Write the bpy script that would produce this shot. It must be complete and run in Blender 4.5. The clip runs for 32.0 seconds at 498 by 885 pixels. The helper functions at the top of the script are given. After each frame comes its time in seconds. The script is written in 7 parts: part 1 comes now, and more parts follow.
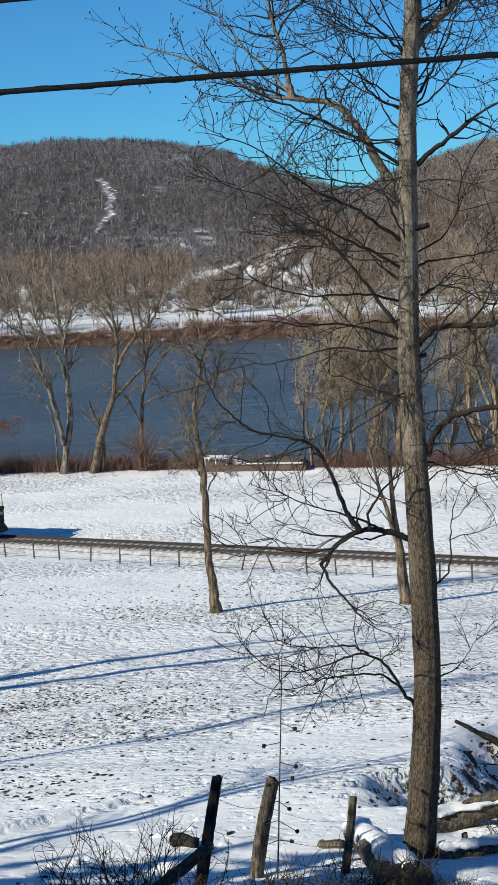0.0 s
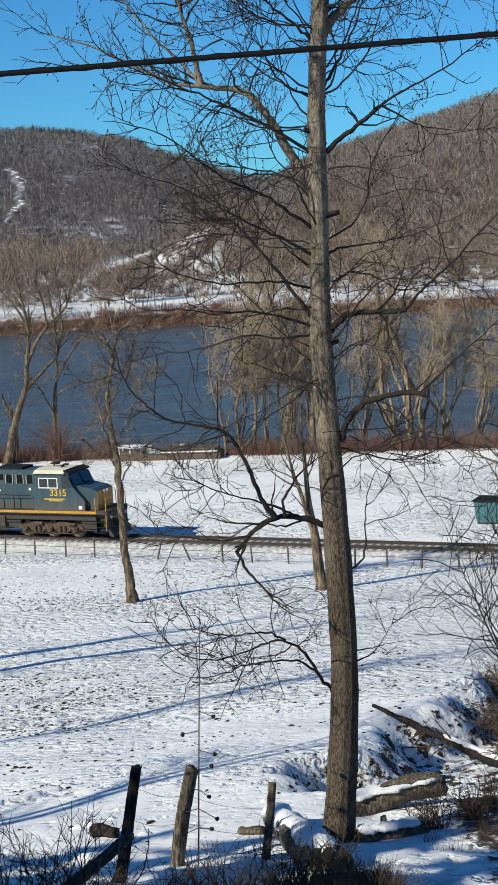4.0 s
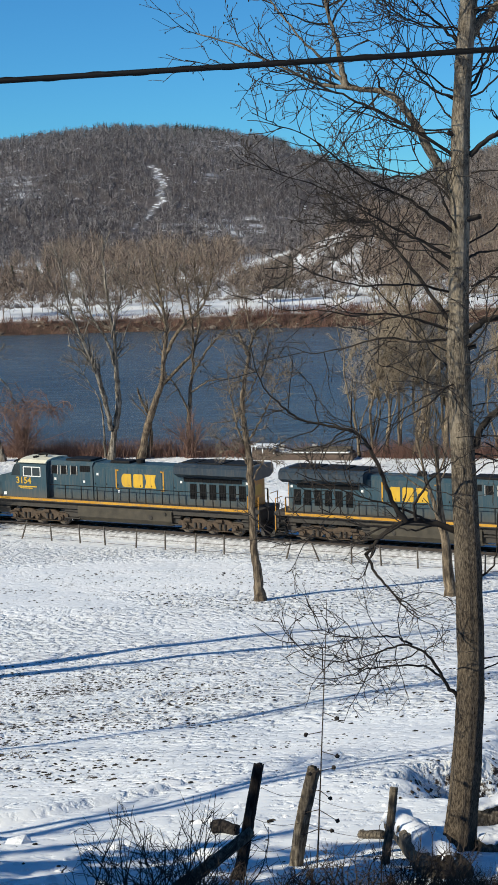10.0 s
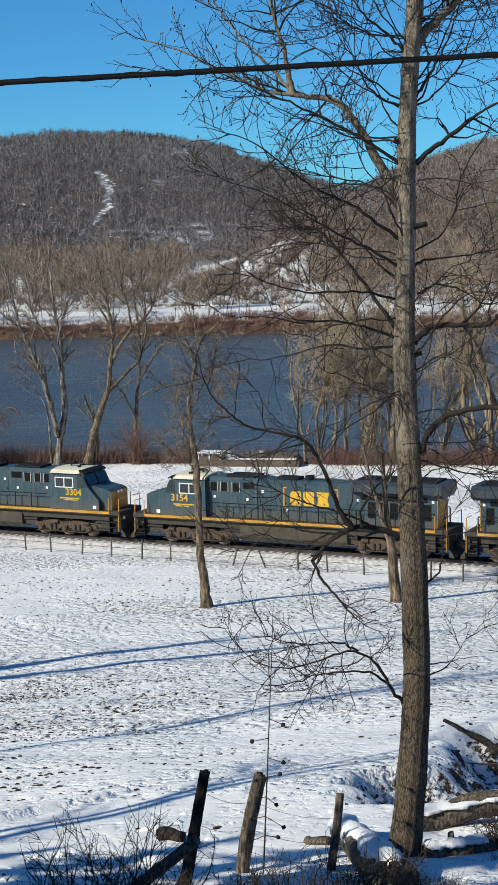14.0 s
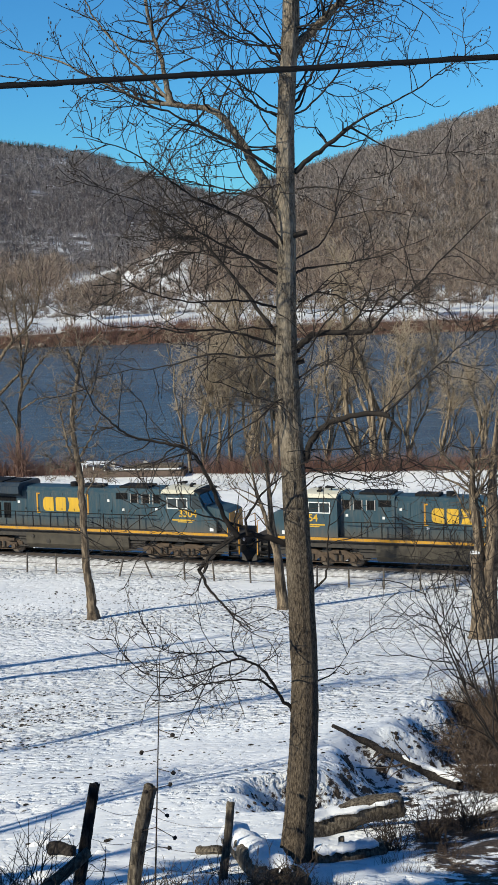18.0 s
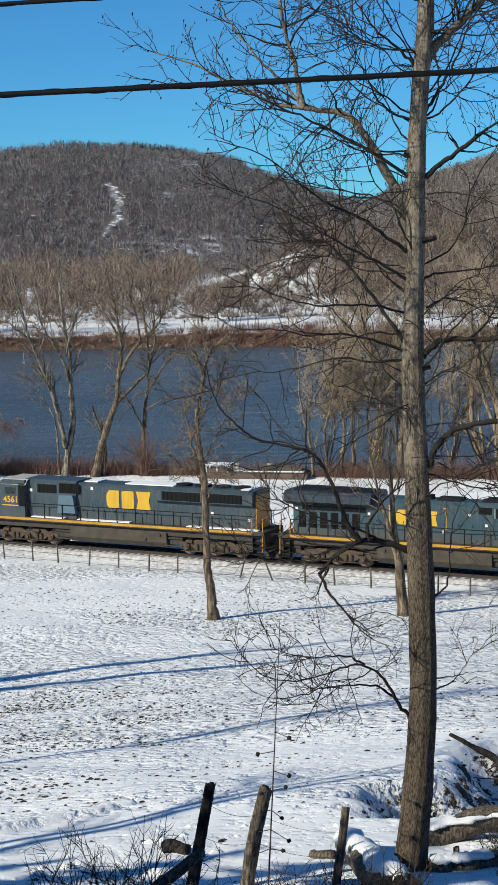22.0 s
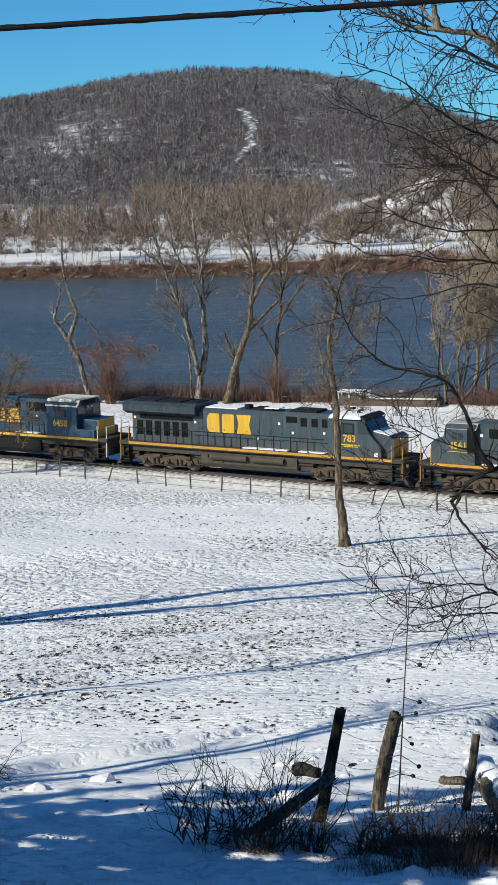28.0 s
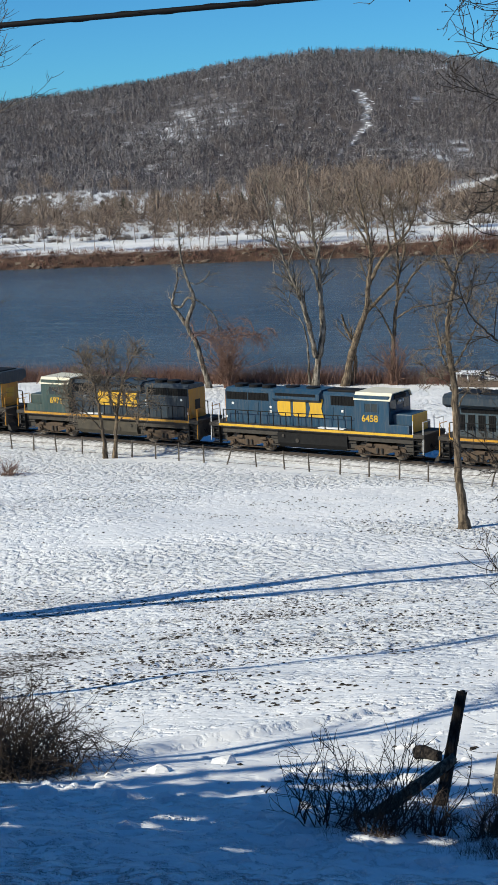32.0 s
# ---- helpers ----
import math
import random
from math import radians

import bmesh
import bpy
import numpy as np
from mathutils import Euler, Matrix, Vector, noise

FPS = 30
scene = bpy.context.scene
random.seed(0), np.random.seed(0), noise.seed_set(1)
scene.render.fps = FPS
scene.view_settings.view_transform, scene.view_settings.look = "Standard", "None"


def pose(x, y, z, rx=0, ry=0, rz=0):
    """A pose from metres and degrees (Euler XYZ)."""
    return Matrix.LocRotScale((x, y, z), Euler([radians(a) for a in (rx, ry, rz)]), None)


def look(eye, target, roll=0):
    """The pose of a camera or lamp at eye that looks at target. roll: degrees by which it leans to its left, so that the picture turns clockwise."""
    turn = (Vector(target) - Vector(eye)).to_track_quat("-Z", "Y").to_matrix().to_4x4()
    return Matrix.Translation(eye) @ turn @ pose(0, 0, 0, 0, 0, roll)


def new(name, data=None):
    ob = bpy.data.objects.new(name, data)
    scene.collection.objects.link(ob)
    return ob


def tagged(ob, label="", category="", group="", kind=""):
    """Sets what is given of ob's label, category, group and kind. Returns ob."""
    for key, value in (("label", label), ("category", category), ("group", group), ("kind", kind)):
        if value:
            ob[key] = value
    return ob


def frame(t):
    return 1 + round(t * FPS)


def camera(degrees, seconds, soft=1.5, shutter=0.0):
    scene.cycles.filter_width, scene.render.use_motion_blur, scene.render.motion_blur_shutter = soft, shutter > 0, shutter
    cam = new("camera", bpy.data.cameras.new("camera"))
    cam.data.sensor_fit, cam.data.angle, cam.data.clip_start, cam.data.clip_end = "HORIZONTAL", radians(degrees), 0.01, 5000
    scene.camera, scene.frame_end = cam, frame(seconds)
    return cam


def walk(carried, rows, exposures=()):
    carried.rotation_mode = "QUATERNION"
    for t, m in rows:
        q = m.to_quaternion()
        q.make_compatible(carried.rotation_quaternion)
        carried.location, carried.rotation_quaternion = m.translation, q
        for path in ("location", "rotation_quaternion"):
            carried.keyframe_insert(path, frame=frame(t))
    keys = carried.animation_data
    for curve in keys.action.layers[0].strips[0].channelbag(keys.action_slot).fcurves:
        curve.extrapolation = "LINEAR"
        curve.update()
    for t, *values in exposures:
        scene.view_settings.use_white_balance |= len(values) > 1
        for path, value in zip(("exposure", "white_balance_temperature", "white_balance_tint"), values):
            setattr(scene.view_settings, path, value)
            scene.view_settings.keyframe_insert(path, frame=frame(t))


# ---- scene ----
EYE = (0, 0, 20.2)
FOV = 16.725
cam = camera(FOV, 32.0, soft=1.0)
walk(cam, [
    (0, look(EYE, (2.08, 99.21, 7.85), -2.42)),
    (0.5, look(EYE, (2.87, 99.14, 7.46), -2.80)),
    (1, look(EYE, (4.11, 99.06, 7.14), -3.15)),
    (1.5, look(EYE, (4.66, 99.00, 6.90), -3.18)),
    (2, look(EYE, (5.15, 98.96, 6.80), -3.24)),
    (2.5, look(EYE, (5.52, 98.94, 6.80), -3.11)),
    (3, look(EYE, (6.03, 98.92, 6.84), -3.06)),
    (3.5, look(EYE, (6.54, 98.89, 6.88), -2.95)),
    (4, look(EYE, (7.10, 98.86, 6.93), -2.93)),
    (4.5, look(EYE, (7.10, 98.86, 6.94), -3.19)),
    (6.5, look(EYE, (7.06, 98.90, 7.20), -2.84)),
    (7, look(EYE, (6.35, 98.95, 7.22), -2.43)),
    (7.5, look(EYE, (3.80, 99.09, 7.25), -2.32)),
    (8, look(EYE, (-0.81, 99.16, 7.30), -2.20)),
    (8.5, look(EYE, (-0.48, 99.12, 7.00), -2.14)),
    (9, look(EYE, (-0.45, 99.11, 6.87), -2.02)),
    (9.5, look(EYE, (-0.61, 99.11, 6.93), -1.95)),
    (10, look(EYE, (-0.72, 99.16, 7.27), -1.63)),
    (10.5, look(EYE, (-1.53, 99.32, 8.63), -0.58)),
    (11, look(EYE, (-2.11, 99.32, 8.72), -0.57)),
    (11.5, look(EYE, (-1.60, 99.32, 8.66), -0.45)),
    (12, look(EYE, (-0.73, 99.30, 8.43), -0.44)),
    (12.5, look(EYE, (0.21, 99.27, 8.16), -0.54)),
    (13, look(EYE, (0.42, 99.23, 7.84), -0.91)),
    (13.5, look(EYE, (1.12, 99.20, 7.60), -1.26)),
    (14, look(EYE, (2.44, 99.17, 7.57), -1.33)),
    (14.5, look(EYE, (2.61, 99.16, 7.51), -1.30)),
    (16.5, look(EYE, (3.33, 99.09, 7.15), -1.43)),
    (17, look(EYE, (5.97, 98.99, 7.33), -1.44)),
    (17.5, look(EYE, (9.06, 98.82, 7.81), -1.53)),
    (18, look(EYE, (9.27, 98.81, 7.93), -1.85)),
    (18.5, look(EYE, (9.23, 98.84, 8.18), -2.17)),
    (19, look(EYE, (8.23, 98.98, 8.54), -2.31)),
    (19.5, look(EYE, (6.24, 99.18, 9.01), -1.34)),
    (20, look(EYE, (6.19, 99.19, 9.12), -0.66)),
    (20.5, look(EYE, (5.73, 99.18, 8.79), -0.68)),
    (21, look(EYE, (5.21, 99.17, 8.48), -0.67)),
    (21.5, look(EYE, (3.44, 99.24, 8.36), -0.93)),
    (22, look(EYE, (1.99, 99.27, 8.31), -0.96)),
    (22.5, look(EYE, (1.89, 99.18, 7.59), -0.19)),
    (23, look(EYE, (-0.66, 99.12, 7.01), 0.40)),
    (23.5, look(EYE, (-5.73, 98.92, 6.68), 0.70)),
    (24, look(EYE, (-11.87, 98.25, 5.86), 0.24)),
    (24.5, look(EYE, (-9.35, 98.37, 4.82), 0.30)),
    (25, look(EYE, (-8.69, 98.36, 4.38), -0.16)),
    (25.5, look(EYE, (-8.28, 98.31, 3.87), -0.96)),
    (26, look(EYE, (-7.56, 98.33, 3.63), -1.34)),
    (26.5, look(EYE, (-6.85, 98.36, 3.52), -1.48)),
    (28.5, look(EYE, (-5.76, 98.58, 4.43), -1.35)),
    (29, look(EYE, (-5.65, 98.60, 4.52), -1.41)),
    (29.5, look(EYE, (-5.56, 98.60, 4.48), -1.49)),
    (30, look(EYE, (-5.77, 98.51, 4.02), -1.76)),
    (30.5, look(EYE, (-5.62, 98.47, 3.69), -2.03)),
    (31, look(EYE, (-4.80, 98.48, 3.51), -2.09)),
    (31.5, look(EYE, (-3.46, 98.51, 3.38), -1.98)),
    (32, look(EYE, (-12.82, 97.75, 3.43), -2.47)),
])

# ---- light ----
SUN_AZ, SUN_EL = -121, 32
world = bpy.data.worlds.new("winter_sky")
scene.world = world
world.use_nodes = True
wn = world.node_tree.nodes
sky = wn.new("ShaderNodeTexSky")
sky.sky_type = "NISHITA"
sky.sun_disc = False
sky.sun_elevation, sky.sun_rotation = radians(SUN_EL), radians(SUN_AZ % 360)
sky.air_density, sky.dust_density, sky.ozone_density, sky.altitude = 1.0, 0.0, 0.5, 2200
wn["Background"].inputs["Strength"].default_value = 0.087
tint = wn.new("ShaderNodeMix")
tint.data_type, tint.blend_type = "RGBA", "MULTIPLY"
tint.inputs["Factor"].default_value = 1.0
tint.inputs["B"].default_value = (0.24, 0.735, 1.17, 1)
world.node_tree.links.new(sky.outputs[0], tint.inputs["A"])
world.node_tree.links.new(tint.outputs["Result"], wn["Background"].inputs["Color"])
sun_data = bpy.data.lights.new("sun", "SUN")
sun_data.energy, sun_data.angle, sun_data.color = 5.0, radians(0.55), (1.0, 0.95, 0.785)
sun_dir = Vector((math.sin(radians(SUN_AZ)) * math.cos(radians(SUN_EL)), math.cos(radians(SUN_AZ)) * math.cos(radians(SUN_EL)), math.sin(radians(SUN_EL))))
sun = new("sun", sun_data)
sun.matrix_world = look(sun_dir * 100, (0, 0, 0))
scene.view_settings.exposure = 0.08


# ---- materials ----
def nodes_of(name):
    m = bpy.data.materials.new(name)
    m.use_nodes = True
    t = m.node_tree
    return m, t, t.nodes["Principled BSDF"]


def noise_tex(t, scale, detail=4.0, rough=0.55, coord="Object", stretch=None):
    tc = t.nodes.new("ShaderNodeTexCoord")
    n = t.nodes.new("ShaderNodeTexNoise")
    n.inputs["Scale"].default_value, n.inputs["Detail"].default_value, n.inputs["Roughness"].default_value = scale, detail, rough
    if stretch:
        mp = t.nodes.new("ShaderNodeMapping")
        mp.inputs["Scale"].default_value = stretch
        t.links.new(tc.outputs[coord], mp.inputs["Vector"])
        t.links.new(mp.outputs[0], n.inputs["Vector"])
    else:
        t.links.new(tc.outputs[coord], n.inputs["Vector"])
    return n.outputs["Fac"]


def ramp(t, fac, stops):
    r = t.nodes.new("ShaderNodeValToRGB")
    e = r.color_ramp.elements
    while len(e) < len(stops):
        e.new(0.5)
    for el, (pos, col) in zip(e, stops):
        el.position, el.color = pos, (*col, 1)
    t.links.new(fac, r.inputs["Fac"])
    return r.outputs["Color"]


def mix(t, fac, a, b):
    m = t.nodes.new("ShaderNodeMix")
    m.data_type = "RGBA"
    for sock, v in ((m.inputs["Factor"], fac), (m.inputs["A"], a), (m.inputs["B"], b)):
        if isinstance(v, bpy.types.NodeSocket):
            t.links.new(v, sock)
        elif isinstance(v, (int, float)):
            sock.default_value = v
        else:
            sock.default_value = (*v, 1)
    return m.outputs["Result"]


def bump(t, bsdf, height, strength, distance):
    b = t.nodes.new("ShaderNodeBump")
    b.inputs["Strength"].default_value, b.inputs["Distance"].default_value = strength, distance
    t.links.new(height, b.inputs["Height"])
    t.links.new(b.outputs[0], bsdf.inputs["Normal"])


def mottled(name, a, b, rough=0.8, scale=3.0, metal=0.0, relief=0.0, fine=12.0, stretch=None, spec=0.4):
    """Two tones mixed by a coarse and a fine noise, with relief."""
    m, t, p = nodes_of(name)
    n1, n2 = noise_tex(t, scale, stretch=stretch), noise_tex(t, scale * fine, stretch=stretch)
    c = mix(t, n2, ramp(t, n1, [(0.3, a), (0.7, b)]), tuple((x + y) / 2 * 0.85 for x, y in zip(a, b)))
    t.links.new(c, p.inputs["Base Color"])
    p.inputs["Roughness"].default_value, p.inputs["Metallic"].default_value = rough, metal
    p.inputs["Specular IOR Level"].default_value = spec
    if relief:
        bump(t, p, n2, 0.7, relief)
    return m


def bark_material(name, a, b, scale, relief, pale=0.0, old=None):
    """Fissured bark: long furrows, short cross cracks, and pale lichen in patches."""
    m, t, p = nodes_of(name)
    n1 = noise_tex(t, scale, 6, 0.65, stretch=(1, 1, 0.22))
    n2 = noise_tex(t, scale * 0.18, 3)
    n3 = noise_tex(t, scale * 0.5, 4, 0.6, stretch=(0.3, 0.3, 1.0))
    furrow = ramp(t, n1, [(0.36, tuple(x * 0.3 for x in a)), (0.46, a), (0.62, b)])
    c = mix(t, ramp(t, n2, [(0.35, (0, 0, 0)), (0.75, (0.6, 0.6, 0.6))]), furrow, a)
    c = mix(t, ramp(t, n3, [(0.33, (0.6, 0.6, 0.6)), (0.40, (0, 0, 0))]), c, tuple(x * 0.35 for x in a))
    if pale:
        n4 = noise_tex(t, scale * 0.045, 5, 0.6, stretch=(1, 1, 0.6))
        c = mix(t, ramp(t, n4, [(0.48, (0, 0, 0)), (0.62, (pale, pale, pale))]), c, tuple(min(0.6, x * 1.35) for x in b))
    if old:
        # the old, rough bark of the lower stem is browner than the smooth bark higher up
        tc = t.nodes.new("ShaderNodeTexCoord")
        sep = t.nodes.new("ShaderNodeSeparateXYZ")
        t.links.new(tc.outputs["Object"], sep.inputs[0])
        rise = t.nodes.new("ShaderNodeMath")
        rise.operation, rise.inputs[1].default_value = "MULTIPLY_ADD", 4.0
        t.links.new(n2, rise.inputs[0])
        t.links.new(sep.outputs["Z"], rise.inputs[2])
        low = t.nodes.new("ShaderNodeMapRange")
        for key, v in (("From Min", old[0] + 2.0), ("From Max", old[1] + 2.0), ("To Min", 0.85), ("To Max", 0.0)):
            low.inputs[key].default_value = v
        t.links.new(rise.outputs[0], low.inputs["Value"])
        rough_bark = ramp(t, n1, [(0.38, (0.016, 0.012, 0.009)), (0.48, (0.07, 0.052, 0.036)), (0.66, (0.165, 0.128, 0.092))])
        c = mix(t, low.outputs[0], c, rough_bark)
    t.links.new(c, p.inputs["Base Color"])
    p.inputs["Roughness"].default_value = 0.92
    p.inputs["Specular IOR Level"].default_value = 0.2
    bump(t, p, n1, 0.9, relief)
    return m


# ---- mesh tools ----
def mesh_arrays(name, verts, faces, mats=(), smooth=True):
    """A mesh from an array of corners and an array of faces that all have the same number of sides."""
    verts, faces = np.asarray(verts, dtype=np.float32), np.asarray(faces, dtype=np.int32)
    me = bpy.data.meshes.new(name)
    n, k = faces.shape
    me.vertices.add(len(verts))
    me.vertices.foreach_set("co", verts.ravel())
    me.loops.add(n * k)
    me.loops.foreach_set("vertex_index", faces.ravel())
    me.polygons.add(n)
    me.polygons.foreach_set("loop_start", np.arange(0, n * k, k, dtype=np.int32))
    me.polygons.foreach_set("use_smooth", np.full(n, smooth))
    me.update(calc_edges=True)
    for m in mats:
        me.materials.append(m)
    return me


def empty(name, m=None):
    ob = new(name)
    ob.empty_display_size = 0.3
    if m is not None:
        ob.matrix_basis = m
    return ob


def attach(name, data, parent, label="", m=None):
    ob = new(name, data)
    ob.parent = parent
    if m is not None:
        ob.matrix_basis = m
    return tagged(ob, label) if label else ob


def part(name, bm, material, parent=None, label="", smooth=False, m=None):
    """Links a bmesh as one mesh object under a thing or a part."""
    me = bpy.data.meshes.new(name)
    bm.to_mesh(me)
    bm.free()
    me.materials.append(material)
    if smooth:
        me.polygons.foreach_set("use_smooth", [True] * len(me.polygons))
    ob = new(name, me)
    if parent is not None:
        ob.parent = parent
    if m is not None:
        ob.matrix_basis = m
    return tagged(ob, label) if label else ob


def box(bm, x0, x1, y0, y1, z0, z1, bevel=0.0):
    r = bmesh.ops.create_cube(bm, size=1.0, matrix=Matrix.Translation(((x0 + x1) / 2, (y0 + y1) / 2, (z0 + z1) / 2)) @ Matrix.Diagonal((x1 - x0, y1 - y0, z1 - z0, 1)))
    if bevel:
        edges = list({e for v in r["verts"] for e in v.link_edges})
        bmesh.ops.bevel(bm, geom=edges, offset=bevel, segments=2, affect="EDGES", profile=0.6)
    return bm


def boxes(*dims, bevel=0.0):
    bm = bmesh.new()
    for d in dims:
        box(bm, *d, bevel=bevel)
    return bm


def prism(bm, outline, x0, x1):
    """A solid with a closed outline in the y-z plane, drawn out from x0 to x1."""
    a = [bm.verts.new((x0, y, z)) for y, z in outline]
    b = [bm.verts.new((x1, y, z)) for y, z in outline]
    n = len(a)
    for i in range(n):
        bm.faces.new((a[i], a[(i + 1) % n], b[(i + 1) % n], b[i]))
    bm.faces.new(a[::-1])
    bm.faces.new(b)
    bmesh.ops.recalc_face_normals(bm, faces=bm.faces)
    return bm


def slab(bm, outline, y0, y1):
    """A solid with a closed outline in the x-z plane, drawn out from y0 to y1."""
    a = [bm.verts.new((x, y0, z)) for x, z in outline]
    b = [bm.verts.new((x, y1, z)) for x, z in outline]
    n = len(a)
    for i in range(n):
        bm.faces.new((a[i], a[(i + 1) % n], b[(i + 1) % n], b[i]))
    bm.faces.new(a[::-1])
    bm.faces.new(b)
    bmesh.ops.recalc_face_normals(bm, faces=bm.faces)
    return bm


def rod(bm, a, b, r0, r1=None, n=8):
    a, b = Vector(a), Vector(b)
    d = b - a
    m = Matrix.Translation((a + b) / 2) @ d.to_track_quat("Z", "Y").to_matrix().to_4x4()
    bmesh.ops.create_cone(bm, cap_ends=True, segments=n, radius1=r0, radius2=r0 if r1 is None else r1, depth=d.length, matrix=m)
    return bm


def tube_arrays(polys):
    """Tapered tubes along lines: polys holds (points, radii, sides). Returns corners and four-sided faces."""
    vs, fs, base = [], [], 0
    for pts, rad, n in polys:
        pts, rad = np.asarray(pts, float), np.asarray(rad, float)
        tan = np.gradient(pts, axis=0)
        tan /= np.linalg.norm(tan, axis=1)[:, None] + 1e-9
        ref = np.array([0.31, 0.93, 0.2]) if abs(tan[0][2]) > 0.5 else np.array([0.1, 0.2, 0.97])
        u = np.cross(tan, ref)
        u /= np.linalg.norm(u, axis=1)[:, None] + 1e-9
        w = np.cross(tan, u)
        a = np.arange(n) * 2 * np.pi / n
        ring = pts[:, None, :] + rad[:, None, None] * (np.cos(a)[None, :, None] * u[:, None, :] + np.sin(a)[None, :, None] * w[:, None, :])
        vs.append(ring.reshape(-1, 3))
        i, j = np.meshgrid(np.arange(len(pts) - 1), np.arange(n), indexing="ij")
        k = (j + 1) % n
        fs.append(base + np.stack([i * n + j, i * n + k, (i + 1) * n + k, (i + 1) * n + j], -1).reshape(-1, 4))
        base += len(pts) * n
    return np.concatenate(vs), np.concatenate(fs)


# ---- the lie of the land ----
SLOPE = [(-60, 30), (-8, 20.5), (0, 18.2), (8, 14.5), (15, 11.9), (20, 10.6), (23.2, 9.77), (24.55, 9.43), (26.6, 8.85), (35, 7.15), (45, 5.15), (55, 3.3), (62, 2.1), (68, 1.3), (74, 0.8), (82, 0.3), (91, -0.25), (94, -0.45), (99.5, -0.55), (101, -1.0), (300, -1.1)]
RIDGE = [(-40, 1.2), (-16, 1.5), (-13, 1.8), (-10, 2.15), (-7.7, 2.6), (-4.9, 2.87), (-2.4, 2.72), (0.7, 2.25), (1.6, 1.85), (3, 1.4), (4.5, 0.9), (6.5, 0.7), (30, 0.5)]
RIDGE_R = [(-40, -2), (2.5, -1.2), (4.2, 0.0), (5, 0.5), (6.8, 1.35), (8.5, 1.85), (10.6, 2.4), (12.5, 2.95), (14, 3.3), (20, 4.0), (40, 3.0)]


def smooth01(v, a, b):
    t = np.clip((v - a) / (b - a), 0, 1)
    return t * t * (3 - 2 * t)


def table(tb, v):
    return np.interp(v, [a for a, _ in tb], [b for _, b in tb])


def wave(x, y, s, k=0.0):
    return np.sin(x / s + 1.3 * np.sin(y / s * 0.7 + k)) * np.cos(y / s * 1.1 + 0.9 * np.sin(x / s * 0.6 + 2 * k))


def gully(x, y):
    """Depth of the creek cut beside the big tree, steep on the field side."""
    edge = np.maximum(2.9, 4.6 + (y - 40) * 0.52) + 0.55 * np.sin(y * 0.83) + 0.3 * np.sin(y * 2.1 + 1) + 0.16 * np.sin(y * 4.7 + 2)
    d = smooth01(x - edge, 0.0, 1.9 + 0.6 * np.sin(y * 1.3)) * (1 - 0.8 * smooth01(x - edge, 4.5, 8.5))
    return 1.35 * d * smooth01(y, 31.2, 34) * (1 - smooth01(y, 54, 64))


def step_edge(x, y, ax, ay, bx, by, bow, h, ramp_w):
    """A small terrace edge from a to b: a slow rise on the sunny side, then a sharp drop."""
    L = math.hypot(bx - ax, by - ay)
    ux, uy = (bx - ax) / L, (by - ay) / L
    s = (x - ax) * ux + (y - ay) * uy
    c = (x - ax) * uy - (y - ay) * ux + bow * np.sin(np.pi * s / L) + 0.15 * np.sin(s * 0.7) + 0.08 * np.sin(s * 1.9 + 1)
    on = smooth01(s, 0, 3) * (1 - smooth01(s, L - 5, L)) * (0.8 + 0.2 * np.sin(s * 0.5))
    return on * h * smooth01(c, -ramp_w, 0) * (1 - smooth01(c, 0.0, 0.28))


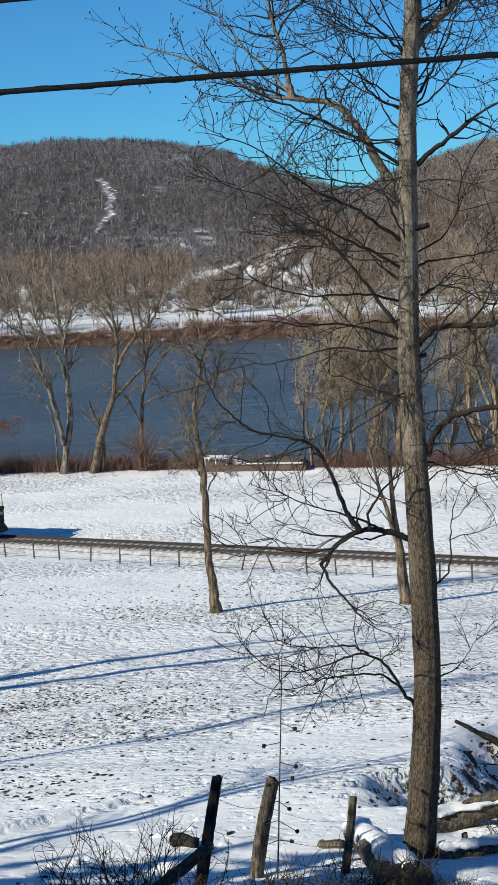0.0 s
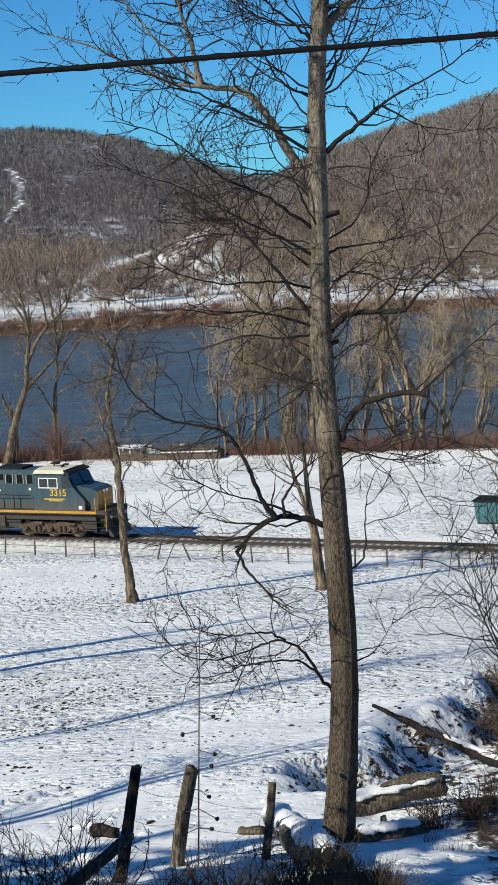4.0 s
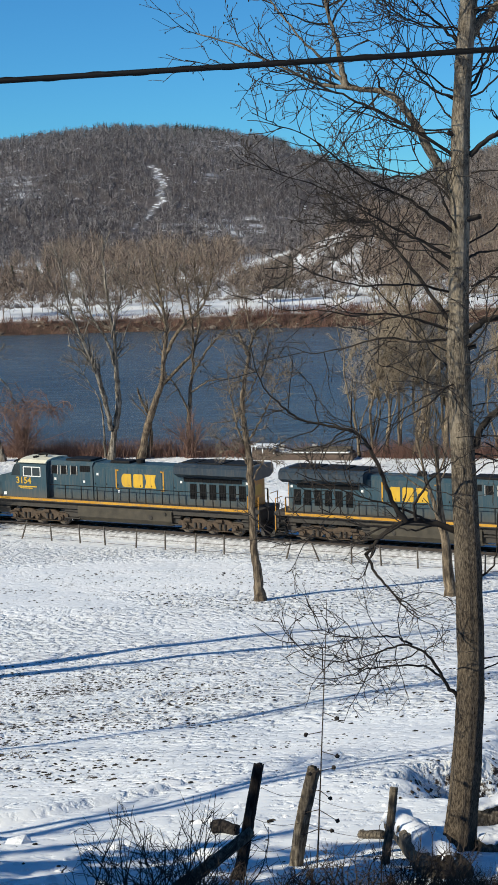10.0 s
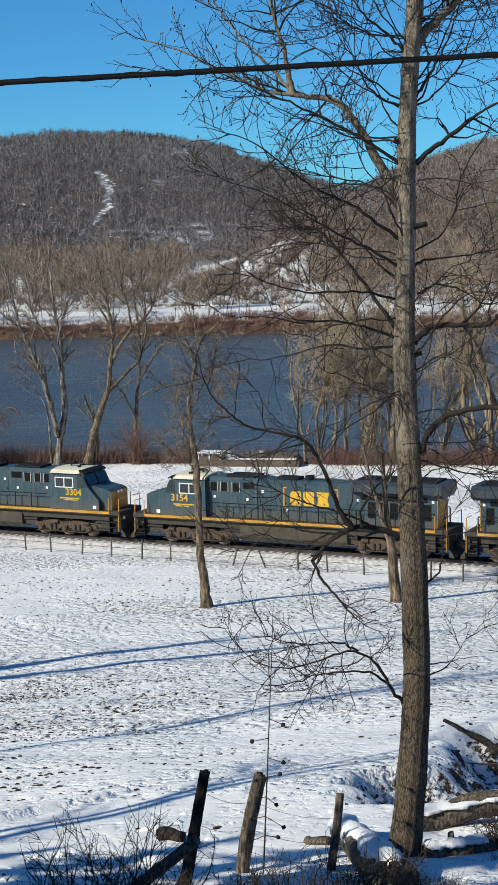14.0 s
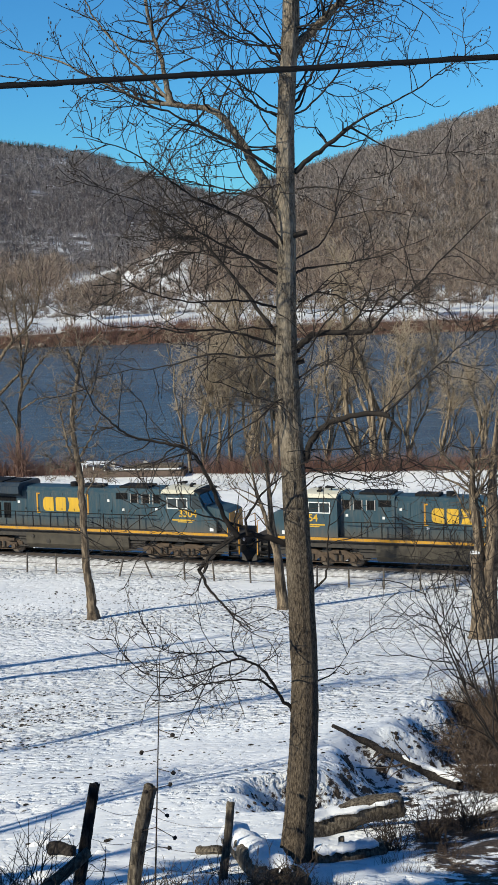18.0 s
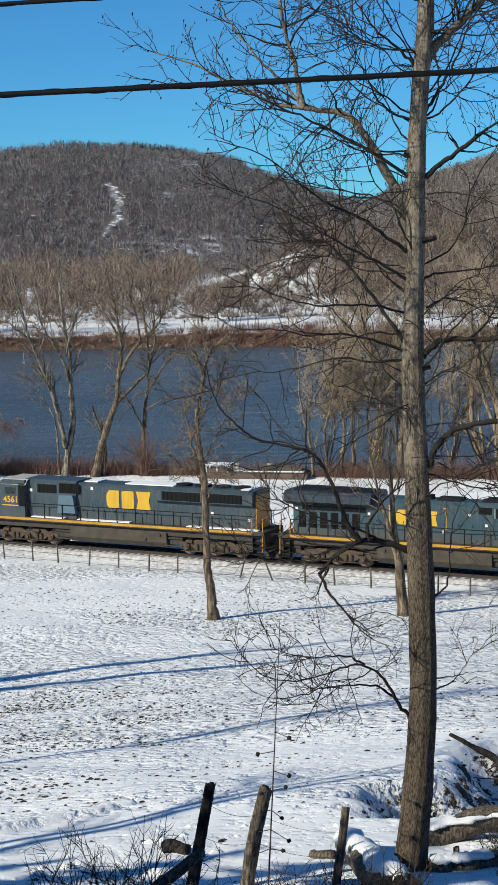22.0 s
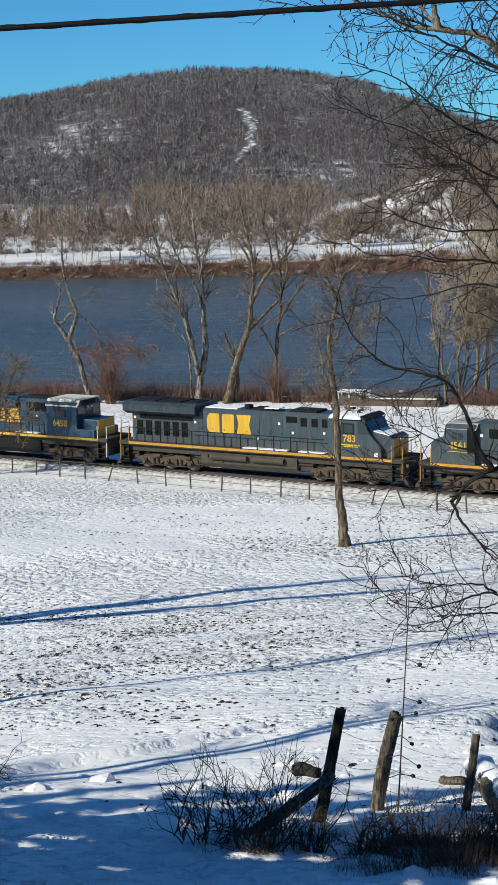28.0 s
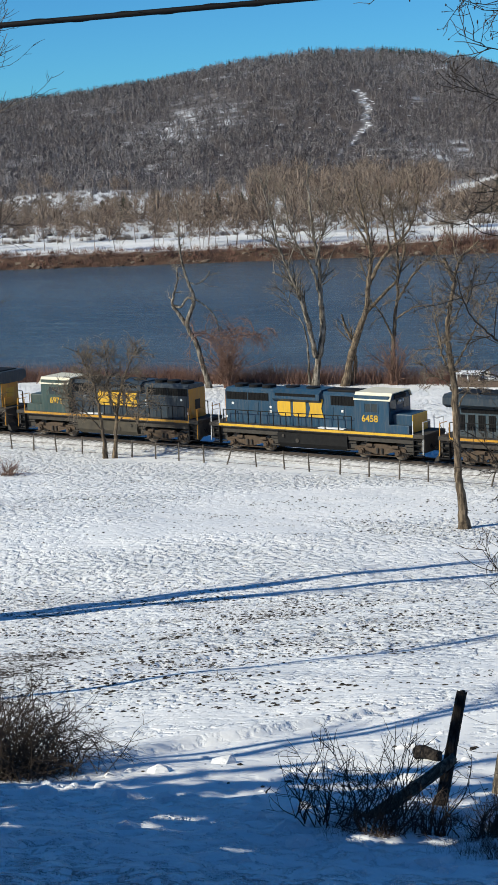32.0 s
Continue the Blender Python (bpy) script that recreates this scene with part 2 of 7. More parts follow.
def height(x, y):
    """Ground height over rail level; arrays or numbers."""
    x, y = np.asarray(x, float), np.asarray(y, float)
    p = 0.8929 * y + 0.4502 * x
    near = table(SLOPE, 0.8929 * y + 0.4502 * x * smooth01(y, 55, 100))
    near = near + 0.10 * wave(x, y, 5.0) * (1 - smooth01(p, 80, 90)) + 0.05 * wave(x, y, 1.3, 1.0) * (1 - smooth01(p, 60, 88)) + 0.05 * wave(x, y, 9.0, 2.0)
    near = near - gully(x, y) + (0.24 * wave(x + 0.4 * y, y - 0.5 * x, 0.83, 0.4) + 0.14 * wave(x - 0.7 * y, y + 0.3 * x, 0.37, 1.4) + 0.09 * wave(x + 0.2 * y, y, 0.19, 2.4)) * smooth01(gully(x, y), 0.2, 0.9) * (1 - 0.5 * smooth01(gully(x, y), 1.1, 1.3))
    near = near + step_edge(x, y, -8.5, 31.6, -0.2, 39.8, 0.3, 0.22, 2.0) + step_edge(x, y, -12.0, 46.0, -2.0, 61.5, -0.4, 0.12, 2.0)
    near = near + 0.055 * np.clip(x, -24, 8) * smooth01(y, 25, 36) * (1 - smooth01(y, 70, 87))
    near = near + (0.04 * wave(x + 0.3 * y, y, 0.33, 0.7) + 0.03 * wave(x - 0.4 * y, y, 0.15, 1.9)) * smooth01(y, 16, 20) * (1 - smooth01(y, 26, 33))
    bank = smooth01(y + 0.22 * x, 152, 168)
    z = near * (1 - bank) - 9.0 * bank
    far = smooth01(y, 410, 426)
    d = np.hypot(x, y)
    az = np.degrees(np.arctan2(x, y))
    plain = -2.9 + 0.034 * np.clip(y - 428, 0, 50) + 0.012 * np.clip(y - 430, 0, 400) + 0.4 * wave(x, y, 40)
    top = 20.2 + 1500 * np.tan(np.radians(table(RIDGE, az)))
    main = smooth01(d, 720, 1500) ** 0.8 * (top - 3) * (1 + 0.05 * wave(x, y, 130.0)) - smooth01(d, 1550, 2600) * (top * 0.5)
    top_r = 20.2 + 1000 * np.tan(np.radians(table(RIDGE_R, az)))
    right = smooth01(d, 560, 1000) * np.clip(top_r - 2, 0, None) * smooth01(az, 2.2, 5.5) - smooth01(d, 1000, 1500) * np.clip(top_r - 2, 0, None) * smooth01(az, 2.2, 5.5) * 0.6
    mound = 13.5 * np.exp(-((az - 3.6) / 2.3) ** 2) * smooth01(d, 520, 690)
    mound_l = 4.5 * np.exp(-((az + 13) / 3.5) ** 2) * smooth01(d, 560, 660)
    z_far = plain + np.maximum(np.maximum(main, right), np.maximum(mound, mound_l))
    return z * (1 - far) + z_far * far


def scar_line(d):
    """Where the cleared strip climbs the hill: degrees aside, by distance."""
    return table([(780, -4.8), (840, -4.36), (884, -3.97), (933, -3.49), (970, -3.14), (1038, -3.08), (1119, -3.40), (1130, -3.45)], d) + 0.05 * np.sin(d / 9.0) + 0.04 * np.sin(d / 3.7 + 1)


def on_ground(x, y):
    return float(height(x, y))


# track line: the middle of the rails, in plan
TRACK = Vector((0.0, 108.33, 0.0))
ALONG = Vector((0.8929, -0.4502, 0.0))
ACROSS = Vector((0.4502, 0.8929, 0.0))
TURN = -26.76


def by_track(q, p, z=0.0):
    """A point q metres along the rails and p metres beyond their middle."""
    v = TRACK + ALONG * q + ACROSS * p
    return Vector((v.x, v.y, z))


def snow_material():
    m, t, p = nodes_of("snow_and_soil")
    at = t.nodes.new("ShaderNodeAttribute")
    at.attribute_name = "cover"
    sep = t.nodes.new("ShaderNodeSeparateColor")
    t.links.new(at.outputs["Color"], sep.inputs["Color"])
    soil, wood, clay = sep.outputs["Red"], sep.outputs["Green"], sep.outputs["Blue"]
    fine, mid, big = noise_tex(t, 5.0, 8, 0.70), noise_tex(t, 0.3, 4), noise_tex(t, 0.055, 4)
    tiny = noise_tex(t, 14, 4, 0.6)
    snow = ramp(t, mid, [(0.35, (0.77, 0.79, 0.81)), (0.6, (0.87, 0.875, 0.88))])
    straw = ramp(t, tiny, [(0.35, (0.03, 0.026, 0.022)), (0.7, (0.15, 0.125, 0.10))])
    add = t.nodes.new("ShaderNodeMath")
    add.operation = "ADD"
    tufty = t.nodes.new("ShaderNodeMath")
    tufty.operation, tufty.inputs[1].default_value, tufty.inputs[2].default_value = "MULTIPLY_ADD", 0.16, -0.14
    t.links.new(at.outputs["Alpha"], tufty.inputs[0])
    mul = t.nodes.new("ShaderNodeMath")
    mul.operation = "MULTIPLY"
    mul.inputs[1].default_value = 0.5
    t.links.new(mid, mul.inputs[0])
    drift = t.nodes.new("ShaderNodeMath")
    drift.operation, drift.inputs[1].default_value = "MULTIPLY_ADD", 0.5
    t.links.new(big, drift.inputs[0])
    t.links.new(fine, drift.inputs[2])
    t.links.new(drift.outputs[0], add.inputs[0])
    t.links.new(mul.outputs[0], add.inputs[1])
    half = t.nodes.new("ShaderNodeMath")
    half.operation, half.inputs[1].default_value = "MULTIPLY_ADD", 0.5
    t.links.new(add.outputs[0], half.inputs[0])
    t.links.new(tufty.outputs[0], half.inputs[2])
    bare = ramp(t, half.outputs[0], [(0.547, (0, 0, 0)), (0.562, (1, 1, 1))])
    c = mix(t, bare, snow, straw)
    earth = ramp(t, tiny, [(0.35, (0.020, 0.015, 0.012)), (0.65, (0.095, 0.066, 0.046))])
    rags = t.nodes.new("ShaderNodeMath")
    rags.operation, rags.inputs[1].default_value = "MULTIPLY_ADD", 1.9
    t.links.new(noise_tex(t, 2.3, 7, 0.7), rags.inputs[0])
    t.links.new(soil, rags.inputs[2])
    third = t.nodes.new("ShaderNodeMath")
    third.operation, third.inputs[1].default_value = "MULTIPLY", 1 / 3
    t.links.new(rags.outputs[0], third.inputs[0])
    c = mix(t, ramp(t, third.outputs[0], [(1.40 / 3, (0, 0, 0)), (1.50 / 3, (1, 1, 1))]), c, earth)
    floor_big, floor_mid = noise_tex(t, 0.011, 5, 0.6, stretch=(1.0, 0.5, 2.5)), noise_tex(t, 0.07, 5, 0.65)
    litter = ramp(t, floor_mid, [(0.35, (0.075, 0.064, 0.061)), (0.65, (0.135, 0.114, 0.106))])
    patch = t.nodes.new("ShaderNodeMath")
    patch.operation = "MULTIPLY"
    t.links.new(ramp(t, floor_big, [(0.50, (0, 0, 0)), (0.62, (1, 1, 1))]), patch.inputs[0])
    t.links.new(ramp(t, floor_mid, [(0.42, (0, 0, 0)), (0.55, (1, 1, 1))]), patch.inputs[1])
    woods = mix(t, patch.outputs[0], litter, (0.72, 0.74, 0.78))
    c = mix(t, wood, c, woods)
    bank = ramp(t, mid, [(0.3, (0.04, 0.024, 0.018)), (0.55, (0.10, 0.058, 0.038)), (0.75, (0.19, 0.13, 0.09))])
    c = mix(t, clay, c, bank)
    t.links.new(c, p.inputs["Base Color"])
    p.inputs["Roughness"].default_value = 0.75
    p.inputs["Specular IOR Level"].default_value = 0.25
    lumps = t.nodes.new("ShaderNodeMath")
    lumps.operation, lumps.inputs[1].default_value = "MULTIPLY", 1.0
    t.links.new(ramp(t, noise_tex(t, 2.6, 4, 0.55), [(0.36, (0, 0, 0)), (0.5, (0.8, 0.8, 0.8)), (0.7, (1, 1, 1))]), lumps.inputs[0])
    t.links.new(ramp(t, noise_tex(t, 0.09, 3, stretch=(0.5, 1.0, 1.0)), [(0.42, (0.12, 0.12, 0.12)), (0.57, (1, 1, 1))]), lumps.inputs[1])
    bump(t, p, lumps.outputs[0], 1.0, 0.22)
    return m


SNOW_GROUND = snow_material()


def build_ground():
    az = np.radians(np.concatenate([np.linspace(-180, -22, 50)[:-1], np.linspace(-22, 20, 360), np.linspace(20, 180, 50)[1:]]))
    d = np.concatenate([np.linspace(0.0, 20, 20)[:-1], np.linspace(20, 55, 200)[:-1], np.linspace(55, 95, 110)[:-1], np.linspace(95, 175, 110)[:-1], np.linspace(175, 405, 10)[:-1], np.linspace(405, 440, 22)[:-1], np.linspace(440, 780, 34)[:-1], np.linspace(780, 1135, 120)[:-1], np.linspace(1135, 1700, 36)[:-1], np.linspace(1700, 4800, 12)])
    A, D = np.meshgrid(az, d, indexing="ij")
    x, y = D * np.sin(A), D * np.cos(A)
    z = height(x, y)
    na, nd = A.shape
    i, j = np.meshgrid(np.arange(na - 1), np.arange(nd - 1), indexing="ij")
    faces = np.stack([i * nd + j, i * nd + j + 1, (i + 1) * nd + j + 1, (i + 1) * nd + j], -1).reshape(-1, 4)
    me = mesh_arrays("ground", np.stack([x, y, z], -1).reshape(-1, 3), faces, [SNOW_GROUND])
    cover = me.color_attributes.new("cover", "FLOAT_COLOR", "POINT")
    azd = np.degrees(A)
    cut = gully(x, y)
    soil = 0.47 * smooth01(cut, 0.08, 0.3) * (1 - smooth01(cut, 1.1, 1.32)) + smooth01(cut, 1.1, 1.32) * 0.44 + 0.75 * smooth01(y + 0.22 * x, 151.5, 153) * (1 - smooth01(y, 175, 185))
    soil = soil + (0.40 + 0.22 * smooth01(x, 4.2, 5.4)) * smooth01(x - 0.08 * y, 2.2, 3.6) * smooth01(y, 22, 24) * (1 - smooth01(y, 31, 34))
    # grass shows through in bands: most across the middle of the slope, none on the drift below it
    band = y + 0.25 * x
    grass = 0.15 + 0.75 * smooth01(band, 33, 40) * (1 - smooth01(band, 64, 72)) * (0.6 + 0.4 * smooth01(-x, -6, 6)) + 0.55 * smooth01(band, 80, 84) * (1 - smooth01(y + 0.5 * x, 96, 103)) 
    wood = np.clip(smooth01(D, 740, 800) + smooth01(azd, 3.5, 5) * smooth01(D, 560, 620), 0, 1)
    width = 0.07 + 0.05 * smooth01(D, 930, 980)
    scar = np.exp(-((azd - scar_line(D)) / width) ** 2) * smooth01(D, 830, 930) * (1 - smooth01(D, 1105, 1130)) * (0.72 + 0.28 * np.sin(D / 4.1 + 3 * np.sin(D / 17.0) + azd * 9) * np.cos(D / 9.7 + azd * 23))
    wood = wood * (1 - 0.45 * np.clip(scar, 0, 1))
    col = np.stack([np.clip(soil, 0, 1), wood, smooth01(y, 405, 410) * (1 - smooth01(y, 423.5, 426)), np.clip(grass, 0, 1)], -1).astype(np.float32)
    cover.data.foreach_set("color", col.ravel())
    ob = new("ground", me)
    return tagged(ob, "snow-covered field sloping to a river, with bare hills beyond", "ground", kind="structure")


build_ground()


def build_water():
    m, t, p = nodes_of("river_water")
    n1 = noise_tex(t, 0.9, 6, 0.68, stretch=(0.4, 1.0, 1))
    n2 = noise_tex(t, 0.02, 3, 0.5, stretch=(0.3, 1.0, 1))
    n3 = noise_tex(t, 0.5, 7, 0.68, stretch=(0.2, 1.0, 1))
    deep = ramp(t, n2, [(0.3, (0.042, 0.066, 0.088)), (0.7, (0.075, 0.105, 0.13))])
    # pale streaks put the ripples' reflections into the base colour
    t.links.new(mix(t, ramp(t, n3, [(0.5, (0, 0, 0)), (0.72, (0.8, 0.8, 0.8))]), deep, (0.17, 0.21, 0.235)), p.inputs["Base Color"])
    p.inputs["Roughness"].default_value = 0.2
    p.inputs["IOR"].default_value = 1.33
    bump(t, p, n1, 1.0, 0.7)
    bm = bmesh.new()
    for v in ((-1500, 150), (1500, 150), (1500, 432), (-1500, 432)):
        bm.verts.new((*v, -6.0))
    bm.faces.new(bm.verts)
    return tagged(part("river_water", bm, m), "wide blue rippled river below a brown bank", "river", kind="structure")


build_water()


# ---- railway ----
STEEL = mottled("rail_steel", (0.035, 0.027, 0.022), (0.09, 0.07, 0.058), 0.55, 8, 0.3)
TIE_WOOD = mottled("snow_dusted_tie", (0.03, 0.025, 0.022), (0.36, 0.36, 0.37), 0.9, 2.6, relief=0.01)
BALLAST = mottled("snowy_ballast", (0.10, 0.09, 0.08), (0.92, 0.92, 0.93), 0.9, 4.0, relief=0.04, fine=5)


def build_railway():
    q0, q1 = -170, 130
    m = Matrix.Translation(TRACK) @ pose(0, 0, 0, 0, 0, TURN)
    bed = bmesh.new()
    prism(bed, [(-2.9, -0.75), (-1.7, -0.20), (1.7, -0.20), (2.9, -0.95)], q0, q1)
    ob = part("ballast_bed", bed, BALLAST, m=m)
    tagged(ob, "snow-dusted stone ballast bed of a railway track", "railway track", kind="structure")
    for side in (-0.755, 0.755):
        bm = bmesh.new()
        prism(bm, [(side - 0.075, -0.17), (side - 0.075, -0.15), (side - 0.012, -0.12), (side - 0.012, -0.05), (side - 0.036, -0.04), (side - 0.036, 0.0), (side + 0.036, 0.0), (side + 0.036, -0.04), (side + 0.012, -0.05), (side + 0.012, -0.12), (side + 0.075, -0.15), (side + 0.075, -0.17)], q0, q1)
        part("rail", bm, STEEL, ob, "rusty brown steel rail")
    tie = boxes((-0.11, 0.11, -1.3, 1.3, -0.34, -0.172), bevel=0.012)
    first = part("tie", tie, TIE_WOOD, ob)
    q = -58.0
    rnd = random.Random(5)
    place_at = []
    while q < 46:
        place_at.append(q)
        q += 0.53
    for k, q in enumerate(place_at):
        o = first if k == 0 else attach("tie", first.data, ob)
        o.matrix_basis = pose(q, rnd.uniform(-0.06, 0.06), 0, 0, 0, rnd.uniform(-1.5, 1.5))
    rest = bmesh.new()
    for q in list(np.arange(q0, -58.5, 0.53)) + list(np.arange(46, q1, 0.53)):
        box(rest, q - 0.11, q + 0.11, -1.3, 1.3, -0.34, -0.172)
    tagged(part("far_ties", rest, TIE_WOOD, ob), kind="stuff")


build_railway()

# ---- trees ----
BARK_GREY = bark_material("furrowed_grey_brown_bark", (0.10, 0.08, 0.06), (0.33, 0.275, 0.205), 58, 0.04, 0.5, (4.5, 8.5))
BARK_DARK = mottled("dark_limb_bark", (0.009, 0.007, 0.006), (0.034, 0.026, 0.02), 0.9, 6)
BARK_PALE = bark_material("pale_riverbank_bark", (0.10, 0.085, 0.068), (0.38, 0.335, 0.275), 5, 0.03)
BARK_TAN = bark_material("tan_field_tree_bark", (0.085, 0.064, 0.046), (0.28, 0.215, 0.145), 8, 0.03)
TWIG = mottled("grey_brown_twigs", (0.045, 0.036, 0.028), (0.17, 0.135, 0.10), 0.9, 2)
TWIG_BROWN = mottled("young_brown_twigs", (0.022, 0.016, 0.012), (0.085, 0.062, 0.045), 0.8, 6)
TWIG_CROWN = mottled("pale_grey_brown_crown_twigs", (0.10, 0.08, 0.06), (0.27, 0.215, 0.16), 0.9, 2)
TWIG_TAN = mottled("light_tan_twigs", (0.25, 0.195, 0.135), (0.48, 0.385, 0.27), 0.9, 2)
BARK_WILLOW = bark_material("light_tan_willow_bark", (0.15, 0.115, 0.078), (0.38, 0.30, 0.205), 5, 0.03)
TWIG_RED = mottled("reddish_brush_twigs", (0.13, 0.07, 0.055), (0.25, 0.15, 0.11), 0.9, 2)
TWIG_DARK = mottled("dark_bush_twigs", (0.026, 0.019, 0.015), (0.085, 0.06, 0.044), 0.9, 3)
NEEDLES = mottled("dark_conifer_needles", (0.015, 0.028, 0.016), (0.045, 0.06, 0.035), 0.9, 1.5)


def unit(v):
    return v / (np.linalg.norm(v) + 1e-9)


def swerve(rng, a, d, length, r0, r1, n, wander, lift):
    """A wandering line from a, in direction d."""
    pts, rad = [np.array(a, float)], [r0]
    d = unit(np.array(d, float))
    step = length / n
    for k in range(n):
        d = unit(d + rng.normal(0, wander, 3) + np.array([0, 0, lift]))
        pts.append(pts[-1] + d * step)
        rad.append(r0 + (r1 - r0) * (k + 1) / n)
    return np.array(pts), np.array(rad)


def sprout(rng, out, pts, rad, level, spec):
    """Side shoots on a line; spec holds, level by level, (number per metre, length share, angle, wander, lift, smallest radius)."""
    if level >= len(spec):
        return
    per_m, share, angle, wander, lift, r_min, sides = spec[level]
    seg = np.linalg.norm(np.diff(pts, axis=0), axis=1)
    total = seg.sum()
    count = rng.poisson(per_m * total)
    cum = np.concatenate([[0], np.cumsum(seg)]) / total
    for _ in range(count):
        f = rng.uniform(0.15 if level else 0.25, 1.0)
        i = min(int(np.searchsorted(cum, f)) - 1, len(seg) - 1)
        i = max(i, 0)
        t = (f - cum[i]) / max(cum[i + 1] - cum[i], 1e-6)
        a = pts[i] * (1 - t) + pts[i + 1] * t
        r = rad[i] * (1 - t) + rad[i + 1] * t
        d = unit(pts[i + 1] - pts[i])
        side = unit(np.cross(d, rng.normal(0, 1, 3)))
        ang = radians(rng.normal(angle, 12))
        dd = d * math.cos(ang) + side * math.sin(ang)
        L = share * rng.uniform(0.5, 1.25) * (1.15 - 0.6 * f)
        r0 = max(min(r * 0.6, L * 0.012 + r_min), r_min)
        q, qr = swerve(rng, a, dd, L, r0, r_min * 0.6, 5 if L > 0.7 else 3, wander, lift)
        out.setdefault(level, []).append((q, qr, sides))
        sprout(rng, out, q, qr, level + 1, spec)


def tubes_mesh(name, polys, mats):
    v, f = tube_arrays(polys)
    return mesh_arrays(name, v, f, mats)


def fluted_mesh(name, pts, rad, n, seed, mats, amp=0.05):
    """A furrowed trunk along a line, with ridges that drift round it."""
    rng = np.random.default_rng(seed)
    pts, rad = np.asarray(pts, float), np.asarray(rad, float)
    a = np.arange(n) * 2 * np.pi / n
    s = np.linspace(0, 1, len(pts))[:, None]
    bulge = np.ones((len(pts), n))
    for k, share in ((2, 0.7), (3, 0.9), (5, 1.0), (9, 0.8), (14, 0.7), (19, 0.6)):
        bulge += amp * share * np.sin(k * a[None] + rng.uniform(0, 6.28) + 1.6 * np.sin(s * rng.uniform(4, 16) + rng.uniform(0, 6.28)))
    bulge += rng.normal(0, amp * 0.25, bulge.shape)
    tan = np.gradient(pts, axis=0)
    tan /= np.linalg.norm(tan, axis=1)[:, None]
    u = np.cross(tan, [0.31, 0.93, 0.2])
    u /= np.linalg.norm(u, axis=1)[:, None]
    w = np.cross(tan, u)
    v = pts[:, None] + (rad[:, None] * bulge)[..., None] * (np.cos(a)[None, :, None] * u[:, None] + np.sin(a)[None, :, None] * w[:, None])
    i, j = np.meshgrid(np.arange(len(pts) - 1), np.arange(n), indexing="ij")
    k = (j + 1) % n
    f = np.stack([i * n + j, i * n + k, (i + 1) * n + k, (i + 1) * n + j], -1).reshape(-1, 4)
    return mesh_arrays(name, v.reshape(-1, 3), f, mats)


def wild_tree(name, at_xy, stems, spec, seed, label, bark, twig, group="", sink=0.15, sides=8, z=None, bend=0.13):
    """A bare tree: stems are (lean sideways, lean away, height, foot radius, start height). Shoots after spec."""
    rng = np.random.default_rng(seed)
    x, y = at_xy
    root = empty(name, pose(x, y, (on_ground(x, y) if z is None else z) - sink))
    trunks, out = [], {}
    for lx, ly, h, r, start in stems:
        d = np.array([lx, ly, 1.0])
        foot = (0, 0, 0)
        if start and trunks:
            m = trunks[0][0]
            foot = [np.interp(start, m[:, 2], m[:, k]) for k in range(3)]
            r = min(r, float(np.interp(start, m[:, 2], trunks[0][1])) * 0.85)
        pts, rad = swerve(rng, foot, d, h, r, r * 0.12, 16, bend, 0.05)
        if start == 0:
            rad[0] *= 1.45
        trunks.append((pts, rad, sides))
        sprout(rng, out, pts[2:], rad[2:], 0, spec)
    for k, tr in enumerate(trunks):
        attach("trunk", fluted_mesh("trunk", tr[0], tr[1], 18, seed + k, [bark], 0.06), root)
    for p in out.get(0, ()):
        attach("limb", tubes_mesh("limb", [p], [bark]), root)
    fine = [p for lv, ps in out.items() if lv > 0 for p in ps]
    if fine:
        tagged(attach("twigs", tubes_mesh("twigs", fine, [twig]), root), kind="stuff")
    return tagged(root, label, "tree", group)


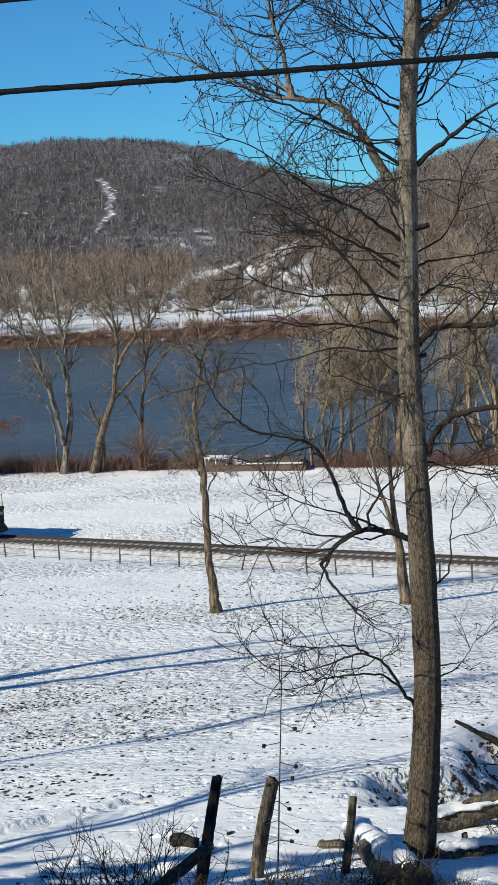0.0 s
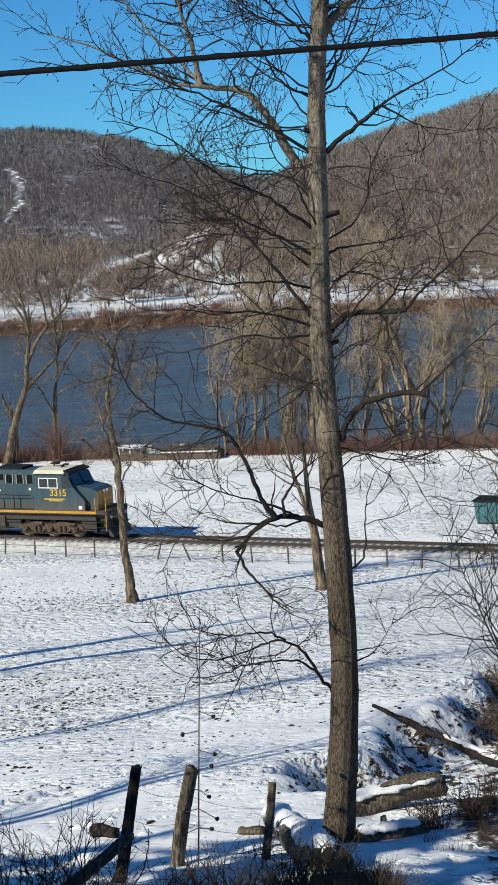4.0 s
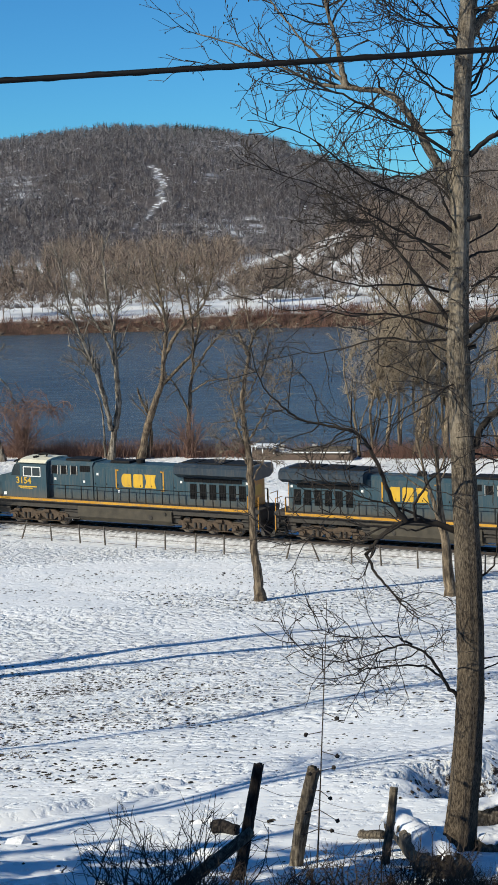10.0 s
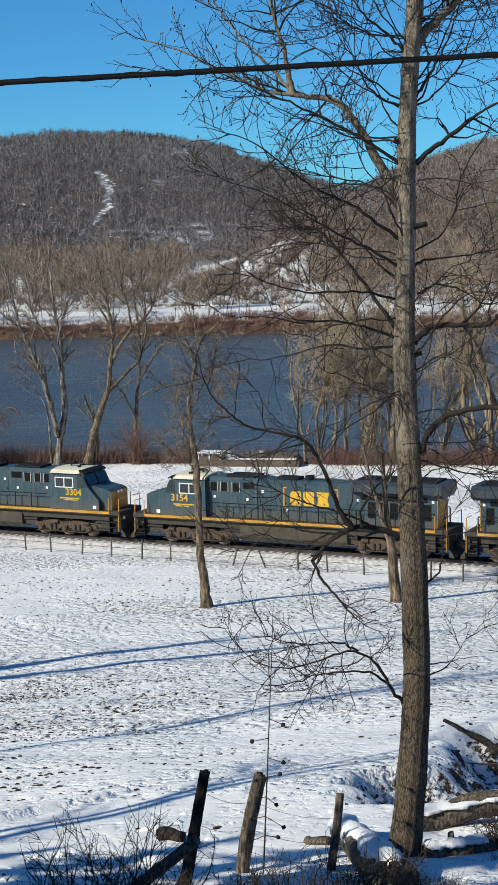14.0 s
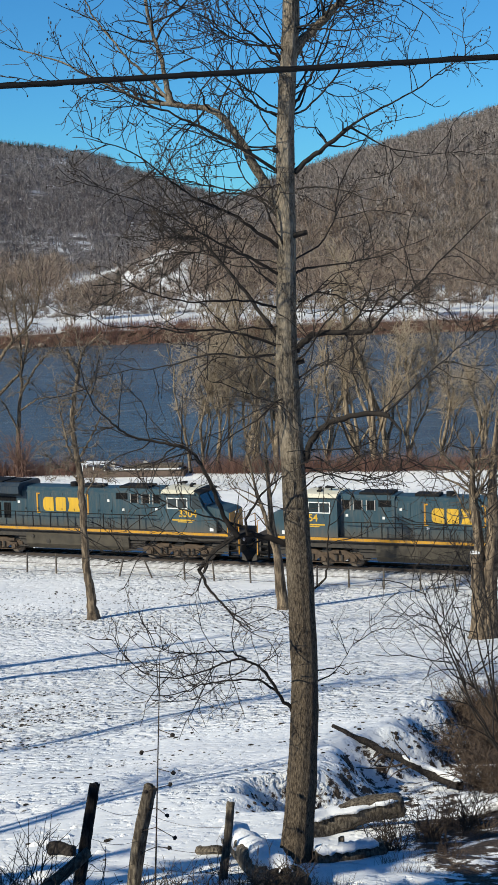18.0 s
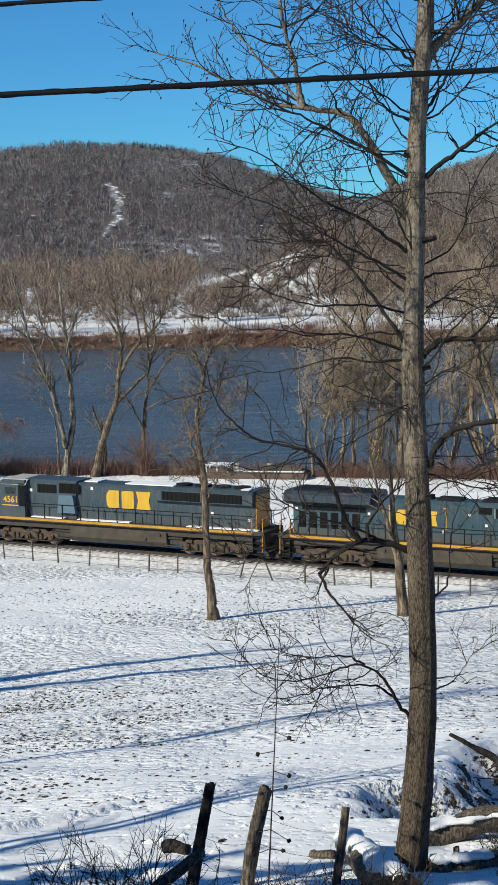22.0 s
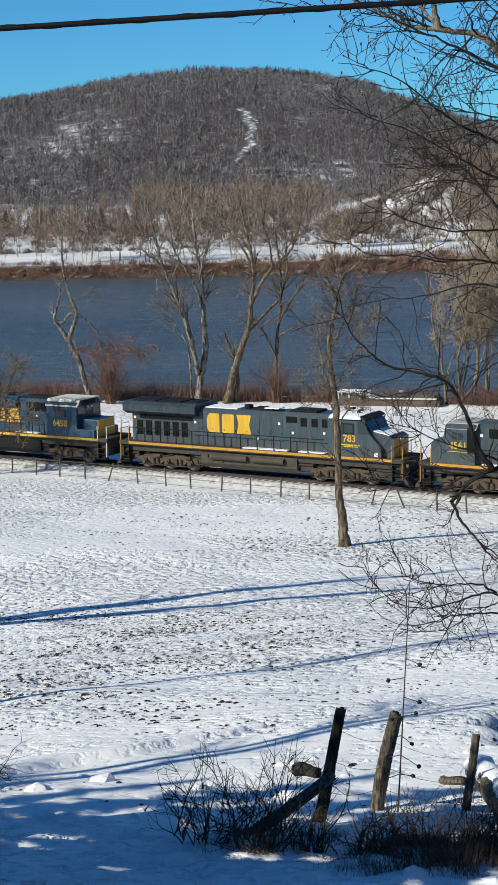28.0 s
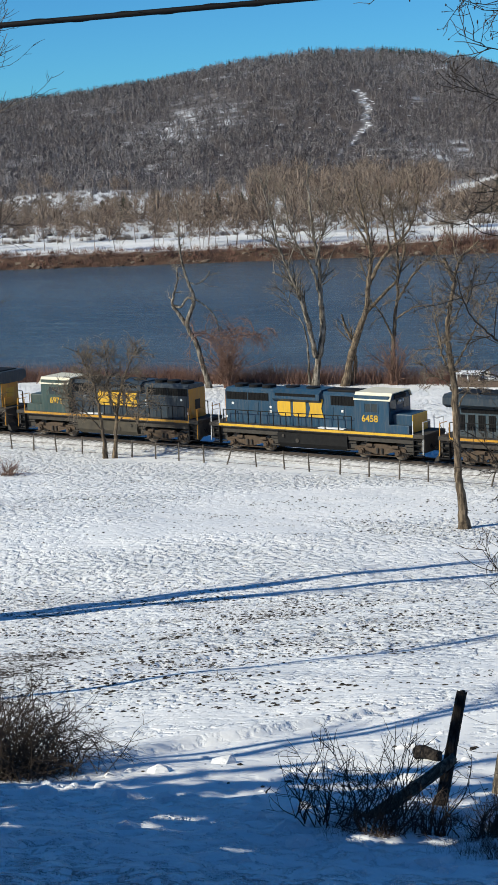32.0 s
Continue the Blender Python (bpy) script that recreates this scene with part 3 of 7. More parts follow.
# ---- the big tree beside the fence ----
def build_big_tree():
    rng = np.random.default_rng(11)
    D, ax = 30.0, 6.45
    bx, by = D * math.sin(radians(ax)), D * math.cos(radians(ax))
    size = 28.6 / D
    root = empty("bare_tree", pose(bx * size, by * size, EYE[2] - 11.5 * size, 0, 0, -ax) @ Matrix.Scale(size, 4))
    # the trunk, in the tree's own space: x across, z up
    zs = np.array([-0.5, -0.2, 0.43, 1.5, 2.8, 3.6, 5.2, 6.7, 8.3, 9.3, 10.3, 11.3, 12.2, 13.2, 14.2, 15.1, 15.9, 17.0])
    xs = np.array([-0.03, 0.0, 0.08, 0.19, 0.285, 0.31, 0.28, 0.225, 0.17, 0.15, 0.17, 0.205, 0.21, 0.23, 0.30, 0.39, 0.41, 0.38])
    rs = np.array([0.42, 0.345, 0.30, 0.275, 0.252, 0.245, 0.24, 0.225, 0.205, 0.193, 0.176, 0.166, 0.163, 0.16, 0.152, 0.152, 0.13, 0.09])
    fine_z = np.linspace(-0.5, 17, 170)
    pts = np.stack([np.interp(fine_z, zs, xs), 0.02 * np.sin(fine_z * 1.7), fine_z], -1)
    attach("trunk", fluted_mesh("trunk", pts, np.interp(fine_z, zs, rs) * (1 + 0.02 * np.sin(fine_z * 5)) * 0.97, 56, 12, [BARK_GREY], 0.022), root)
    # main limbs: foot height, then offsets sideways, away and up
    spec = [(3.1, 1.35, 54, 0.24, 0.05, 0.0088, 4), (3.4, 0.62, 50, 0.24, 0.06, 0.0066, 3), (2.6, 0.28, 50, 0.22, 0.06, 0.0058, 3)]
    out = {}

    def limb(pts, r0, r1, bark):
        pts = np.array(pts, float)
        n = 4 * len(pts)
        s = np.linspace(0, len(pts) - 1, n)
        p = np.stack([np.interp(s, np.arange(len(pts)), pts[:, k]) for k in range(3)], -1)
        for _ in range(3):
            p[1:-1] = (p[:-2] + 2 * p[1:-1] + p[2:]) / 4
        p[1:] += rng.normal(0, 0.010, (n - 1, 3))
        rad = (r1 + (r0 - r1) * np.linspace(1, 0, n) ** 1.35) * (1 + rng.normal(0, 0.06, n))
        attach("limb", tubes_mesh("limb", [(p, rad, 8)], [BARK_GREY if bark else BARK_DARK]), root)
        sprout(rng, out, p[3:], rad[3:], 0, spec)

    limb([(0.11, 0.00, 11.95), (-0.12, 0.04, 12.28), (-0.33, 0.08, 12.71), (-0.53, 0.12, 13.08), (-0.79, 0.17, 13.45), (-1.03, 0.21, 13.68), (-1.33, 0.25, 13.72), (-1.77, 0.29, 13.78), (-2.32, 0.33, 13.87), (-2.69, 0.38, 14.09), (-3.15, 0.42, 14.31), (-3.78, 0.46, 14.66), (-4.43, 0.50, 14.84)], 0.105, 0.012, 1)
    limb([(-1.75, 0.30, 13.77), (-1.81, 0.35, 14.10), (-1.89, 0.40, 14.50), (-2.01, 0.44, 14.92), (-2.10, 0.49, 15.31), (-2.22, 0.54, 15.91)], 0.06, 0.03, 1)
    limb([(-1.76, 0.30, 13.80), (-2.00, 0.34, 14.13), (-2.46, 0.37, 14.58), (-2.76, 0.41, 14.95), (-3.09, 0.44, 15.36), (-3.31, 0.48, 15.86)], 0.032, 0.014, 1)
    limb([(0.08, -0.00, 12.54), (-0.27, -0.15, 12.79), (-0.82, -0.30, 13.13), (-1.31, -0.45, 13.38), (-1.82, -0.60, 13.62), (-2.33, -0.75, 13.85), (-2.95, -0.90, 14.11), (-3.62, -1.05, 14.06), (-4.35, -1.20, 14.22)], 0.036, 0.007, 0)
    limb([(0.13, -0.00, 11.19), (-0.35, -0.23, 11.55), (-0.83, -0.45, 11.91), (-1.22, -0.68, 12.05), (-1.61, -0.90, 12.31), (-1.90, -1.12, 12.55), (-2.42, -1.35, 12.97), (-2.85, -1.57, 13.08), (-3.20, -1.80, 13.29)], 0.036, 0.006, 0)
    limb([(0.12, 0.00, 11.73), (-0.07, 0.17, 12.04), (-0.44, 0.34, 12.20), (-0.91, 0.51, 12.22), (-1.43, 0.69, 12.12), (-1.97, 0.86, 12.07), (-2.49, 1.03, 11.88), (-2.99, 1.20, 12.43)], 0.026, 0.005, 0)
    limb([(0.12, -0.00, 10.70), (-0.26, -0.20, 10.99), (-0.74, -0.40, 11.21), (-1.21, -0.60, 11.47), (-1.76, -0.80, 11.82), (-2.31, -1.00, 12.14), (-2.86, -1.20, 12.25), (-3.23, -1.40, 12.66)], 0.032, 0.006, 0)
    limb([(-0.01, 0.00, 9.66), (-0.40, 0.20, 10.24), (-0.80, 0.40, 10.79), (-1.17, 0.60, 11.22), (-1.45, 0.80, 11.49), (-1.81, 1.00, 12.08), (-2.23, 1.20, 12.62), (-2.47, 1.40, 13.07), (-2.51, 1.60, 13.73)], 0.04, 0.007, 0)
    limb([(-0.01, -0.00, 9.50), (-0.47, -0.27, 9.71), (-1.10, -0.53, 9.87), (-1.66, -0.80, 9.83), (-2.33, -1.07, 10.01), (-2.77, -1.33, 9.94), (-3.18, -1.60, 10.22)], 0.028, 0.005, 0)
    limb([(0.02, 0.00, 9.36), (-0.65, 0.17, 9.28), (-1.25, 0.33, 9.40), (-1.86, 0.50, 9.21), (-2.43, 0.67, 9.06), (-2.93, 0.83, 9.24), (-3.32, 1.00, 9.14)], 0.024, 0.005, 0)
    limb([(0.06, -0.00, 10.16), (-0.66, -0.40, 10.37), (-1.43, -0.80, 10.33), (-2.04, -1.20, 10.49), (-2.53, -1.60, 10.75), (-3.01, -2.00, 10.71)], 0.024, 0.005, 0)
    limb([(0.03, -0.00, 5.93), (-0.24, -0.12, 6.07), (-0.59, -0.23, 6.16), (-0.87, -0.35, 6.15), (-1.15, -0.47, 6.00), (-1.38, -0.58, 5.81), (-1.51, -0.70, 5.63)], 0.06, 0.034, 0)
    limb([(-1.51, -0.70, 5.63), (-1.32, -0.83, 5.29), (-1.05, -0.97, 5.01), (-0.75, -1.10, 4.66), (-0.29, -1.24, 4.46)], 0.03, 0.006, 0)
    limb([(-0.81, -0.40, 6.17), (-1.01, -0.47, 6.46), (-1.15, -0.54, 6.84), (-1.28, -0.61, 7.25), (-1.45, -0.68, 7.61), (-1.62, -0.75, 7.80), (-1.95, -0.82, 7.91), (-2.31, -0.88, 7.99), (-2.57, -0.95, 8.05), (-2.84, -1.02, 8.27), (-3.09, -1.09, 8.50), (-3.25, -1.16, 8.75), (-3.35, -1.23, 9.15), (-3.40, -1.30, 9.45)], 0.048, 0.009, 0)
    limb([(-0.64, -0.35, 6.18), (-0.69, -0.41, 6.44), (-0.45, -0.47, 6.84), (-0.08, -0.53, 7.19), (0.21, -0.59, 7.33), (0.57, -0.65, 7.62)], 0.03, 0.006, 0)
    limb([(-0.49, -0.25, 6.16), (-0.76, -0.36, 6.35), (-1.27, -0.47, 6.54), (-1.82, -0.57, 6.70), (-2.21, -0.68, 6.98), (-2.62, -0.79, 6.99)], 0.026, 0.005, 0)
    limb([(-0.87, -0.40, 6.14), (-1.22, -0.53, 5.92), (-1.68, -0.66, 5.82), (-2.34, -0.80, 5.96), (-2.98, -0.93, 6.09), (-3.51, -1.06, 5.96)], 0.024, 0.005, 0)
    limb([(-0.29, -0.15, 6.09), (-0.71, -0.04, 5.91), (-1.01, 0.07, 6.01), (-1.53, 0.17, 5.96), (-2.01, 0.28, 6.22), (-2.46, 0.39, 6.12)], 0.02, 0.005, 0)
    limb([(0.09, -0.00, 2.81), (-0.10, -0.14, 3.08), (-0.25, -0.28, 3.40), (-0.45, -0.42, 3.76), (-0.74, -0.56, 3.99), (-1.11, -0.70, 3.97), (-1.49, -0.84, 3.85), (-1.97, -0.98, 3.76), (-2.39, -1.12, 3.86), (-2.74, -1.26, 4.16), (-3.02, -1.40, 4.59)], 0.036, 0.006, 0)
    limb([(-0.18, -0.00, 3.20), (-0.49, -0.17, 3.49), (-0.92, -0.34, 3.54), (-1.42, -0.51, 3.56), (-1.80, -0.69, 3.45), (-2.22, -0.86, 3.42), (-2.64, -1.03, 3.54), (-3.02, -1.20, 3.97)], 0.024, 0.005, 0)
    limb([(-0.75, -0.00, 3.84), (-1.14, -0.35, 4.11), (-1.69, -0.70, 4.11), (-2.25, -1.05, 4.33), (-2.73, -1.40, 4.82)], 0.018, 0.004, 0)
    limb([(0.46, -0.00, 5.06), (0.62, -0.04, 5.18), (0.74, -0.09, 5.35), (0.78, -0.13, 5.66), (0.78, -0.17, 6.13), (0.85, -0.21, 6.56), (0.99, -0.26, 6.93), (1.36, -0.30, 7.24)], 0.024, 0.005, 0)
    limb([(0.51, 0.00, 3.38), (0.82, 0.13, 3.46), (1.09, 0.27, 3.79), (1.32, 0.40, 4.20)], 0.016, 0.004, 0)
    limb([(0.54, 0.00, 3.59), (0.83, 0.10, 3.59), (1.14, 0.20, 3.66), (1.54, 0.30, 3.65)], 0.014, 0.004, 0)
    limb([(0.42, -0.00, 7.42), (0.53, -0.12, 7.80), (0.78, -0.24, 8.10), (1.20, -0.36, 8.25), (1.69, -0.48, 8.31), (1.89, -0.60, 8.25)], 0.062, 0.046, 0)
    limb([(1.89, -0.60, 8.25), (2.11, -0.72, 8.00), (2.03, -0.84, 7.68), (2.07, -0.96, 7.34), (2.29, -1.08, 7.31)], 0.028, 0.006, 0)
    limb([(1.80, -0.55, 8.28), (2.13, -0.60, 8.56), (2.44, -0.65, 8.86), (2.87, -0.69, 9.21), (3.42, -0.74, 9.71), (3.85, -0.79, 9.93)], 0.022, 0.006, 0)
    limb([(0.32, -0.00, 9.39), (0.51, -0.12, 9.65), (0.87, -0.25, 9.73), (1.45, -0.38, 9.70), (1.63, -0.50, 9.76)], 0.06, 0.046, 0)
    limb([(1.63, -0.50, 9.76), (1.94, -0.58, 10.11), (2.44, -0.67, 10.52), (2.73, -0.75, 10.83), (3.23, -0.84, 11.34), (3.69, -0.92, 11.75)], 0.028, 0.008, 0)
    limb([(1.63, -0.50, 9.76), (1.57, -0.52, 10.03), (1.86, -0.55, 10.41), (2.06, -0.57, 10.49), (2.43, -0.60, 10.18), (2.82, -0.62, 10.26)], 0.018, 0.005, 0)
    limb([(0.38, 0.00, 12.52), (0.61, 0.07, 12.75), (0.88, 0.13, 12.91), (1.36, 0.20, 13.28)], 0.05, 0.036, 0)
    limb([(1.36, 0.20, 13.28), (1.75, 0.26, 13.52), (2.44, 0.32, 13.82), (3.12, 0.38, 14.28), (3.65, 0.44, 14.61)], 0.026, 0.006, 0)
    limb([(1.36, 0.20, 13.28), (1.65, 0.22, 13.12), (2.06, 0.23, 12.89), (2.59, 0.24, 12.79), (3.28, 0.26, 12.79)], 0.022, 0.005, 0)
    limb([(0.32, 0.00, 10.74), (0.49, 0.16, 10.85), (0.97, 0.32, 10.89), (1.57, 0.48, 10.95), (2.19, 0.64, 11.10), (2.79, 0.80, 11.32)], 0.026, 0.005, 0)
    limb([(0.41, -0.00, 12.23), (0.78, -0.23, 12.28), (1.27, -0.45, 12.17), (1.68, -0.68, 11.96), (2.09, -0.90, 12.02)], 0.018, 0.004, 0)
    limb([(0.32, -0.00, 8.87), (0.65, -0.25, 9.17), (0.94, -0.50, 9.27), (1.31, -0.75, 9.00), (1.69, -1.00, 9.27)], 0.018, 0.004, 0)
    limb([(0.38, 0.00, 10.26), (0.71, 0.18, 10.44), (1.19, 0.36, 10.31), (1.61, 0.54, 9.98), (2.05, 0.72, 10.15), (2.55, 0.90, 10.07)], 0.022, 0.005, 0)
    limb([(0.41, 0.00, 14.53), (0.56, 0.10, 14.78), (0.83, 0.20, 15.04), (1.12, 0.30, 15.31), (1.48, 0.40, 15.68)], 0.1, 0.06, 1)
    limb([(0.39, 0.00, 13.66), (0.58, 0.06, 13.97), (0.78, 0.12, 14.29), (0.99, 0.18, 14.71), (1.13, 0.24, 15.11), (1.25, 0.30, 15.59)], 0.034, 0.01, 0)
    limb([(0.25, -0.00, 14.41), (-0.09, -0.15, 14.73), (-0.46, -0.30, 15.02), (-0.68, -0.45, 15.31), (-0.90, -0.60, 15.67)], 0.03, 0.01, 0)
    limb([(0.17, -0.00, 13.52), (-0.22, -0.16, 13.61), (-0.47, -0.32, 13.90), (-0.59, -0.48, 14.25), (-0.86, -0.64, 14.55), (-0.97, -0.80, 14.91)], 0.024, 0.006, 0)
    limb([(0.16, 0.00, 13.07), (-0.15, 0.18, 13.43), (-0.25, 0.36, 13.84), (-0.52, 0.54, 14.16), (-0.80, 0.72, 14.29), (-1.21, 0.90, 14.63)], 0.02, 0.005, 0)
    # slighter, winding branches between the main ones
    for k in range(52):
        z = rng.uniform(6.6, 16.8)
        side = -1 if k % 5 < 3 else 1
        d = np.array([side * rng.uniform(0.5, 1.0), rng.normal(0, 0.6), rng.uniform(-0.2, 0.6)])
        p, pr = swerve(rng, (np.interp(z, zs, xs), 0, z), d, rng.uniform(1.8, 4.0), rng.uniform(0.011, 0.021), 0.005, 22, 0.17, rng.uniform(-0.01, 0.06))
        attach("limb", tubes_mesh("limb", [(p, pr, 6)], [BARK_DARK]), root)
        sprout(rng, out, p[2:], pr[2:], 0, spec)
    # sawn stubs
    for z, dx in ((11.45, 0.36), (9.2, 0.30), (12.9, -0.22)):
        x = float(np.interp(z, zs, xs))
        part("stub", rod(bmesh.new(), (x, -0.03, z - 0.05), (x + dx, -0.08, z + 0.03), 0.06, 0.045, n=9), BARK_DARK, root)
    for lv in sorted(out):
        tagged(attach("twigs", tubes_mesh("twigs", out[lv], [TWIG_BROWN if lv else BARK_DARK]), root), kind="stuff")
    # buds and withered seed clusters on the upper twigs
    bm = bmesh.new()
    tips = [q[0][-1] for q in out.get(2, []) if q[0][-1][2] > 9.0]
    for k in rng.permutation(len(tips))[:1500]:
        a = tips[k]
        bmesh.ops.create_icosphere(bm, subdivisions=1, radius=rng.uniform(0.008, 0.016), matrix=Matrix.Translation(a.tolist()) @ Matrix.Diagonal((1, 1, rng.uniform(1, 2.2), 1)))
    tagged(part("seed_clusters", bm, BARK_DARK, root), kind="stuff")
    return tagged(root, "tall bare deciduous tree with furrowed grey-brown bark beside an old fence", "tree")


build_big_tree()


# ---- locomotives ----
def paint(name, a, b, grime, rough=0.45, dust=0.0):
    """Weathered body paint: dust that thickens at random and streaks downwards."""
    m, t, p = nodes_of(name)
    n1 = noise_tex(t, 0.9, 4, stretch=(1, 1, 0.5))
    n2 = noise_tex(t, 7, 5, 0.65, stretch=(1, 1, 0.12))
    c = ramp(t, n1, [(0.3, a), (0.7, b)])
    dirt = ramp(t, n2, [(0.45, (0, 0, 0)), (0.8, (1, 1, 1))])
    f = t.nodes.new("ShaderNodeMath")
    f.operation = "MULTIPLY"
    f.inputs[1].default_value = grime
    t.links.new(dirt, f.inputs[0])
    c = mix(t, f.outputs[0], c, (0.16, 0.13, 0.10))
    if dust:
        # road dust thrown up from the wheels, thick along the sill
        tc = t.nodes.new("ShaderNodeTexCoord")
        sep = t.nodes.new("ShaderNodeSeparateXYZ")
        t.links.new(tc.outputs["Object"], sep.inputs[0])
        up = t.nodes.new("ShaderNodeMath")
        up.operation, up.inputs[1].default_value = "MULTIPLY_ADD", 0.9
        t.links.new(n1, up.inputs[0])
        t.links.new(sep.outputs["Z"], up.inputs[2])
        low = t.nodes.new("ShaderNodeMapRange")
        for key, v in (("From Min", 1.9), ("From Max", 3.1), ("To Min", dust), ("To Max", 0.0)):
            low.inputs[key].default_value = v
        t.links.new(up.outputs[0], low.inputs["Value"])
        c = mix(t, low.outputs[0], c, (0.12, 0.085, 0.05))
    t.links.new(c, p.inputs["Base Color"])
    p.inputs["Roughness"].default_value = rough
    p.inputs["Specular IOR Level"].default_value = 0.35
    return m


BLUE = paint("weathered_dark_blue", (0.018, 0.050, 0.070), (0.028, 0.066, 0.086), 0.45, dust=0.75)
BLUE_GREY = paint("faded_slate_blue", (0.024, 0.046, 0.062), (0.036, 0.062, 0.078), 0.45, dust=0.35)
BLUE_BRIGHT = paint("fresh_royal_blue", (0.008, 0.042, 0.082), (0.013, 0.054, 0.10), 0.4)
GREEN_FADED = paint("faded_dark_green_blue", (0.018, 0.042, 0.040), (0.045, 0.082, 0.074), 0.5)
BLUE_LIGHT = paint("light_blue_box", (0.06, 0.12, 0.17), (0.09, 0.16, 0.21), 0.4)
BLUE_DEEP = paint("roof_dark_blue", (0.014, 0.026, 0.040), (0.025, 0.042, 0.058), 0.4)
YELLOW = paint("yellow_paint", (0.52, 0.30, 0.02), (0.64, 0.39, 0.03), 0.45)
GOLD = paint("gold_stripe", (0.40, 0.19, 0.012), (0.55, 0.28, 0.02), 0.8)
NOSE_GOLD = paint("grimy_gold_end", (0.42, 0.19, 0.02), (0.60, 0.30, 0.03), 0.5)
CREAM = paint("cream_cab_roof", (0.62, 0.58, 0.44), (0.72, 0.68, 0.54), 0.25)
TRUCK = mottled("dusty_brown_truck", (0.028, 0.02, 0.015), (0.13, 0.088, 0.056), 0.85, 5)
UNDER = mottled("grimy_underframe", (0.022, 0.02, 0.018), (0.07, 0.06, 0.05), 0.8, 4)
TANK = mottled("dusty_fuel_tank", (0.028, 0.025, 0.02), (0.095, 0.08, 0.057), 0.8, 2)
BLACK = mottled("black_steel", (0.006, 0.006, 0.007), (0.02, 0.02, 0.02), 0.7, 5, spec=0.15)
GRILLE = mottled("dark_grille", (0.005, 0.005, 0.006), (0.014, 0.015, 0.016), 0.8, 9, spec=0.1)
WHEEL = mottled("worn_wheel_steel", (0.08, 0.065, 0.055), (0.19, 0.16, 0.13), 0.55, 6, 0.5)
WHITE = mottled("off_white_paint", (0.66, 0.66, 0.64), (0.78, 0.78, 0.76), 0.6, 3)
SIDING = mottled("grey_siding", (0.30, 0.28, 0.26), (0.42, 0.40, 0.37), 0.8, 1)
LOOSE_SNOW = mottled("loose_snow", (0.80, 0.82, 0.85), (0.87, 0.87, 0.88), 0.8, 2, relief=0.03)


def glass_material():
    m, t, p = nodes_of("cab_glass")
    p.inputs["Base Color"].default_value = (0.02, 0.03, 0.035, 1)
    p.inputs["Roughness"].default_value = 0.06
    p.inputs["IOR"].default_value = 1.5
    return m


GLASS = glass_material()


def text_mesh(body, size, depth=0.012):
    cu = bpy.data.curves.new("number", "FONT")
    cu.body, cu.size, cu.extrude, cu.offset = body, size, depth, size * 0.018
    cu.align_x, cu.align_y = "CENTER", "CENTER"
    tmp = bpy.data.objects.new("number", cu)
    me = bpy.data.meshes.new_from_object(tmp)
    bpy.data.objects.remove(tmp)
    return me


SIDE = {-1: pose(0, 0, 0, 90, 0, 0), 1: pose(0, 0, 0, 90, 0, 180)}


def lettering(loco, body, x, z, y, size, material):
    for s in (-1, 1):
        me = text_mesh(body, size)
        me.materials.append(material)
        attach("road_number", me, loco, "yellow road number", Matrix.Translation((x, s * y, z)) @ SIDE[s])


def emblem_shape(kind):
    """One of three plain slab shapes of the side emblem, one unit high."""
    bm = bmesh.new()
    if kind == 0:
        out = [(0.22, 0), (0.96, 0), (0.96, 1), (0.22, 1), (0.06, 0.86), (0, 0.68), (0, 0.32), (0.06, 0.14)]
    elif kind == 1:
        out = [(0, 0.08), (0.08, 0), (0.84, 0), (0.92, 0.08), (0.92, 0.92), (0.84, 1), (0.08, 1), (0, 0.92)]
    else:
        out = [(0, 0), (1.1, 0), (0.95, 0.5), (1.1, 1), (0, 1), (0.15, 0.5)]
    return slab(bm, out, -0.012, 0.012)


def emblem(loco, x0, x1, z0, z1, y, brackets):
    """Three plain yellow slab shapes on each side, some between square brackets."""
    w, h = x1 - x0, z1 - z0
    for s in (-1, 1):
        run = 0.0
        for kind, adv in ((0, 1.04), (1, 0.99), (2, 1.15)):
            k = w / 3.18
            off = run * k
            m = Matrix.Translation(((x0 + off) if s < 0 else (x1 - off), s * y, z0)) @ (Matrix.Identity(4) if s < 0 else pose(0, 0, 0, 0, 0, 180)) @ Matrix.Diagonal((k * 0.90, 1, h, 1))
            bm = emblem_shape(kind)
            bmesh.ops.transform(bm, matrix=m, verts=bm.verts)
            part("emblem_shape", bm, YELLOW, loco, "plain yellow slab shape")
            run += adv
        if brackets:
            for e, d in ((x0 - 0.42, 1), (x1 + 0.42, -1)):
                zc0, zc1 = z0 - 0.16, z1 + 0.26
                part("emblem_bracket", boxes((e - 0.05, e + 0.05, s * y - 0.012, s * y + 0.012, zc0, zc1), (min(e, e + d * 0.2), max(e, e + d * 0.2), s * y - 0.012, s * y + 0.012, zc1 - 0.09, zc1), (min(e, e + d * 0.2), max(e, e + d * 0.2), s * y - 0.012, s * y + 0.012, zc0, zc0 + 0.09)), GOLD, loco)


WHEELSETS = []


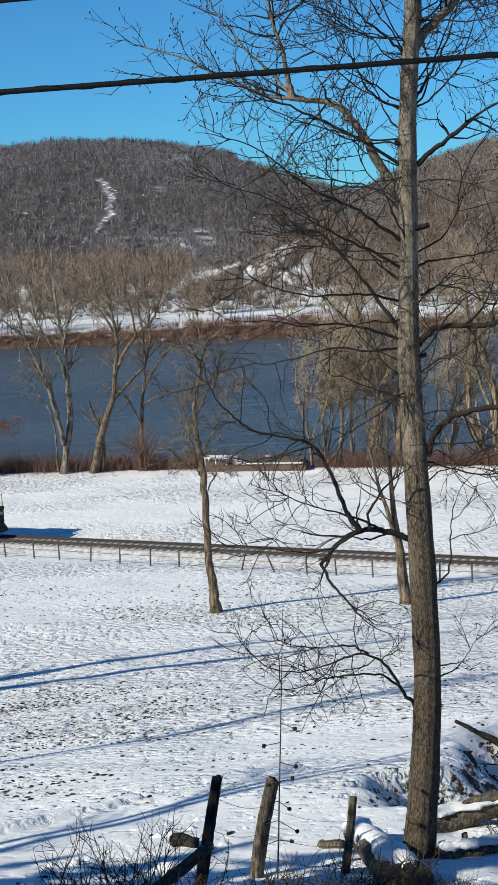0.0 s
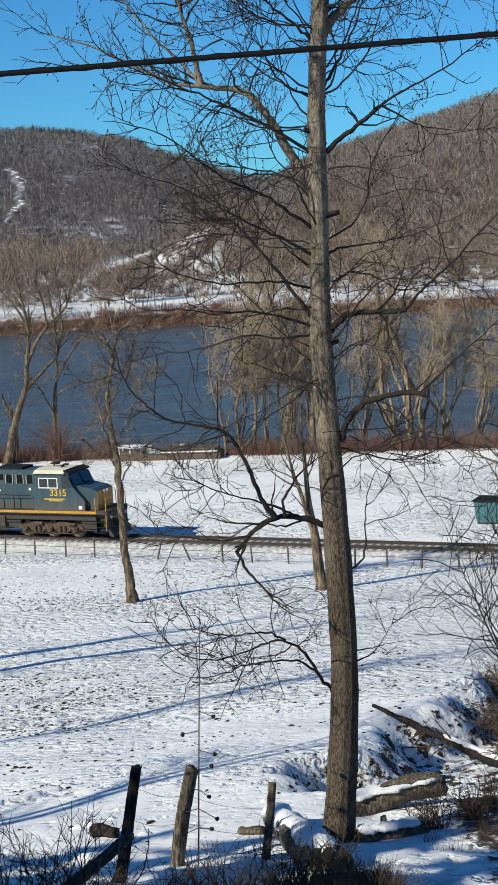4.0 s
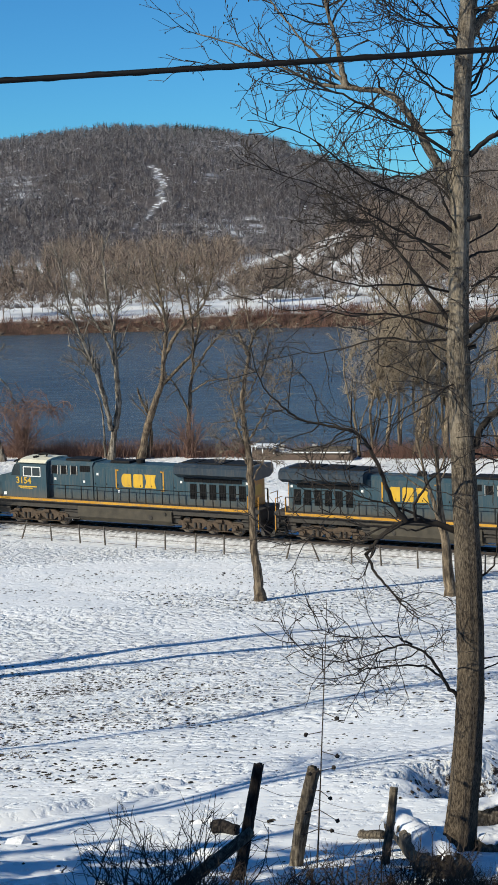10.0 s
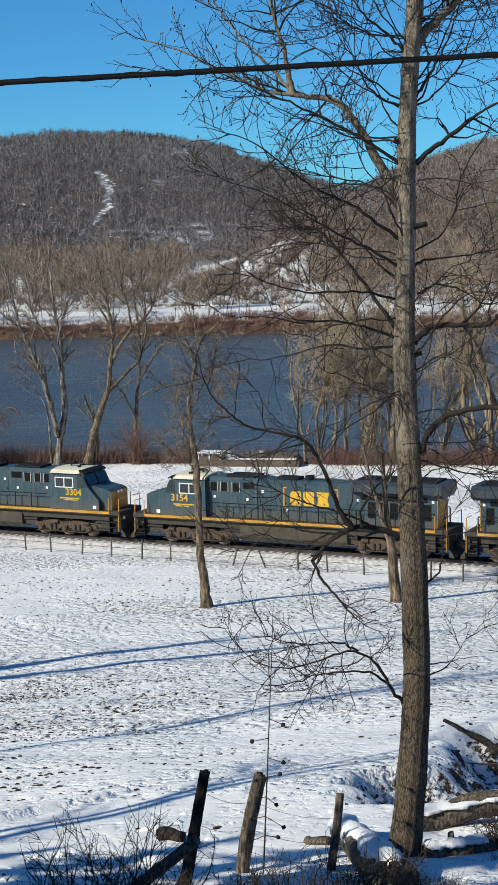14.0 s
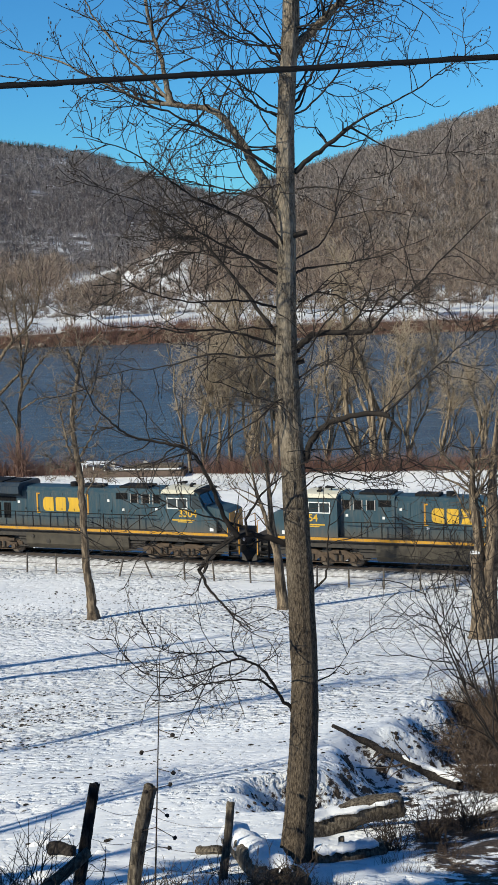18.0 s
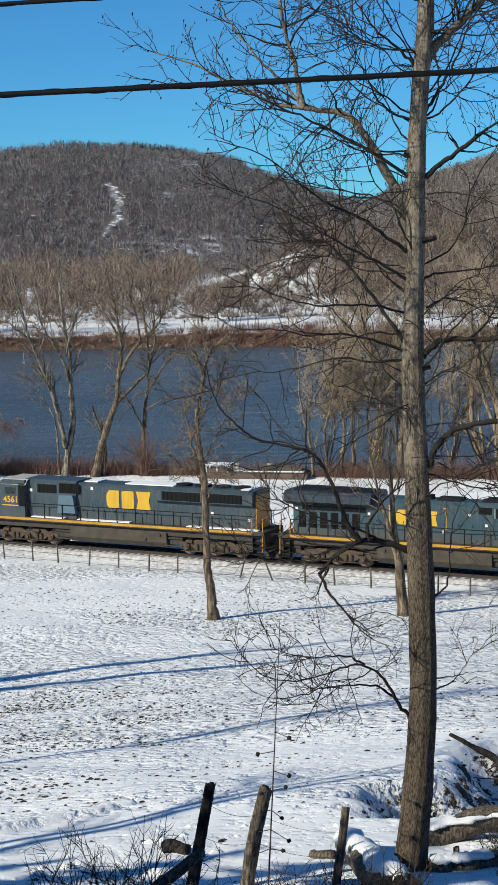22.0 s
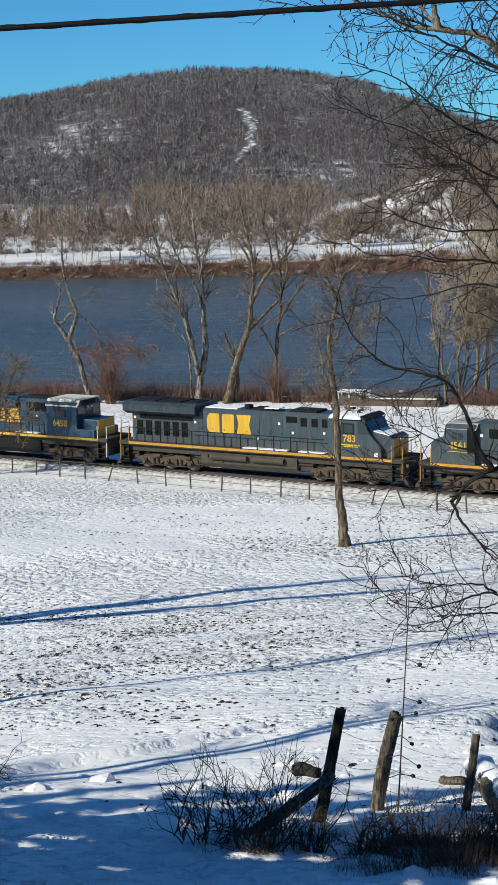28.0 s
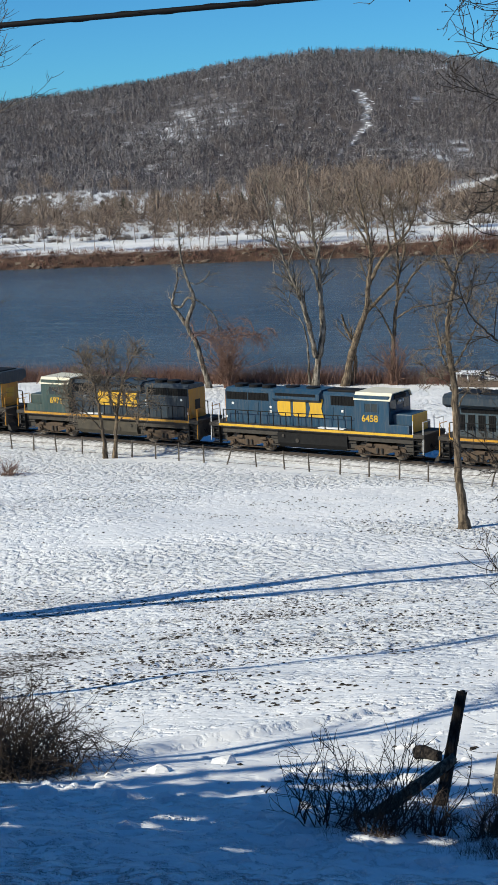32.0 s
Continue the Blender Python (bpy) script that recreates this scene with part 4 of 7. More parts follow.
def truck(loco, x, axles, material):
    """One truck: side frames with journals and springs, bolster, brake cylinders, and its wheelsets."""
    n, gap = axles, 1.85 if axles == 3 else 2.75
    xs = [(k - (n - 1) / 2) * gap for k in range(n)]
    end = xs[-1] + 0.55
    tr = part("truck", boxes((x - end + 0.5, x + end - 0.5, -0.9, 0.9, 0.62, 0.86), (x - 0.45, x + 0.45, -1.0, 1.0, 0.5, 0.95), bevel=0.03), UNDER, loco, "grimy brown truck with three axles" if n == 3 else "grimy brown truck with two axles")
    for s in (-1, 1):
        bm = bmesh.new()
        y0, y1 = sorted((s * 1.02, s * 1.2))
        out = [(x - end, 0.58), (x - end, 0.78), (x - end + 0.2, 0.86)]
        for k in range(n - 1):
            mid = (xs[k] + xs[k + 1]) / 2
            out += [(x + xs[k] + 0.2, 0.88), (x + mid - 0.35, 1.04), (x + mid + 0.35, 1.04), (x + xs[k + 1] - 0.2, 0.88)]
        out += [(x + end - 0.2, 0.86), (x + end, 0.78), (x + end, 0.58)]
        for k in range(n - 1, 0, -1):
            mid = (xs[k] + xs[k - 1]) / 2
            out += [(x + xs[k] - 0.32, 0.58), (x + mid + 0.3, 0.36), (x + mid - 0.3, 0.36), (x + xs[k - 1] + 0.32, 0.58)]
        slab(bm, out, y0, y1)
        part("side_frame", bm, material, tr)
        for xx in xs:
            bm = boxes((x + xx - 0.2, x + xx + 0.2, min(s * 1.1, s * 1.34), max(s * 1.1, s * 1.34), 0.36, 0.74), bevel=0.04)
            rod(bm, (x + xx, s * 1.3, 0.53), (x + xx, s * 1.42, 0.53), 0.14, n=10)
            part("journal_box", bm, material, tr)
        for k in range(n - 1):
            mid = x + (xs[k] + xs[k + 1]) / 2
            bm = bmesh.new()
            for dx in (-0.17, 0.17):
                rod(bm, (mid + dx, s * 1.24, 0.45), (mid + dx, s * 1.24, 0.78), 0.09, n=8)
            part("spring", bm, UNDER, tr)
        bm = bmesh.new()
        rod(bm, (x - 0.95, s * 1.27, 0.95), (x - 0.5, s * 1.27, 0.95), 0.12, n=10)
        rod(bm, (x + end - 0.95, s * 1.27, 0.92), (x + end - 0.5, s * 1.27, 0.92), 0.11, n=10)
        rod(bm, (x - end + 0.1, s * 1.22, 0.30), (x + end - 0.1, s * 1.22, 0.30), 0.03, n=6)
        part("brake_cylinder", bm, material, tr)
    for xx in xs:
        bm = bmesh.new()
        rod(bm, (0, -0.95, 0), (0, 0.95, 0), 0.09, n=10)
        for s in (-1, 1):
            rod(bm, (0, s * 0.69, 0), (0, s * 0.83, 0), 0.53, n=24)
            rod(bm, (0, s * 0.67, 0), (0, s * 0.70, 0), 0.565, n=24)
            for a in range(5):
                c, sn = math.cos(a * 1.2566), math.sin(a * 1.2566)
                rod(bm, (0.3 * c, s * 0.825, 0.3 * sn), (0.3 * c, s * 0.845, 0.3 * sn), 0.07, n=6)
        w = part("wheelset", bm, WHEEL, loco, smooth=False, m=pose(x + xx, 0, 0.53))
        WHEELSETS.append(w)


def rail_post(loco, mesh, x, y, z):
    attach("handrail_post", mesh, loco, m=pose(x, y, z))


def post_mesh(h):
    me = bpy.data.meshes.new("handrail_post")
    bm = bmesh.new()
    rod(bm, (0, 0, 0), (0, 0, h), 0.035, n=6)
    bm.to_mesh(me)
    bm.free()
    me.materials.append(BLACK)
    return me


POST = post_mesh(0.95)


def handrails(loco, x0, x1, y, z, step, gap=None):
    for s in (-1, 1):
        bm = bmesh.new()
        for a, b in ([(x0, x1)] if not gap else [(x0, gap[0]), (gap[1], x1)]):
            rod(bm, (a, s * y, z + 0.95), (b, s * y, z + 0.95), 0.028, n=6)
        part("handrail", bm, BLACK, loco)
        x = x0
        while x <= x1 + 0.01:
            if not gap or not gap[0] + 0.1 < x < gap[1] - 0.1:
                rail_post(loco, POST, x, s * y, z)
            x += step


def end_gear(loco, xe, f, gold, plow=True):
    """Steps, handrails, coupler and pilot at one end; f is +1 at the front, -1 at the rear."""
    for s in (-1, 1):
        bm = bmesh.new()
        for k in range(4):
            z = 0.42 + k * 0.36
            box(bm, min(xe - f * 0.75, xe - f * 0.15), max(xe - f * 0.75, xe - f * 0.15), min(s * 1.15, s * 1.5), max(s * 1.15, s * 1.5), z, z + 0.05)
        box(bm, min(xe - f * 0.80, xe - f * 0.77), max(xe - f * 0.80, xe - f * 0.77), min(s * 1.1, s * 1.5), max(s * 1.1, s * 1.5), 0.42, 1.6)
        part("steps", bm, BLACK, loco)
        bm = bmesh.new()
        rod(bm, (xe - f * 0.82, s * 1.48, 1.7), (xe - f * 0.82, s * 1.48, 2.75), 0.03, n=6)
        rod(bm, (xe - f * 0.1, s * 1.48, 0.6), (xe - f * 0.1, s * 1.4, 2.7), 0.03, n=6)
        rod(bm, (xe - f * 0.1, s * 1.4, 2.7), (xe - f * 0.1, s * 0.4, 2.7), 0.028, n=6)
        part("grab_rail", bm, gold, loco, "yellow grab rail")
    bm = boxes((min(xe - f * 0.3, xe), max(xe - f * 0.3, xe), -1.4, 1.4, 0.75, 1.72))
    if plow:
        slab_pts = [(xe, 0.75), (xe + f * 0.02, 0.25), (xe + f * 0.35, 0.18), (xe + f * 0.25, 0.45)]
        slab(bm, slab_pts, -1.35, 1.35)
    part("pilot", bm, UNDER, loco)
    bm = boxes((min(xe, xe + f * 0.42), max(xe, xe + f * 0.42), -0.11, 0.11, 0.78, 1.0), (min(xe + f * 0.3, xe + f * 0.55), max(xe + f * 0.3, xe + f * 0.55), -0.2, 0.2, 0.7, 1.08), bevel=0.03)
    part("coupler", bm, UNDER, loco)
    for yy in (-0.75, -0.55, 0.55, 0.75):
        line = [(xe, yy, 1.2), (xe + f * 0.12, yy, 0.95), (xe + f * 0.3, yy, 0.85), (xe + f * 0.45, yy, 1.0)]
        attach("air_hose", tubes_mesh("air_hose", [(line, [0.03] * 4, 6)], [BLACK]), loco)


def frame_and_deck(loco, half, stripe, y=1.5):
    part("underframe", boxes((-half + 0.2, half - 0.2, -1.25, 1.25, 1.2, 1.62)), UNDER, loco)
    part("walkway", boxes((-half, half, -y, y, 1.62, 1.88), bevel=0.015), UNDER, loco)
    for s in (-1, 1):
        part("sill_stripe", boxes((-half + 0.8, half - 0.8, min(s * y, s * (y + 0.012)), max(s * y, s * (y + 0.012)), 1.69, 1.85)), stripe, loco, "gold stripe along the sill")


def underslung(loco, spans):
    """Filler boxes and pipes added below the frame to darken gaps beside the trucks."""
    for x0, x1 in spans:
        bm = boxes((x0, x1, -1.12, 1.12, 0.62, 1.22), bevel=0.03)
        for s in (-1, 1):
            rod(bm, (x0, s * 1.2, 0.55), (x1, s * 1.2, 0.55), 0.05, n=6)
            rod(bm, (x0, s * 1.18, 1.05), (x1, s * 1.18, 1.05), 0.07, n=6)
        part("underslung_gear", bm, UNDER, loco, "dark filler boxes and pipes added below the frame")


def fuel_tank(loco, x0, x1, material=None):
    bm = bmesh.new()
    prism(bm, [(-1.35, 0.75), (-1.1, 0.42), (1.1, 0.42), (1.35, 0.75), (1.38, 1.35), (1.2, 1.5), (-1.2, 1.5), (-1.38, 1.35)], x0, x1)
    t = part("fuel_tank", bm, material or TANK, loco, "long dusty fuel tank")
    for s in (-1, 1):
        bm = bmesh.new()
        rod(bm, (x0 + 0.5, s * 1.36, 1.25), (x0 + 0.5, s * 1.46, 1.25), 0.1, n=10)
        rod(bm, (x0 + 1.6, s * 1.37, 0.95), (x0 + 1.6, s * 1.41, 0.95), 0.14, n=12)
        part("filler_cap", bm, UNDER, t)


def louvres(loco, x0, x1, z0, z1, y, n, label="dark grille"):
    """A recessed frame with upright slats, on both sides."""
    for s in (-1, 1):
        g = part("grille", boxes((x0, x1, min(s * (y - 0.02), s * (y + 0.008)), max(s * (y - 0.02), s * (y + 0.008)), z0, z1)), GRILLE, loco, label)
        bm = bmesh.new()
        for k in range(n):
            x = x0 + (x1 - x0) * (k + 0.5) / n
            box(bm, x - 0.015, x + 0.015, min(s * y, s * (y + 0.03)), max(s * y, s * (y + 0.03)), z0, z1)
        tagged(part("slats", bm, BLACK, g), kind="stuff")


def window(loco, x0, x1, z0, z1, y, trim):
    for s in (-1, 1):
        w = part("window", boxes((x0, x1, min(s * (y - 0.03), s * (y + 0.006)), max(s * (y - 0.03), s * (y + 0.006)), z0, z1)), GLASS, loco, "dark cab side window")
        e = 0.06
        part("frame", boxes((x0 - e, x0, min(s * y, s * (y + 0.025)), max(s * y, s * (y + 0.025)), z0 - e, z1 + e), (x1, x1 + e, min(s * y, s * (y + 0.025)), max(s * y, s * (y + 0.025)), z0 - e, z1 + e), (x0, x1, min(s * y, s * (y + 0.025)), max(s * y, s * (y + 0.025)), z1, z1 + e), (x0, x1, min(s * y, s * (y + 0.025)), max(s * y, s * (y + 0.025)), z0 - e, z0), ((x0 + x1) / 2 - 0.03, (x0 + x1) / 2 + 0.03, min(s * y, s * (y + 0.025)), max(s * y, s * (y + 0.025)), z0, z1)), trim, w)


def hood_doors(loco, x0, x1, z0, z1, y, n, material):
    for s in (-1, 1):
        w = (x1 - x0) / n
        for k in range(n):
            d = part("hood_door", boxes((x0 + k * w + 0.02, x0 + (k + 1) * w - 0.02, min(s * (y - 0.02), s * (y + 0.018)), max(s * (y - 0.02), s * (y + 0.018)), z0, z1)), material, loco)
            part("latch", boxes((x0 + (k + 1) * w - 0.12, x0 + (k + 1) * w - 0.07, min(s * (y + 0.018), s * (y + 0.045)), max(s * (y + 0.018), s * (y + 0.045)), (z0 + z1) / 2 - 0.06, (z0 + z1) / 2 + 0.06)), BLACK, d)


def snow_strips(loco, spans, y, z):
    for x0, x1 in spans:
        for s in (-1, 1):
            part("deck_snow", boxes((x0, x1, min(s * (y - 0.42), s * y), max(s * (y - 0.42), s * y), z, z + 0.07), bevel=0.03), LOOSE_SNOW, loco, "strip of snow on the walkway")


def ge_loco(number, body, brackets, white_frames, bare_roof, snow):
    """Six-axle locomotive with a wide nose, a slim hood and flared radiator wings."""
    L = empty("locomotive")
    end = 10.75
    frame_and_deck(L, end, GOLD)
    # hood
    bm = bmesh.new()
    prism(bm, [(-0.98, 1.88), (0.98, 1.88), (0.98, 4.12), (0.72, 4.36), (-0.72, 4.36), (-0.98, 4.12)], -9.9, 2.0)
    part("hood", bm, body, L)
    bm = bmesh.new()
    prism(bm, [(-1.05, 1.88), (1.05, 1.88), (1.05, 4.2), (0.85, 4.42), (-0.85, 4.42), (-1.05, 4.2)], 2.0, 5.45)
    part("electrical_cabinet", bm, body, L)
    # flared radiator wings at the rear
    bm = bmesh.new()
    prism(bm, [(-0.98, 3.72), (0.98, 3.72), (1.52, 3.98), (1.52, 4.42), (1.25, 4.62), (-1.25, 4.62), (-1.52, 4.42), (-1.52, 3.98)], -10.35, -4.55)
    part("radiator_wing", bm, BLUE_DEEP, L, "flared dark radiator housing")
    for cover in ((-9.9, -8.0, -0.95, 0.95, 4.62, 4.70), (-7.8, -6.0, -0.95, 0.95, 4.62, 4.70), (-5.8, -4.75, -0.8, 0.8, 4.62, 4.68)):
        part("radiator_cover", boxes(cover, bevel=0.02), BLACK, L)
    louvres(L, -9.3, -5.0, 3.42, 3.70, 1.0, 14)
    for k in range(6):
        x0 = -9.55 + k * 0.72
        louvres(L, x0, x0 + 0.5, 2.3, 3.3, 0.985, 4)
    hood_doors(L, -5.1, 1.9, 1.95, 4.0, 0.98, 8, body)
    louvres(L, 2.2, 3.0, 3.75, 4.15, 1.06, 5)
    for x0 in (3.25, 4.05, 4.8):
        louvres(L, x0, x0 + 0.45, 3.55, 4.1, 1.06, 3)
    for s in (-1, 1):
        for x, z, y in ((-4.9, 3.3, 1.0), (-0.1, 2.45, 1.0), (1.55, 3.55, 1.0), (2.6, 3.0, 1.06), (4.9, 3.1, 1.06), (-9.75, 3.4, 1.0)):
            part("placard", boxes((x, x + 0.16, min(s * y, s * (y + 0.022)), max(s * y, s * (y + 0.022)), z, z + 0.16)), WHITE, L, "small white placard")
        if white_frames:
            for x0 in (3.25, 4.05, 4.8):
                for x in (x0 - 0.06, x0 + 0.46):
                    part("grille_frame", boxes((x, x + 0.05, min(s * 1.05, s * 1.10), max(s * 1.05, s * 1.10), 3.5, 4.14)), SIDING, L, "pale frame beside a grille")
    # roof clutter
    bm = bmesh.new()
    rod(bm, (-1.2, 0, 4.3), (-1.2, 0, 4.62), 0.3, n=12)
    part("exhaust_stack", bm, BLACK, L)
    part("roof_hatch", boxes((-0.6, 0.9, -0.5, 0.5, 4.34, 4.52), bevel=0.04), BLACK, L)
    part("roof_duct", boxes((2.3, 4.3, -0.75, 0.75, 4.40, 4.55), bevel=0.04), BLACK, L)
    # cab
    bm = bmesh.new()
    slab(bm, [(5.45, 1.88), (9.2, 1.88), (9.2, 2.55), (8.35, 3.45), (7.95, 4.30), (7.8, 4.36), (5.45, 4.36)], -1.5, 1.5)
    bmesh.ops.bevel(bm, geom=[e for e in bm.edges if abs(e.verts[0].co.y - e.verts[1].co.y) < 0.01 and e.verts[0].co.z > 4.2 and e.verts[1].co.z > 4.2], offset=0.18, segments=2, affect="EDGES")
    cab = part("cab", bm, body, L)
    bm = bmesh.new()
    prism(bm, [(-1.44, 4.24), (1.44, 4.24), (1.5, 4.27), (1.2, 4.46), (0.5, 4.54), (-0.5, 4.54), (-1.2, 4.46), (-1.5, 4.27)], 5.5, 7.75)
    part("cab_roof", bm, LOOSE_SNOW if snow else CREAM, L, "snow on the cab roof" if snow else "cream cab roof")
    window(L, 5.95, 7.25, 3.38, 3.95, 1.5, WHITE if white_frames else BLACK)
    # windscreen and its dark brow
    for s in (-1, 1):
        part("windscreen", slab(bmesh.new(), [(8.38, 3.50), (8.40, 3.52), (8.03, 4.20), (8.01, 4.18)], min(s * 0.12, s * 1.25), max(s * 0.12, s * 1.25)), GLASS, cab)
    bm = bmesh.new()
    slab(bm, [(7.72, 4.40), (8.12, 4.24), (8.14, 4.34), (7.74, 4.50)], -1.42, 1.42)
    part("number_board", bm, BLACK, cab)
    for s in (-1, 1):
        bm = bmesh.new()
        slab(bm, [(7.6, 3.35), (8.32, 3.35), (8.0, 4.15), (7.6, 4.15)], min(s * 1.49, s * 1.51), max(s * 1.49, s * 1.51))
        part("corner_window", bm, GLASS, cab)
    # nose
    bm = bmesh.new()
    slab(bm, [(8.2, 1.88), (9.9, 1.88), (9.9, 3.1), (9.62, 3.25), (8.4, 3.48)], -1.12, 1.12)
    nose = part("nose", bm, body, L)
    part("nose_end", boxes((9.9, 9.93, -1.1, 1.1, 1.9, 3.08)), NOSE_GOLD, L, "grimy gold nose end")
    part("nose_door", boxes((9.93, 9.96, -0.35, 0.35, 1.95, 3.0), bevel=0.01), NOSE_GOLD, nose)
    for yy in (-0.2, 0.2):
        part("headlight", rod(bmesh.new(), (9.96, yy, 3.0), (10.02, yy, 3.0), 0.09, n=12), WHITE, L, "round headlight")
    for yy in (-1.0, 1.0):
        part("ditch_light", rod(bmesh.new(), (10.76, yy, 1.45), (10.84, yy, 1.45), 0.11, n=12), WHITE, L, "round ditch light")
    # rear end plate
    part("rear_end", boxes((-9.95, -9.9, -0.95, 0.95, 1.9, 3.7)), NOSE_GOLD, L, "grimy gold rear end")
    part("rear_emblem", boxes((-9.975, -9.95, -0.45, 0.45, 2.6, 3.3), bevel=0.01), YELLOW, L)
    bm = bmesh.new()
    rod(bm, (6.2, 0.2, 4.52), (6.2, 0.2, 4.72), 0.05, n=6)
    for yy in (0.05, 0.2, 0.35):
        rod(bm, (6.0, yy, 4.72), (6.55, yy, 4.74), 0.03, 0.08, n=8)
    part("horn", bm, BLACK, L)
    part("beacon", rod(bmesh.new(), (7.1, -0.3, 4.5), (7.1, -0.3, 4.66), 0.12, n=10), BLACK, L)
    part("antenna", boxes((6.7, 6.95, 0.4, 0.8, 4.46, 4.62)), BLACK, L)
    lettering(L, number, 7.3 if brackets else 7.0, 3.02, 1.508, 0.62, YELLOW)
    for s in (-1, 1):
        part("underline", boxes((6.25, 7.75, min(s * 1.5, s * 1.512), max(s * 1.5, s * 1.512), 2.58, 2.66), (6.6, 7.6, min(s * 1.5, s * 1.512), max(s * 1.5, s * 1.512), 2.48, 2.54)), YELLOW, L)
        part("placard", boxes((8.75, 9.0, min(s * 1.5, s * 1.51), max(s * 1.5, s * 1.51), 1.98, 2.2)), WHITE, L, "small white placard")
    if brackets:
        emblem(L, -3.05, -0.25, 2.85, 3.75, 1.01, True)
    else:
        emblem(L, -3.9, -0.3, 2.75, 4.05, 1.01, False)
    handrails(L, -9.9, 5.2, 1.45, 1.88, 1.26)
    end_gear(L, end, 1, NOSE_GOLD)
    end_gear(L, -end, -1, NOSE_GOLD)
    fuel_tank(L, -4.2, 3.1)
    if not brackets:
        for s in (-1, 1):
            for x0, x1 in ((-3.4, -0.6), (-0.2, 2.2)):
                part("air_tank", rod(bmesh.new(), (x0, s * 1.46, 1.2), (x1, s * 1.46, 1.2), 0.2, n=12), TANK, L, "dusty air reservoir")
    truck(L, -7.0, 3, TRUCK)
    truck(L, 6.4, 3, TRUCK)
    underslung(L, ((-10.6, -9.35), (-4.8, -4.1), (3.0, 4.2), (8.75, 10.6)))
    if snow:
        snow_strips(L, [(-1.0, 2.4), (3.2, 5.2)], 1.4, 1.88)
        for patch in ((-4.2, -1.7, -0.7, 0.7, 4.36, 4.42), (0.3, 1.4, -0.6, 0.3, 4.5, 4.56)):
            part("roof_snow", boxes(patch, bevel=0.02), LOOSE_SNOW, L, "patch of snow on the roof")
        bm = bmesh.new()
        slab(bm, [(8.45, 3.49), (9.6, 3.27), (9.6, 3.33), (8.45, 3.55)], -1.0, 1.0)
        part("nose_snow", bm, LOOSE_SNOW, L, "snow on the sloping nose")
    return L


def emd_six(number):
    """Six-axle locomotive with a rounded wide nose and long roof radiators."""
    L = empty("locomotive")
    end = 10.75
    body = BLUE_GREY
    frame_and_deck(L, end, GOLD)
    bm = bmesh.new()
    prism(bm, [(-1.0, 1.88), (1.0, 1.88), (1.0, 4.15), (0.8, 4.32), (-0.8, 4.32), (-1.0, 4.15)], -10.0, 3.2)
    part("hood", bm, body, L)
    bm = bmesh.new()
    prism(bm, [(-1.12, 1.88), (1.12, 1.88), (1.12, 4.22), (0.9, 4.42), (-0.9, 4.42), (-1.12, 4.22)], 3.2, 7.3)
    part("electrical_cabinet", bm, body, L)
    bm = bmesh.new()
    prism(bm, [(-1.0, 3.3), (1.0, 3.3), (1.32, 3.5), (1.32, 4.18), (1.0, 4.38), (-1.0, 4.38), (-1.32, 4.18), (-1.32, 3.5)], -9.9, -3.0)
    part("radiator_wing", bm, body, L, "flared radiator housing")
    louvres(L, -9.2, -6.4, 3.55, 4.12, 1.325, 10)
    louvres(L, -6.2, -3.4, 3.55, 4.12, 1.325, 10)
    louvres(L, 4.7, 6.2, 3.55, 4.12, 1.13, 5)
    louvres(L, 2.9, 4.5, 3.6, 4.25, 1.13, 9)
    for s in (-1, 1):
        part("blower_box", slab(bmesh.new(), [(3.1, 2.3), (4.5, 2.3), (4.35, 3.5), (3.3, 3.5)], min(s * 1.1, s * 1.42), max(s * 1.1, s * 1.42)), BLUE_LIGHT, L, "light blue blower housing")
    hood_doors(L, -2.9, 2.8, 1.95, 3.1, 1.0, 7, body)
    for x in (-8.6, -7.2, -5.8, -4.4):
        part("roof_fan", rod(bmesh.new(), (x, 0, 4.36), (x, 0, 4.5), 0.55, n=16), BLACK, L)
    for patch in ((-9.5, -8.9, -0.9, 0.9, 4.38, 4.44), (-4.0, -0.4, -0.7, 0.8, 4.36, 4.43), (1.8, 2.8, -0.6, 0.6, 4.34, 4.42)):
        part("roof_snow", boxes(patch, bevel=0.02), LOOSE_SNOW, L, "patch of snow on the roof")
    bm = bmesh.new()
    slab(bm, [(7.0, 1.88), (9.9, 1.88), (9.9, 3.0), (9.6, 3.35), (9.1, 3.45), (8.9, 4.3), (8.75, 4.36), (7.0, 4.36)], -1.5, 1.5)
    cab = part("cab", bm, body, L)
    bm = bmesh.new()
    prism(bm, [(-1.52, 4.05), (-1.2, 4.40), (1.2, 4.40), (1.52, 4.05), (1.48, 4.04), (1.16, 4.36), (-1.16, 4.36), (-1.48, 4.04)], 6.9, 8.85)
    part("cab_roof", bm, mottled("grey_cab_roof", (0.34, 0.33, 0.30), (0.46, 0.44, 0.40), 0.7, 2), L, "dull grey sloping cab roof")
    window(L, 7.75, 8.5, 3.4, 3.85, 1.5, body)
    for s in (-1, 1):
        # flat near-black panel: the shade of a doorway recess put into its colour
        part("cab_door", boxes((7.0, 7.5, min(s * 1.49, s * 1.51), max(s * 1.49, s * 1.51), 2.6, 4.15)), GRILLE, cab, "flat dark panel coloured as a shaded doorway recess")
    part("nose_end", boxes((9.9, 9.93, -1.1, 1.1, 1.9, 2.95)), NOSE_GOLD, L)
    part("rear_end", boxes((-10.05, -10.0, -0.98, 0.98, 1.9, 4.1)), NOSE_GOLD, L, "grimy gold rear end")
